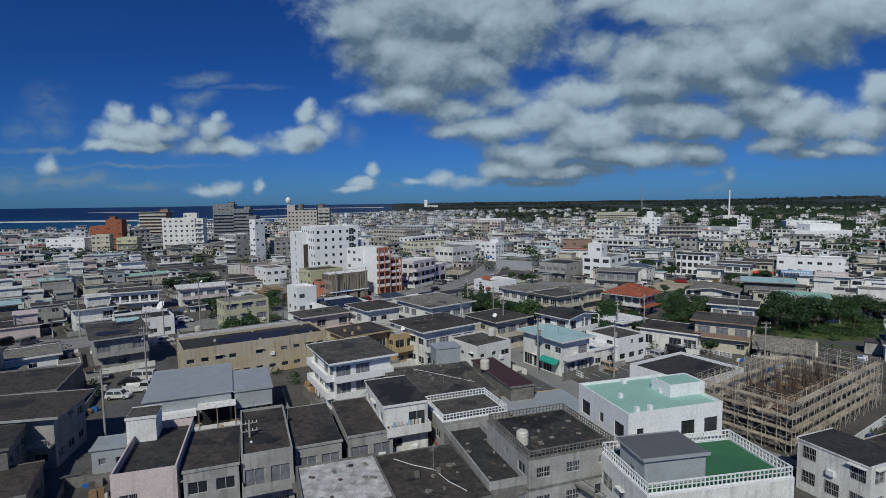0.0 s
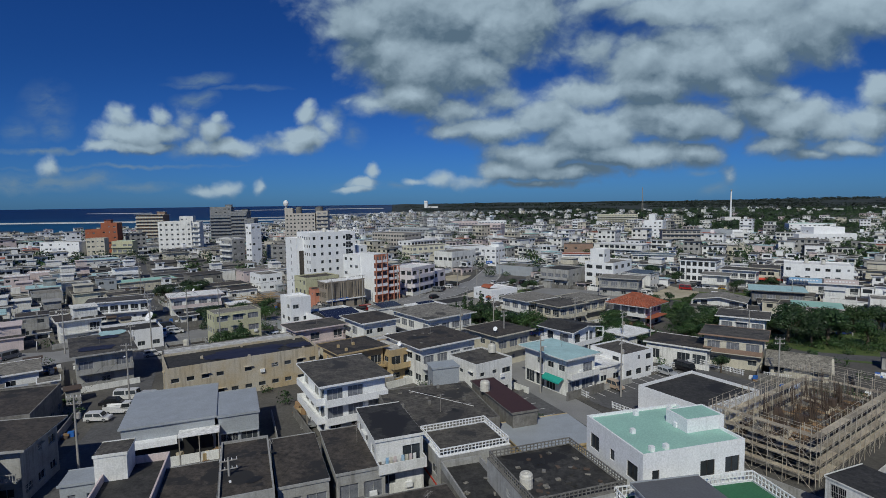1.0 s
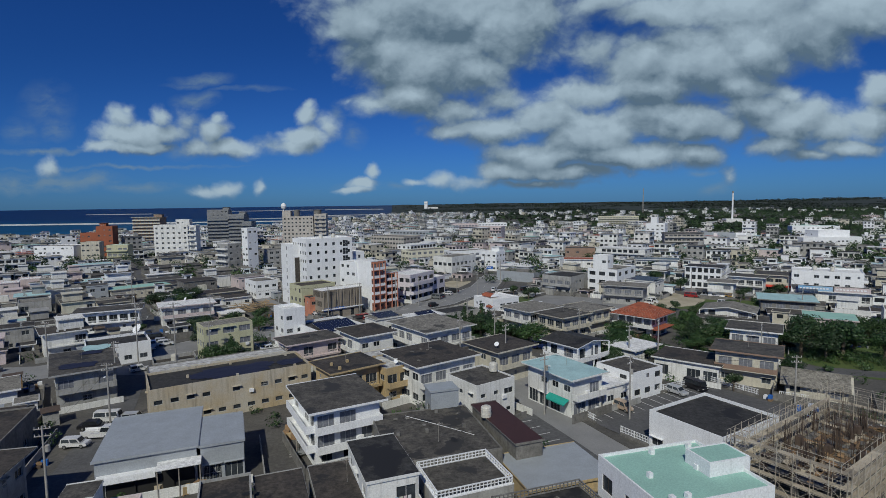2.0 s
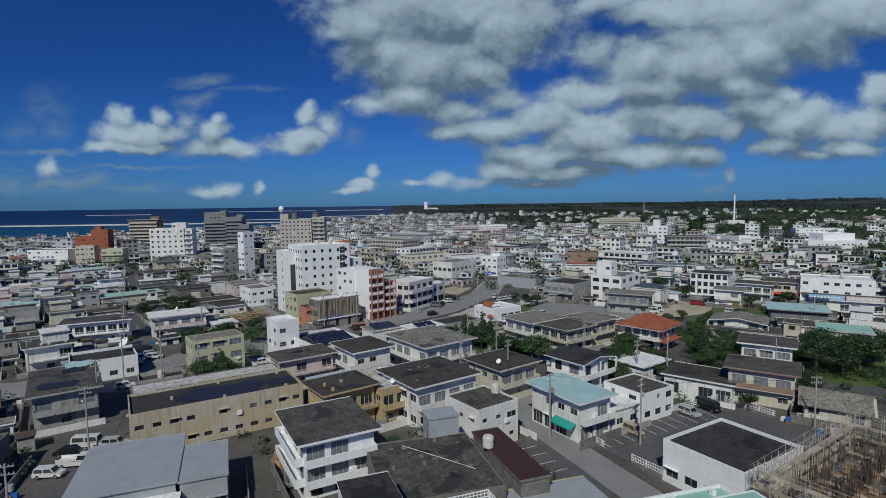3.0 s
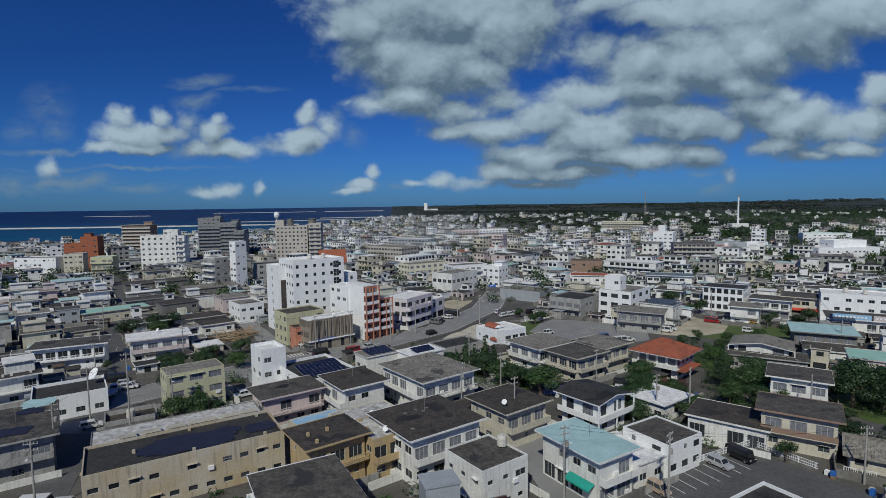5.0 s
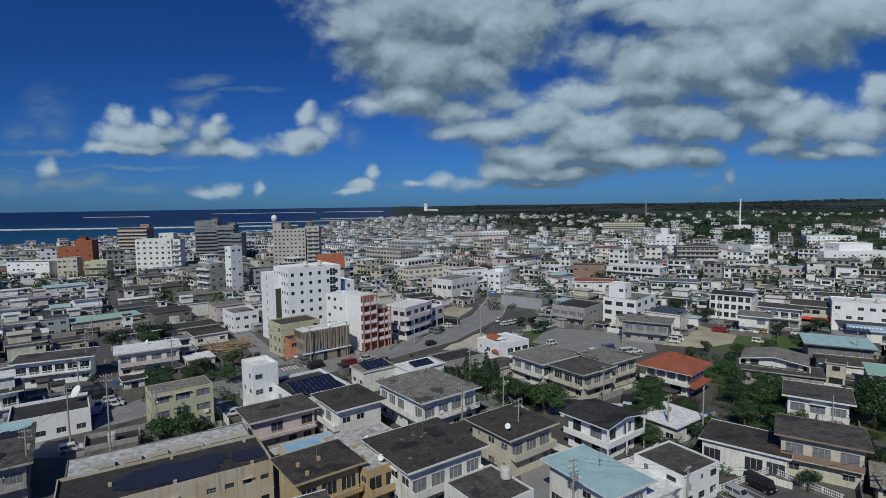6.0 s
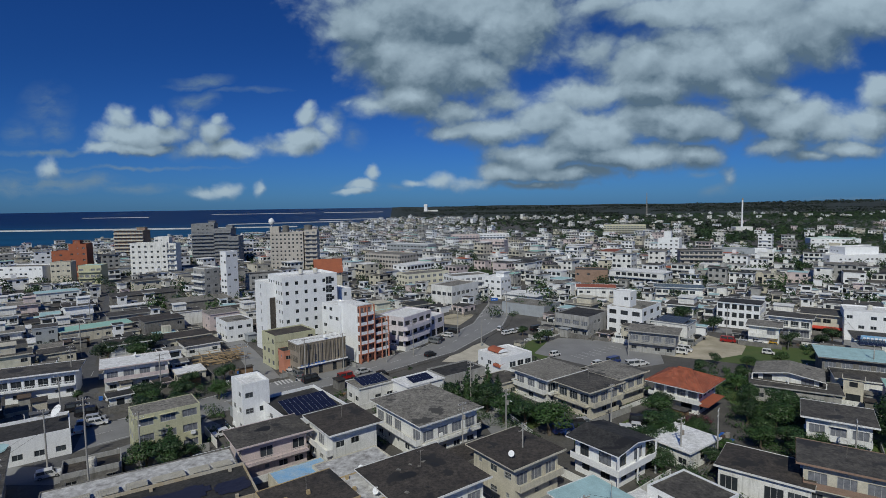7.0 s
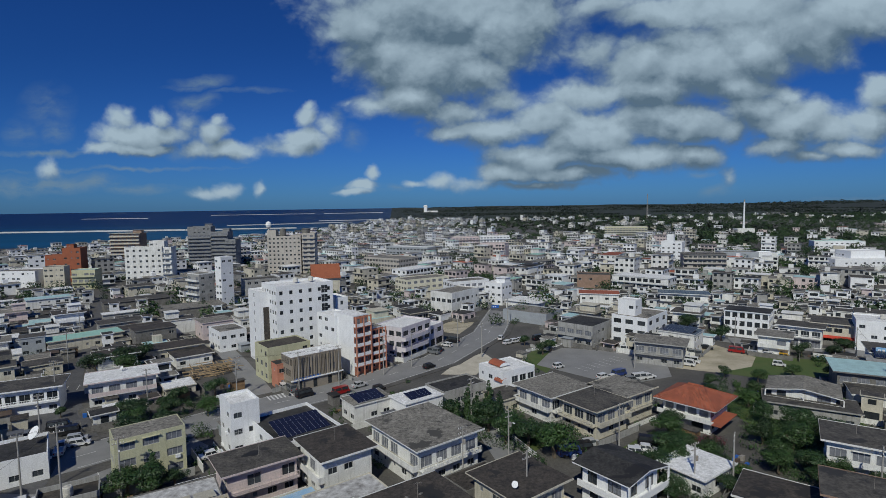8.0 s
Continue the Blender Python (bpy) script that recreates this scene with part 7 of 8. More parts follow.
def car_proto(shape):
    """Meshes of a car of one shape, paint in slot 0."""
    long, wide, high, hood, back = {"hatch": (3.9, 1.65, 1.52, .85, .12), "kei": (3.4, 1.48, 1.65, .55, .05), "sedan": (4.5, 1.72, 1.45, 1.15, .75), "van": (4.6, 1.7, 1.95, .30, .05), "truck": (4.6, 1.7, 1.9, .05, 2.7)}[shape]
    paint = car_paint("white", PAINTS["white"])
    body = Form()
    half = wide / 2
    belt = .88 if shape not in ("van", "truck") else 1.05
    outline = [(-long / 2, .32), (-long / 2, belt * .92), (-long / 2 + .08, belt), (long / 2 - .12, belt * .86), (long / 2, belt * .66), (long / 2, .32)]
    for s, inset in ((-1, .0), (1, .0)):
        pts = [(x, s * half, z) for x, z in outline]
        body.face(pts if s < 0 else pts[::-1], paint)
    for (x0, z0), (x1, z1) in zip(outline, outline[1:] + outline[:1]):
        body.face([(x0, -half, z0), (x0, half, z0), (x1, half, z1), (x1, -half, z1)], paint)
    cab0, cab1 = -long / 2 + back, long / 2 - hood
    roof0, roof1 = cab0 + (.35 if back > .3 else .12), cab1 - (.55 if hood > .4 else .30)
    hw = half - .14
    lower = [(cab0, -half + .03), (cab1, -half + .03), (cab1, half - .03), (cab0, half - .03)]
    upper = [(roof0, -hw), (roof1, -hw), (roof1, hw), (roof0, hw)]
    cabin = Form()
    zb, zt = belt - .01, high
    quads = []
    for k in range(4):
        j = (k + 1) % 4
        quads.append([(*lower[k], zb), (*lower[j], zb), (*upper[j], zt), (*upper[k], zt)])
    for q in quads:
        cabin.face(q, paint)
    cabin.face([(*p, zt) for p in upper], paint)
    if shape == "truck":
        body.box(-long / 2, -half, belt, cab0 - .05, -half + .06, belt + .35, paint), body.box(-long / 2, half - .06, belt, cab0 - .05, half, belt + .35, paint)
    panes = []
    for q in quads:
        g = Form()
        a, b, c, e = (Vector(p) for p in q)
        nrm = (b - a).cross(e - a).normalized() * .012

        def at(u, v):
            return tuple((a * (1 - u) + b * u) * (1 - v) + (e * (1 - u) + c * u) * v + nrm)
        cuts = ((.06, .94),) if (b - a).length < 2 else ((.05, .48), (.53, .94))
        for u0, u1 in cuts:
            g.face([at(u0, .12), at(u1, .12), at(u1, .88), at(u0, .88)], GLASS)
        panes.append(g.mesh("window"))
    wheel, rim = Form(), Form()
    wheel.lathe([(.30, -.1), (.31, -.06), (.31, .06), (.30, .1)], DARK, 14)
    rim.lathe([(.19, 0), (.19, .012), (.08, .02)], RIM, 10)
    lamps = Form()
    for s in (-1, 1):
        lamps.box(long / 2 - .04, s * half * .72 - .16, belt * .62, long / 2 + .012, s * half * .72 + .16, belt * .78, LAMP)
    lights = lamps.mesh("headlight")
    tails = Form()
    for s in (-1, 1):
        tails.box(-long / 2 - .012, s * half * .8 - .1, belt * .62, -long / 2 + .03, s * half * .8 + .1, belt * .9, TAIL)
    return dict(body=body.mesh("body"), cabin=cabin.mesh("cabin"), panes=panes, wheel=wheel.mesh("wheel"), rim=rim.mesh("rim"), lights=lights, tails=tails.mesh("tail_light"), long=long, half=half)


def car(x, y, rot, shape="hatch", colour="white", z=.10):
    if shape not in CARS:
        CARS[shape] = car_proto(shape)
    p = CARS[shape]
    kind = {"hatch": "hatchback", "kei": "small boxy car", "sedan": "sedan", "van": "van", "truck": "small truck"}[shape]
    root = thing("van" if shape == "van" else "truck" if shape == "truck" else "car", pose(x, y, z, 0, 0, rot), f"parked {colour} {kind} standing on asphalt", "car", "parked cars")
    for key in ("body", "cabin"):
        ob = part(key, p[key], root)
        ob.material_slots[0].link = "OBJECT"
        ob.material_slots[0].material = car_paint(colour, PAINTS[colour])
    for me in p["panes"]:
        part("window", me, root)
    part("headlight", p["lights"], root)
    part("tail_light", p["tails"], root)
    for sx in (-1, 1):
        for sy in (-1, 1):
            wheel = part("wheel", p["wheel"], root, at=pose(sx * p["long"] * .31, sy * (p["half"] - .08), .31, 90 * -sy))
            if y < 170:
                part("rim", p["rim"], wheel, at=pose(0, 0, .1))


CARS_NEAR = ((26.4, 132.9, -56, "kei", "beige"), (38.6, 141.4, -56, "hatch", "silver"), (43.0, 144.2, -60, "van", "black"), (46.5, 152.6, -15, "van", "white"), (57.0, 130.6, 60, "van", "white"), (-62.5, 124.0, 12, "van", "white"), (-58.2, 124.4, 12, "hatch", "silver"), (-59.8, 117.8, 12, "truck", "white"), (-63.0, 121.0, 12, "sedan", "black"), (-61.0, 114.4, 10, "hatch", "white"), (-96, 135.6, 10, "van", "red"), (-92, 134.6, 10, "kei", "grey"), (-113, 147, 80, "van", "black"), (-108, 148, 80, "van", "grey"), (16.4, 173.6, 20, "van", "blue"), (19.2, 175.4, 15, "van", "black"), (21.4, 177.8, 20, "hatch", "silver"), (27.4, 172.6, 28, "hatch", "white"), (29.4, 174.4, -10, "hatch", "white"), (31.6, 175.8, -15, "sedan", "white"))
CARS_LOTS = ((33.0, 178.6, -15, "van", "black"), (22.0, 229.0, 35, "kei", "white"), (33.0, 220.0, 35, "hatch", "white"), (35.5, 219.2, 35, "sedan", "white"), (37.8, 222.4, 35, "van", "blue"), (40.0, 217.6, 20, "hatch", "grey"), (42.4, 219.0, 20, "van", "white"), (45.0, 220.4, 20, "sedan", "white"), (50.6, 240.6, -20, "van", "white"), (46.6, 247.6, -20, "van", "white"), (60.0, 232.6, -30, "van", "white"), (62.4, 235.4, -30, "van", "white"), (66.4, 243.0, -30, "van", "grey"), (72.6, 251.0, -30, "sedan", "black"), (80.6, 247.0, -30, "van", "red"), (84.6, 244.0, -30, "hatch", "silver"), (88.4, 242.4, -30, "hatch", "white"), (91.8, 240.4, -30, "kei", "yellow"), (86, 232.6, -30, "kei", "white"), (-34.5, 237.8, -40, "van", "white"))
CARS_MIDDLE = ((-31.6, 237.0, -40, "van", "white"), (-28.4, 236.4, -40, "hatch", "white"), (-31.5, 232.6, 48, "hatch", "grey"), (-16.2, 243.6, 150, "van", "grey"), (-15.2, 246.8, 150, "sedan", "black"), (-12.4, 252.4, 150, "hatch", "white"), (-10.6, 258.0, 150, "van", "black"), (-27.2, 208.0, 45, "kei", "black"), (-36.6, 205.4, 45, "van", "red"), (-33.0, 210.8, 45, "sedan", "silver"), (-45.4, 203.0, 45, "van", "black"), (-16.0, 228.0, 50, "hatch", "black"), (-53.4, 209.0, 130, "hatch", "white"), (-50.6, 207.4, 130, "van", "grey"), (-89.0, 178.4, 30, "van", "black"), (-93.4, 181.0, 30, "van", "black"), (-84.8, 175.6, 30, "hatch", "silver"), (-82.6, 173.4, 30, "hatch", "white"), (-96.6, 175.6, -60, "hatch", "grey"), (-103.6, 208.6, 30, "van", "white"))
CARS_ROAD = ((-52.6, 169.6, 42, "sedan", "white"), (-75.2, 151.4, 40, "hatch", "white"), (6.4, 262.0, 70, "kei", "white"), (8.6, 256, 40, "hatch", "white"), (11.0, 258, 40, "hatch", "white"), (13.6, 260, 40, "hatch", "white"), (19.4, 262, 40, "van", "black"), (12.4, 318, 80, "van", "white"), (52.4, 99.0, 70, "van", "blue"), (93.6, 176.0, 20, "hatch", "blue"), (-84, 170, 120, "truck", "white"))
for x, y, r, s, c in CARS_NEAR + CARS_LOTS + CARS_MIDDLE + CARS_ROAD:
    car(x, y, r, s, c)


# ---- poles, cables, fences ----
POLES = []


def utility_pole(x, y, h=10.5, rot=30, arms=2, transformer=False, lamp=False):
    root = thing("utility_pole", pose(x, y, 0, 0, 0, rot), "grey concrete utility pole with crossarms", "utility pole", "utility poles")
    f = Form()
    f.lathe([(.17, 0), (.11, h)], POLE, 9)
    part("pole", f, root)
    for k in range(arms):
        f = Form()
        f.box(-.9, -.05, h - .4 - k * .9, .9, .05, h - .3 - k * .9, STEEL)
        for q in (-.8, -.35, .35, .8):
            f.bar((q, 0, h - .3 - k * .9), (q, 0, h - .08 - k * .9), .035, CLEAN, 6)
        part("crossarm", f, root)
    if transformer:
        f = Form()
        f.lathe([(.26, 0), (.28, .05), (.28, .75), (.2, .82)], STEEL, 12, (.42, 0, h - 3.2))
        part("transformer", f, root)
    if lamp:
        f = Form()
        f.bar((0, 0, h - 2.4), (0, -1.2, h - 2.0), .03, STEEL)
        f.box(-.12, -1.6, h - 2.05, .12, -1.1, h - 1.95, CLEAN)
        part("lamp_arm", f, root)
    POLES.append((x, y, h, rot))


POLES_NEAR = ((-50.6, 97, 11, 20, True), (-60.8, 122, 11, 20, False), (-69.6, 136, 11, 25, True), (-75.8, 152, 12, 25, False), (-88, 170, 12, 30, False), (-104, 193, 12, 30, False), (-126, 224, 12, 30, False), (-152, 262, 12, 30, False), (12.4, 130.5, 11, 30, True), (6.6, 152, 11, 40, False), (4.6, 168, 11, 40, True), (-2.6, 186, 11, 40, False), (26.4, 128.8, 11, 45, True), (41.5, 162, 10, 60, False), (62, 158, 10, 60, False), (-3.5, 160.5, 11, 40, True), (-60.0, 154, 11, 40, False), (-78.6, 190, 11, 40, False), (-62, 200.6, 11, 40, True), (-47.6, 205.4, 11, 45, False))
POLES_FAR = ((-28.4, 221.4, 11, 45, True), (-21.4, 229.4, 11, 45, False), (-8.6, 252, 11, 60, False), (-.4, 240, 11, 60, False), (9.8, 285, 11, 70, False), (2.6, 305, 11, 70, False), (16.6, 345, 11, 75, False), (-39, 212.4, 11, 45, False), (34.6, 160.4, 9, 30, True), (97.6, 206, 10, 60, False), (112, 240, 10, 60, False), (84, 256, 10, 60, False), (57.6, 137.0, 9, 0, False), (44, 230, 9, 20, False), (26, 174.6, 10, 40, False), (-98, 152.6, 11, 10, False), (-118, 149.4, 11, 10, False), (-24.4, 85.2, 9, 30, False), (-62.4, 144.6, 17, 36, False))
for x, y, h, r, t in POLES_NEAR + POLES_FAR:
    utility_pole(x, y, h, r, 2, t, lamp=(int(x) % 4 == 0))


def cable(a, b, sag):
    f = Form()
    a, b = Vector(a), Vector(b)
    pts = [a.lerp(b, k / 8) - Vector((0, 0, sag * 4 * (k / 8) * (1 - k / 8))) for k in range(9)]
    for p, q in zip(pts, pts[1:]):
        f.bar(p, q, .018, WIRE, 3)
    single("overhead_cable", f, "thin black overhead cable strung between poles", "cable", "overhead cables")


for i, (x, y, h, r) in enumerate(POLES):
    near = sorted((math.hypot(x - q[0], y - q[1]), k) for k, q in enumerate(POLES) if k > i)[:1]
    for dist, k in near:
        if dist < 42:
            x1, y1, h1, r1 = POLES[k]
            for e in (-.8, .8):
                c, s = math.cos(radians(r)), math.sin(radians(r))
                c1, s1 = math.cos(radians(r1)), math.sin(radians(r1))
                cable((x + c * e, y + s * e, h - .1), (x1 + c1 * e, y1 + s1 * e, h1 - .1), dist * .025)


def fence(points, h, label, gap=.28, z=.0):
    root = thing("fence", pose(0, 0, z), label, "fence", "fences")
    post = Form()
    post.box(-.05, -.05, 0, .05, .05, h, CLEAN)
    post = post.mesh("post")
    for (x0, y0), (x1, y1) in zip(points, points[1:]):
        length = math.hypot(x1 - x0, y1 - y0)
        a = math.degrees(math.atan2(y1 - y0, x1 - x0))
        f = Form()
        for q in (.15, h * .5, h - .08):
            f.box(0, -.025, q - .04, length, .025, q + .04, CLEAN)
        part("rail", f, root, at=pose(x0, y0, 0, 0, 0, a))
        f = Form()
        for k in range(int(length / gap)):
            f.box(k * gap, -.015, .1, k * gap + .06, .015, h - .1, CLEAN)
        part("slats", f, root, at=pose(x0, y0, 0, 0, 0, a))
        for k in range(int(length / 2.5) + 1):
            part("post", post, root, at=pose(x0 + (x1 - x0) * k * 2.5 / length, y0 + (y1 - y0) * k * 2.5 / length, 0, 0, 0, a))


fence([(18.9, 131.6), (32.1, 139.8), (46.8, 148.5), (52.9, 140.2)], 1.1, "white metal railing round the parking lot", z=.5)
fence([(17.6, 131.4), (20.4, 126.5)], 1.1, "white metal railing beside the near street", z=.5)
fence([(23.4, 122.5), (26.7, 118.2)], 1.1, "white metal railing beside the near street", z=.5)
fence([(56.2, 139.4), (60.2, 137.4)], 1.6, "white metal gate by the building site", z=.02)
for line in ([(18.9, 131.6), (32.1, 139.8), (46.8, 148.5), (52.9, 140.2)], [(17.6, 131.4), (20.4, 126.5)], [(23.4, 122.5), (26.7, 118.2)]):
    f = Form()
    for (x0, y0), (x1, y1) in zip(line, line[1:]):
        length, a = math.hypot(x1 - x0, y1 - y0), math.degrees(math.atan2(y1 - y0, x1 - x0))
        f.box(0, -.1, 0, length, .1, .5, CONC, pose(x0, y0, 0, 0, 0, a))
    single("kerb_wall", f, "low grey concrete block wall under a railing", "wall", "railing walls")
f = Form()
for (x0, y0), (x1, y1) in zip(((16.6, 134.0), (22.6, 122.6), (30, 109)), ((22.6, 122.6), (30, 109))):
    length, a = math.hypot(x1 - x0, y1 - y0), math.degrees(math.atan2(y1 - y0, x1 - x0))
    f.box(0, -1.5, 0, length, 0, .16, YARD, pose(x0, y0, 0, 0, 0, a))
single("pavement", f, "narrow grey concrete pavement beside the near street", "pavement", kind="structure")
fence([(10, 172), (6, 180), (2, 186)], 1.2, "pale railing along a garden lane", z=.02)
fence([(14, 246), (30, 256)], 1.0, "low pale railing beside the parking lot", z=.02)


def lattice_rail(x, y, w, d, rot, z, h, material, label):
    """A pierced concrete block railing round a roof."""
    root = thing("block_railing", pose(x, y, z, 0, 0, rot), label, "railing", "pierced block railings")
    cell = Form()
    cell.box(0, 0, 0, .42, .12, .07, material), cell.box(0, 0, h - .1, .42, .12, h, material), cell.box(0, .02, h * .5 - .03, .42, .10, h * .5 + .03, material), cell.box(0, .005, .07, .07, .115, h - .1, material)
    cell = cell.mesh("block")
    for side in "SENW":
        length = w if side in "SN" else d
        n = int(length / .42)
        for k in range(n):
            part("block", cell, root, at=face_matrix(w, d, side, k * length / n, 0, 0))


lattice_rail(8.8, 84.4, 9.5, 9.7, 23, 8.71, .75, CONC, "grey pierced concrete block railing round a roof")
lattice_rail(21.8, 79.2, 14.4, 8.2, 15, 8.11, .95, CLEAN, "white pierced block railing round the green terrace")
lattice_rail(-.4, 95.2, 8.6, 6.8, 25, 7.11, .8, CLEAN, "white pierced block railing round a terrace")

# ---- roof things ----
water_tank(5.9, 81.6, 8.64, .62, 1.35, "white plastic water tank on a dark roof")
for x, y, z in ((-66, 150, 3.0), (3.6, 132.6, 7.0), (2.2, 114, 6.2), (133, 250, 9.6), (129, 254, 9.6), (-60, 240, 24.2), (-56, 243, 24.2)):
    big = 2.4 if abs(x) > 120 and y > 400 else 1.0
    water_tank(x, y, z, .75 * big, 1.5 * big)
for x, y, z in ((-13, 94, 6.65), (-3, 79, 6.65), (-21, 88, 7.0), (-4, 106, 5.85), (-24, 136, 7.45), (-9, 143, 7.75), (17, 136, 7.05), (-12, 171, 7.35), (-26, 162, 7.45), (-38, 158, 6.45), (24, 188, 6.45), (56, 151, 6.75), (66, 170, 6.85), (-78, 138, 6.75)):
    antenna(x, y, z)
for x, y, z in ((-93, 202, 6.65), (-14.5, 137, 6.5), (-7, 92, 6.4), (-18, 143, 6.6), (4.6, 148, 6.95), (-44, 212, 9.25)):
    dish(x, y, z)
dish(-84, 164.6, 4.95, 1.3, "large white satellite dish on a flat roof")
solar_array(-35.4, 171.6, 5.75, 43, 10, 5)
solar_array(-26.7, 191.6, 4.5, 41, 7, 3, 8)
solar_array(-15.0, 192.4, 4.75, 42, 6, 2, 12)
solar_array(108.0, 222.0, 6.7, -26, 6, 4)
solar_array(64.6, 251.4, 6.5, -37, 9, 5, 4)


def tarpaulin(x, y, z, w, d, rot, material, label):
    """A sheet or coating with a torn, rounded outline."""
    f = Form()
    n = 18
    for i in range(n):
        for j in range(n):
            u, v = (i + .5) / n * 2 - 1, (j + .5) / n * 2 - 1
            if 1.05 - u ** 4 - v ** 4 + .9 * noise.noise((u * 1.6 + x, v * 1.6 + y, 2.0)) < .25:
                continue
            f.face([((a / n - .5) * w, (b / n - .5) * d, .05 + .05 * noise.noise((a * .4 + x, b * .4, y))) for a, b in ((i, j), (i + 1, j), (i + 1, j + 1), (i, j + 1))], material)
    single("tarpaulin", f, label, "tarpaulin", "roof tarpaulins", m=pose(x, y, z, 0, 0, rot))


tarpaulin(-44.0, 132.6, 6.53, 15, 7.0, 36, TARP, "dark blue tarpaulin patch on the warehouse roof")
tarpaulin(-35.6, 138.6, 6.53, 5.0, 4.0, 36, TARP, "dark blue tarpaulin patch on the warehouse roof")
tarpaulin(-75.6, 133.9, 6.76, 6.5, 4, 30, TARP, "dark blue tarpaulin on the corner house roof")
tarpaulin(-81.4, 146.6, 6.77, 5.2, 5.4, 30, AQUA, "pale blue tarpaulin on the corner house roof")
tarpaulin(-79.6, 142.6, 6.80, 4.2, 3.0, 30, TARP, "dark blue tarpaulin on the corner house roof")
tarpaulin(52.6, 203.4, .5, 4, 7, 50, TEAL, "teal net cover beside the red roofed house")

# corrugated panels on the low wing
root = thing("corrugated_roofing", pose(-50.7, 141.0, 5.7, 0, 0, 36), "pale corrugated roofing sheets with gaps between them", "roofing")
f = Form()
for k in range(14):
    f.box(k * .2, 0, 0, k * .2 + .1, 4.2, .05, CREAM), f.box(k * .2 + .1, 0, 0, k * .2 + .2, 4.2, .02, CREAM)
panel = f.mesh("corrugated_panel")
for k, a in enumerate((-9.5, -6.0, -2.4, .9, 2.6, 6.0, 9.2)):
    part("corrugated_panel", panel, root, at=pose(a, -4.6, 1.25, -13))

FRESH = surface("fresh timber", (.46, .34, .20), second=(.34, .24, .13), vary=.4)
# timber frame of a house being built
root = thing("timber_frame", pose(-80, 222, 0, 0, 0, 38), "heap of fresh timber framing on a plot", "timber")
rng = random.Random(2)
for k in range(80):
    f = Form()
    f.box(-rng.uniform(1, 3), -.12, 0, rng.uniform(1, 3), .12, .16, FRESH)
    part("beam", f, root, at=pose(rng.uniform(-7, 7), rng.uniform(-5.5, 5.5), rng.uniform(.05, 2.2), 0, rng.uniform(-4, 4), rng.choice((0, 90)) + rng.uniform(-6, 6)))

# shop awning, signs
root = thing("awning", pose(13.7, 132.6, 2.6, 0, 0, -54), "green fabric awning over the shop front", "awning")
f = Form()
f.face([(-.2, -1.3, 0), (4.6, -1.3, 0), (4.6, 0, .6), (-.2, 0, .6)], TEAL)
f.face([(-.2, -1.3, -.25), (4.6, -1.3, -.25), (4.6, -1.3, 0), (-.2, -1.3, 0)], TEAL)
part("cloth", f, root)
root = thing("awning", pose(119.6, 255.6, 2.7, 0, 0, -33), "long red awning over the shop front", "awning")
f = Form()
f.face([(-7, -1.6, 0), (7, -1.6, 0), (7, .2, .9), (-7, .2, .9)], REDP)
f.box(-7, -1.62, -.3, 7, -1.58, 0, REDP)
part("cloth", f, root)


def sign(x, y, z, rot, w, h, material, label, base=None):
    root = thing("shop_sign", base or pose(x, y, z, 0, 0, rot), label, "sign", "shop signs")
    f = Form()
    f.box(0, -.12, 0, w, 0, h, material)
    part("board", f, root)
    f = Form()
    f.box(0, -.135, h * .35, .6, -.125, h * .65, CLEAN)
    bar = f.mesh("lettering")
    for k in range(int(w / .9) - 1):
        part("lettering", bar, root, "plain white bar of unreadable lettering", at=pose(.5 + k * .9, 0, 0))


sign(0, 0, 0, 0, 7.6, 1.0, BLUE, "long bright blue shop sign board", pose(-46.6, 213.2, 0, 0, 0, 44) @ face_matrix(14.4, 6.6, "S", .3, 2.6, .15))
sign(0, 0, 0, 0, 9.4, 1.5, SKYBLUE, "blue billboard on the shop roof edge", pose(118.0, 226.0, 0, 0, 0, -26) @ face_matrix(20, 12, "S", .4, 6.7, .8))
sign(0, 0, 0, 0, 9.4, 1.5, PINK, "pink billboard on the shop roof edge", pose(118.0, 226.0, 0, 0, 0, -26) @ face_matrix(20, 12, "S", 10.2, 6.7, .8))
sign(3.5, 292, 5.6, 20, 3.2, 1.2, BLUE, "blue road direction sign above the road")

# laundry on the balcony
root = thing("laundry", pose(-7.2, 89.9, 6.15, 0, 0, 25), "washing hung out to dry on a balcony", "laundry")
for k in range(9):
    f = Form()
    f.face([(-2.1 + k * .45, 0, .2), (-1.75 + k * .45, .03, .15), (-1.75 + k * .45, 0, 1.2), (-2.1 + k * .45, 0, 1.2)], (WHITE, SKYBLUE, CREAM, PINK)[k % 4])
    part("cloth", f, root)
# porch of the grey shed, and black panels painted as the shade in its bays
root = thing("shed_porch", pose(-44.4, 108.6, 0, 0, 0, 26), "white sheet porch over the open shed bays", "porch")
f = Form()
f.box(1.2, -9.9, 3.9, 6.4, -7.3, 4.0, ROOFW)
part("canopy", f, root)
for k in range(3):
    f = Form()
    f.box(1.3 + k * 2.45, -9.8, 0, 1.42 + k * 2.45, -9.68, 3.9, STEEL)
    part("post", f, root)
# no openings here: flat black sheets on the wall imitate the bays' inner shade
for a, b in ((-4.6, -1.4), (-1.2, 1.0), (1.6, 5.4)):
    f = Form()
    f.box(a, -7.36, .02, b, -7.3, 3.2, DARK)
    part("open_bay", f, root, "flat black panel painted as the shade inside a shed bay")
f = Form()
f.box(-5.6, -8.4, 3.3, 1.0, -7.3, 3.42, CLEAN), f.box(-5.6, -8.42, 2.6, 1.0, -8.34, 3.3, CLEAN)
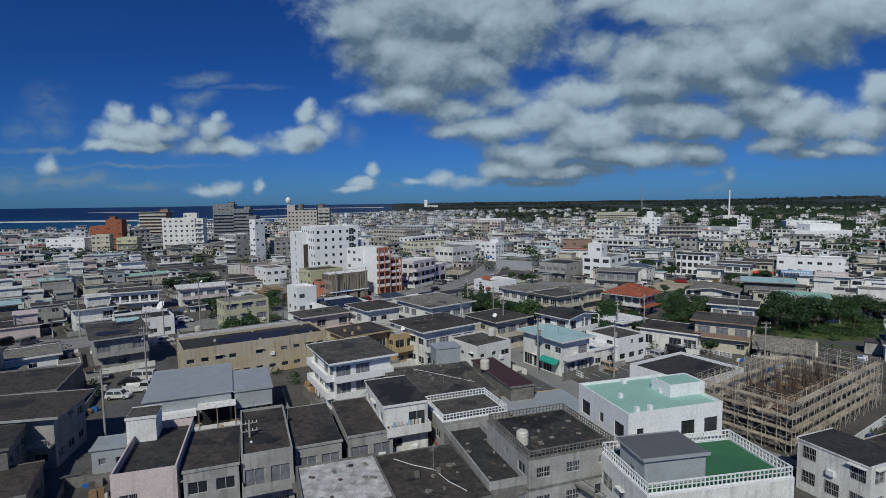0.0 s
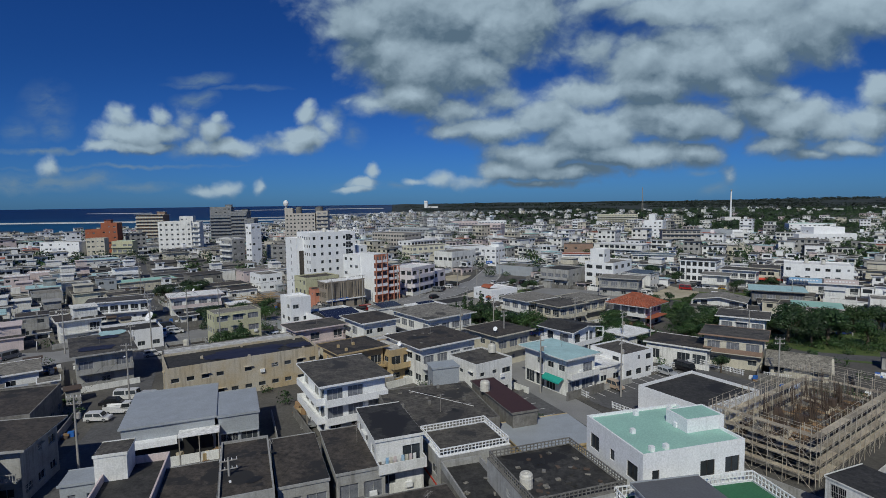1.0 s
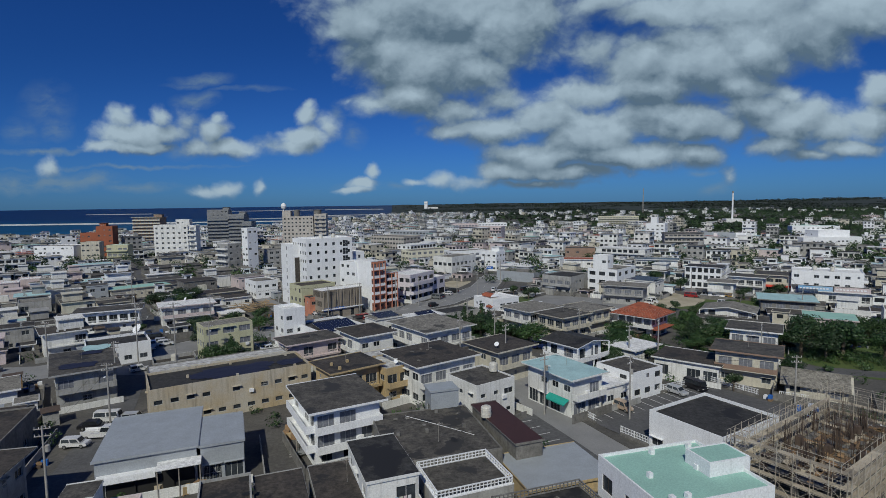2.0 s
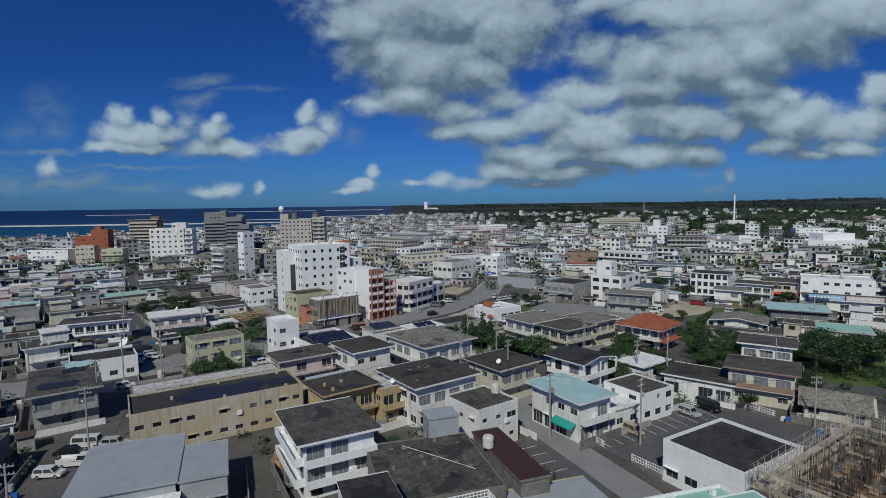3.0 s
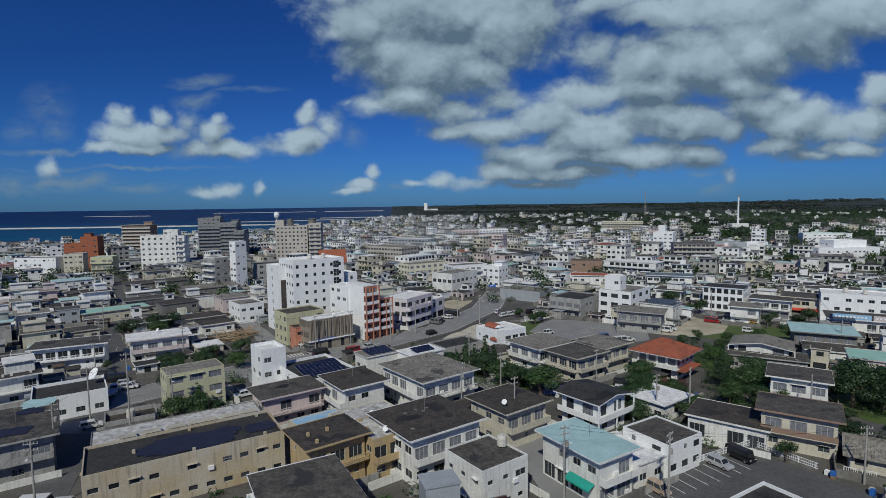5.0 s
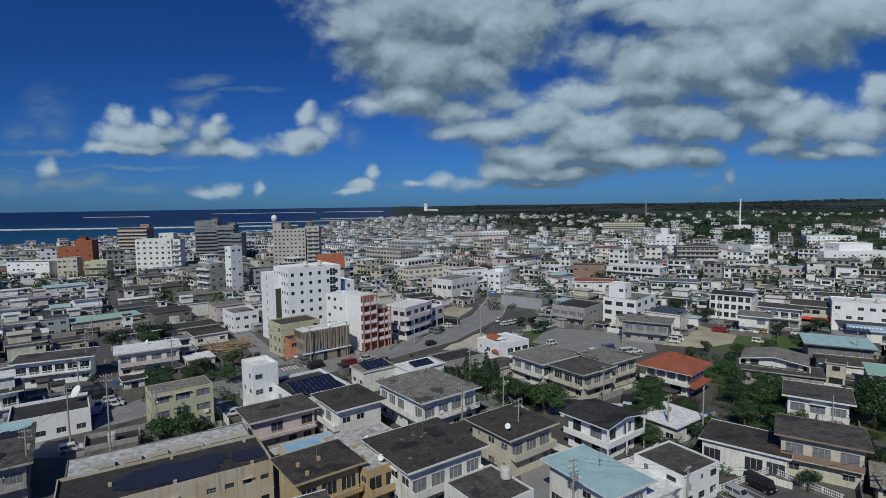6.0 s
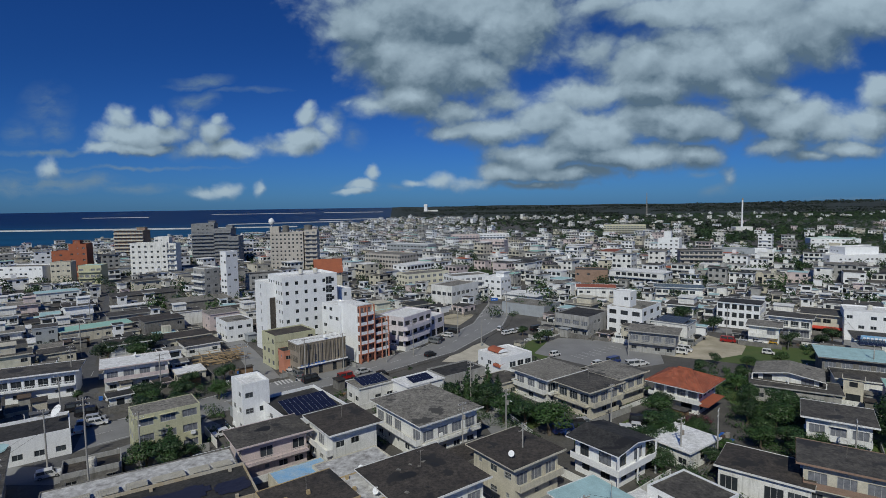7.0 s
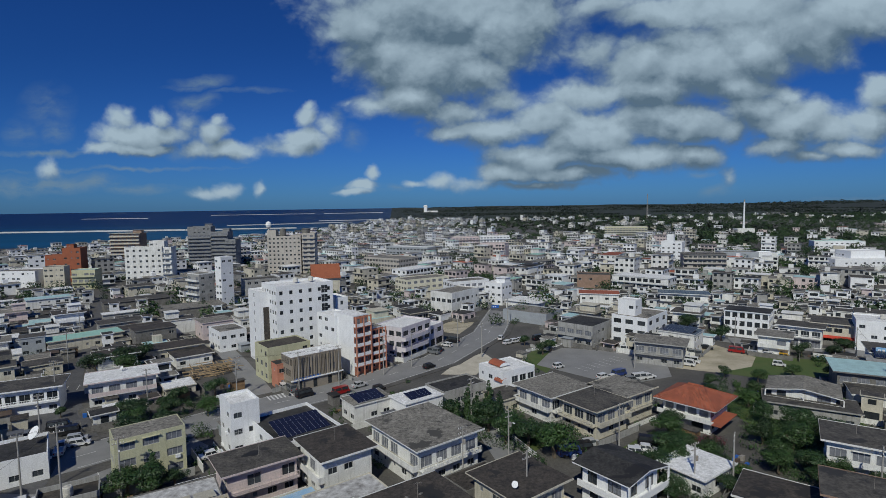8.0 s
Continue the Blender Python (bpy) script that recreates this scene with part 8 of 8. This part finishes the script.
part("sign_fascia", f, root, "white fascia above the bays")
# forklift in the yard
root = thing("forklift", pose(-24.6, 113.4, .09, 0, 0, 200), "dark forklift truck standing in the yard", "forklift")
f = Form()
f.box(-1.0, -.55, .35, .9, .55, .95, SLATE), f.box(-1.1, -.55, .95, -.4, .55, 1.25, SLATE)
part("body", f, root)
f = Form()
for px in (-.6, .6):
    for py in (-.5, .5):
        f.bar((px, py, .95), (px * .8, py * .95, 2.1), .04, DARK)
f.box(-.62, -.55, 2.08, .62, .55, 2.16, DARK)
part("overhead_guard", f, root)
f = Form()
for py in (-.35, .35):
    f.box(.95, py - .06, .1, 1.1, py + .06, 2.4, STEEL)
    f.box(1.1, py - .06, .12, 2.1, py + .06, .18, STEEL)
part("mast", f, root)
f = Form()
f.lathe([(.32, -.12), (.33, -.06), (.33, .06), (.32, .12)], DARK, 12)
wheel = f.mesh("wheel")
for px in (-.65, .6):
    for py in (-.55, .55):
        part("wheel", wheel, root, at=pose(px, py, .33, 90))
# forklift yard: pallets and crates
rng = random.Random(9)
for k in range(16):
    x, y = rng.choice(((-29, 120), (-38.5, 101.5), (-34, 102.6)))
    f = Form()
    for q in range(5):
        f.box(-.6, -.5 + q * .22, .1, .6, -.38 + q * .22, .13, WOOD)
    for q in (-.55, 0, .45):
        f.box(q, -.5, 0, q + .1, .5, .1, WOOD)
    f.box(-.5, -.4, .13, .5, .4, rng.uniform(.3, 1.2), rng.choice((WOOD, WOOD, PLANK, OCHRE)))
    single("loaded_pallet", f, "wooden pallet with stacked goods in a yard", "pallet", "yard pallets", m=pose(x + rng.uniform(-2.5, 2.5), y + rng.uniform(-1.6, 1.6), .09, 0, 0, rng.uniform(0, 90)))

# small red vaulted roofs on the white house
for dx, dy, z, w, d in ((-1.6, 1.0, 7.25, 3.4, 4.6), (-4.4, -3.4, 4.6, 2.6, 3.0)):
    m = pose(6.0, 209.0, 0, 0, 0, 38) @ pose(dx, dy, z)
    root = thing("vaulted_roof", m, "small curved roof of red clay tiles", "roof")
    f = Form()
    n = 9
    arc = [(-w / 2 * math.cos(math.pi * k / n), .9 * math.sin(math.pi * k / n)) for k in range(n + 1)]
    for (x0, z0), (x1, z1) in zip(arc, arc[1:]):
        f.face([(x0, -d / 2, z0), (x1, -d / 2, z1), (x1, d / 2, z1), (x0, d / 2, z0)], TILE)
    part("tiles", f, root)
    f = Form()
    for s_ in (-1, 1):
        f.face([(x, s_ * d / 2, z) for x, z in (arc if s_ < 0 else arc[::-1])], CLEAN)
    part("gable", f, root)


def roof_litter(x, y, w, d, rot, z, n, seed):
    """Loose stones, tiles and scraps lying on one roof."""
    rng = random.Random(seed)
    for k in range(n):
        f = Form()
        a, b = rng.uniform(.12, .35), rng.uniform(.1, .25)
        f.box(-a, -b, 0, a, b, rng.uniform(.05, .16), rng.choice((CONC, ROOFL, ROOFL, ROOFD, RUST)))
        m = pose(x, y, z, 0, 0, rot) @ pose(rng.uniform(-w * .42, w * .42), rng.uniform(-d * .42, d * .42), 0, 0, 0, rng.uniform(0, 180))
        single("loose_block", f, "loose concrete scrap lying on a flat roof", "rubble", "roof rubble", m=m)


roof_litter(8.8, 84.4, 9, 9, 23, 8.64, 26, 1)
roof_litter(-3.4, 78.6, 8, 10, 24, 6.62, 12, 2)
roof_litter(-11.4, 76.4, 7, 8, 24, 6.82, 10, 3)
roof_litter(2.0, 84.1, 4, 12, 22, 6.16, 7, 4)
roof_litter(-5.2, 109.5, 13, 14, 20, 5.76, 10, 5)
roof_litter(-8.6, 141.4, 12, 11, 40, 7.72, 6, 6)


def stain(x, y, z, r, rot, label="black tar stain on a flat roof"):
    f = Form()
    pts = [(r * (1 + .5 * noise.noise((math.cos(k * .42) * 1.3 + x, math.sin(k * .42) * 1.3, y))) * math.cos(k * math.tau / 15), r * .6 * (1 + .5 * noise.noise((math.cos(k * .42) * 1.3, y, x))) * math.sin(k * math.tau / 15), .012) for k in range(15)]
    f.face(pts, DARK)
    single("tar_stain", f, label, "stain", "roof stains", m=pose(x, y, z, 0, 0, rot))


for x, y, z, r in ((-2.6, 79.6, 6.62, .8), (-5.0, 77.6, 6.62, .6), (-.8, 77.4, 6.62, .5), (7.6, 86.6, 8.64, 1.1), (-6.4, 113.0, 5.76, 1.0), (-2, 107, 5.76, .8), (-39.4, 158.4, 6.42, 1.6), (-10.6, 140.6, 7.72, 1.4), (-7.0, 144.0, 7.72, .9), (-21.4, 84.6, 7.04, .9), (-22.4, 90.6, 7.04, .8)):
    stain(x, y, z, r, x * 31 % 180)


def pipe_run(points, z, label="thin white water pipe lying across a roof"):
    f = Form()
    for (x0, y0), (x1, y1) in zip(points, points[1:]):
        f.bar((x0, y0, z), (x1, y1, z), .035, CLEAN, 6)
    single("water_pipe", f, label, "pipe", "roof pipes")


pipe_run([(-7.4, 81.6), (-5.2, 80.4), (-3.0, 79.6), (-1.4, 77.4), (.4, 75.8)], 6.66)
pipe_run([(-9.6, 114.6), (-4.4, 111.6), (.6, 108.6)], 5.8)
pipe_run([(-48, 149.8), (-42, 154.4)], 5.35)

# open steel stairs up the side of the weathered block
root = thing("outside_stair", pose(8.8, 84.4, 0, 0, 0, 23), "weathered concrete outside stair on the block", "stairs")
for k in range(13):
    f = Form()
    f.box(0, 0, 0, .95, .30, .07, CONC)
    part("step", f, root, at=pose(3.6, -6.0 + .0, 3.0 + k * .2) @ pose(-k * .27, 0, 0, 0, 0, 90))
f = Form()
f.bar((3.4, -6.05, 3.9), (.2, -6.05, 6.4), .04, CONC)
f.bar((3.4, -6.05, 2.95), (.2, -6.05, 5.45), .07, CONC)
part("stringer", f, root)

# outside stair of the grey corner house
root = thing("outside_stair", pose(-77.0, 137.4, 0, 0, 0, 40), "white railed outside stair in front of a house", "stairs")
for k in range(16):
    f = Form()
    f.box(0, 0, 0, .30, 1.1, .08, GREYW)
    part("step", f, root, at=pose(-3.6 + k * .29, -7.2, .12 + k * .2))
f = Form()
f.bar((-3.6, -7.2, 1.0), (1.1, -7.2, 4.2), .05, WHITE)
f.bar((-3.6, -7.2, .1), (1.1, -7.2, 3.3), .09, WHITE)
for k in range(9):
    f.bar((-3.5 + k * .56, -7.2, .2 + k * .38), (-3.5 + k * .56, -7.2, 1.1 + k * .38), .03, WHITE)
part("railing", f, root)
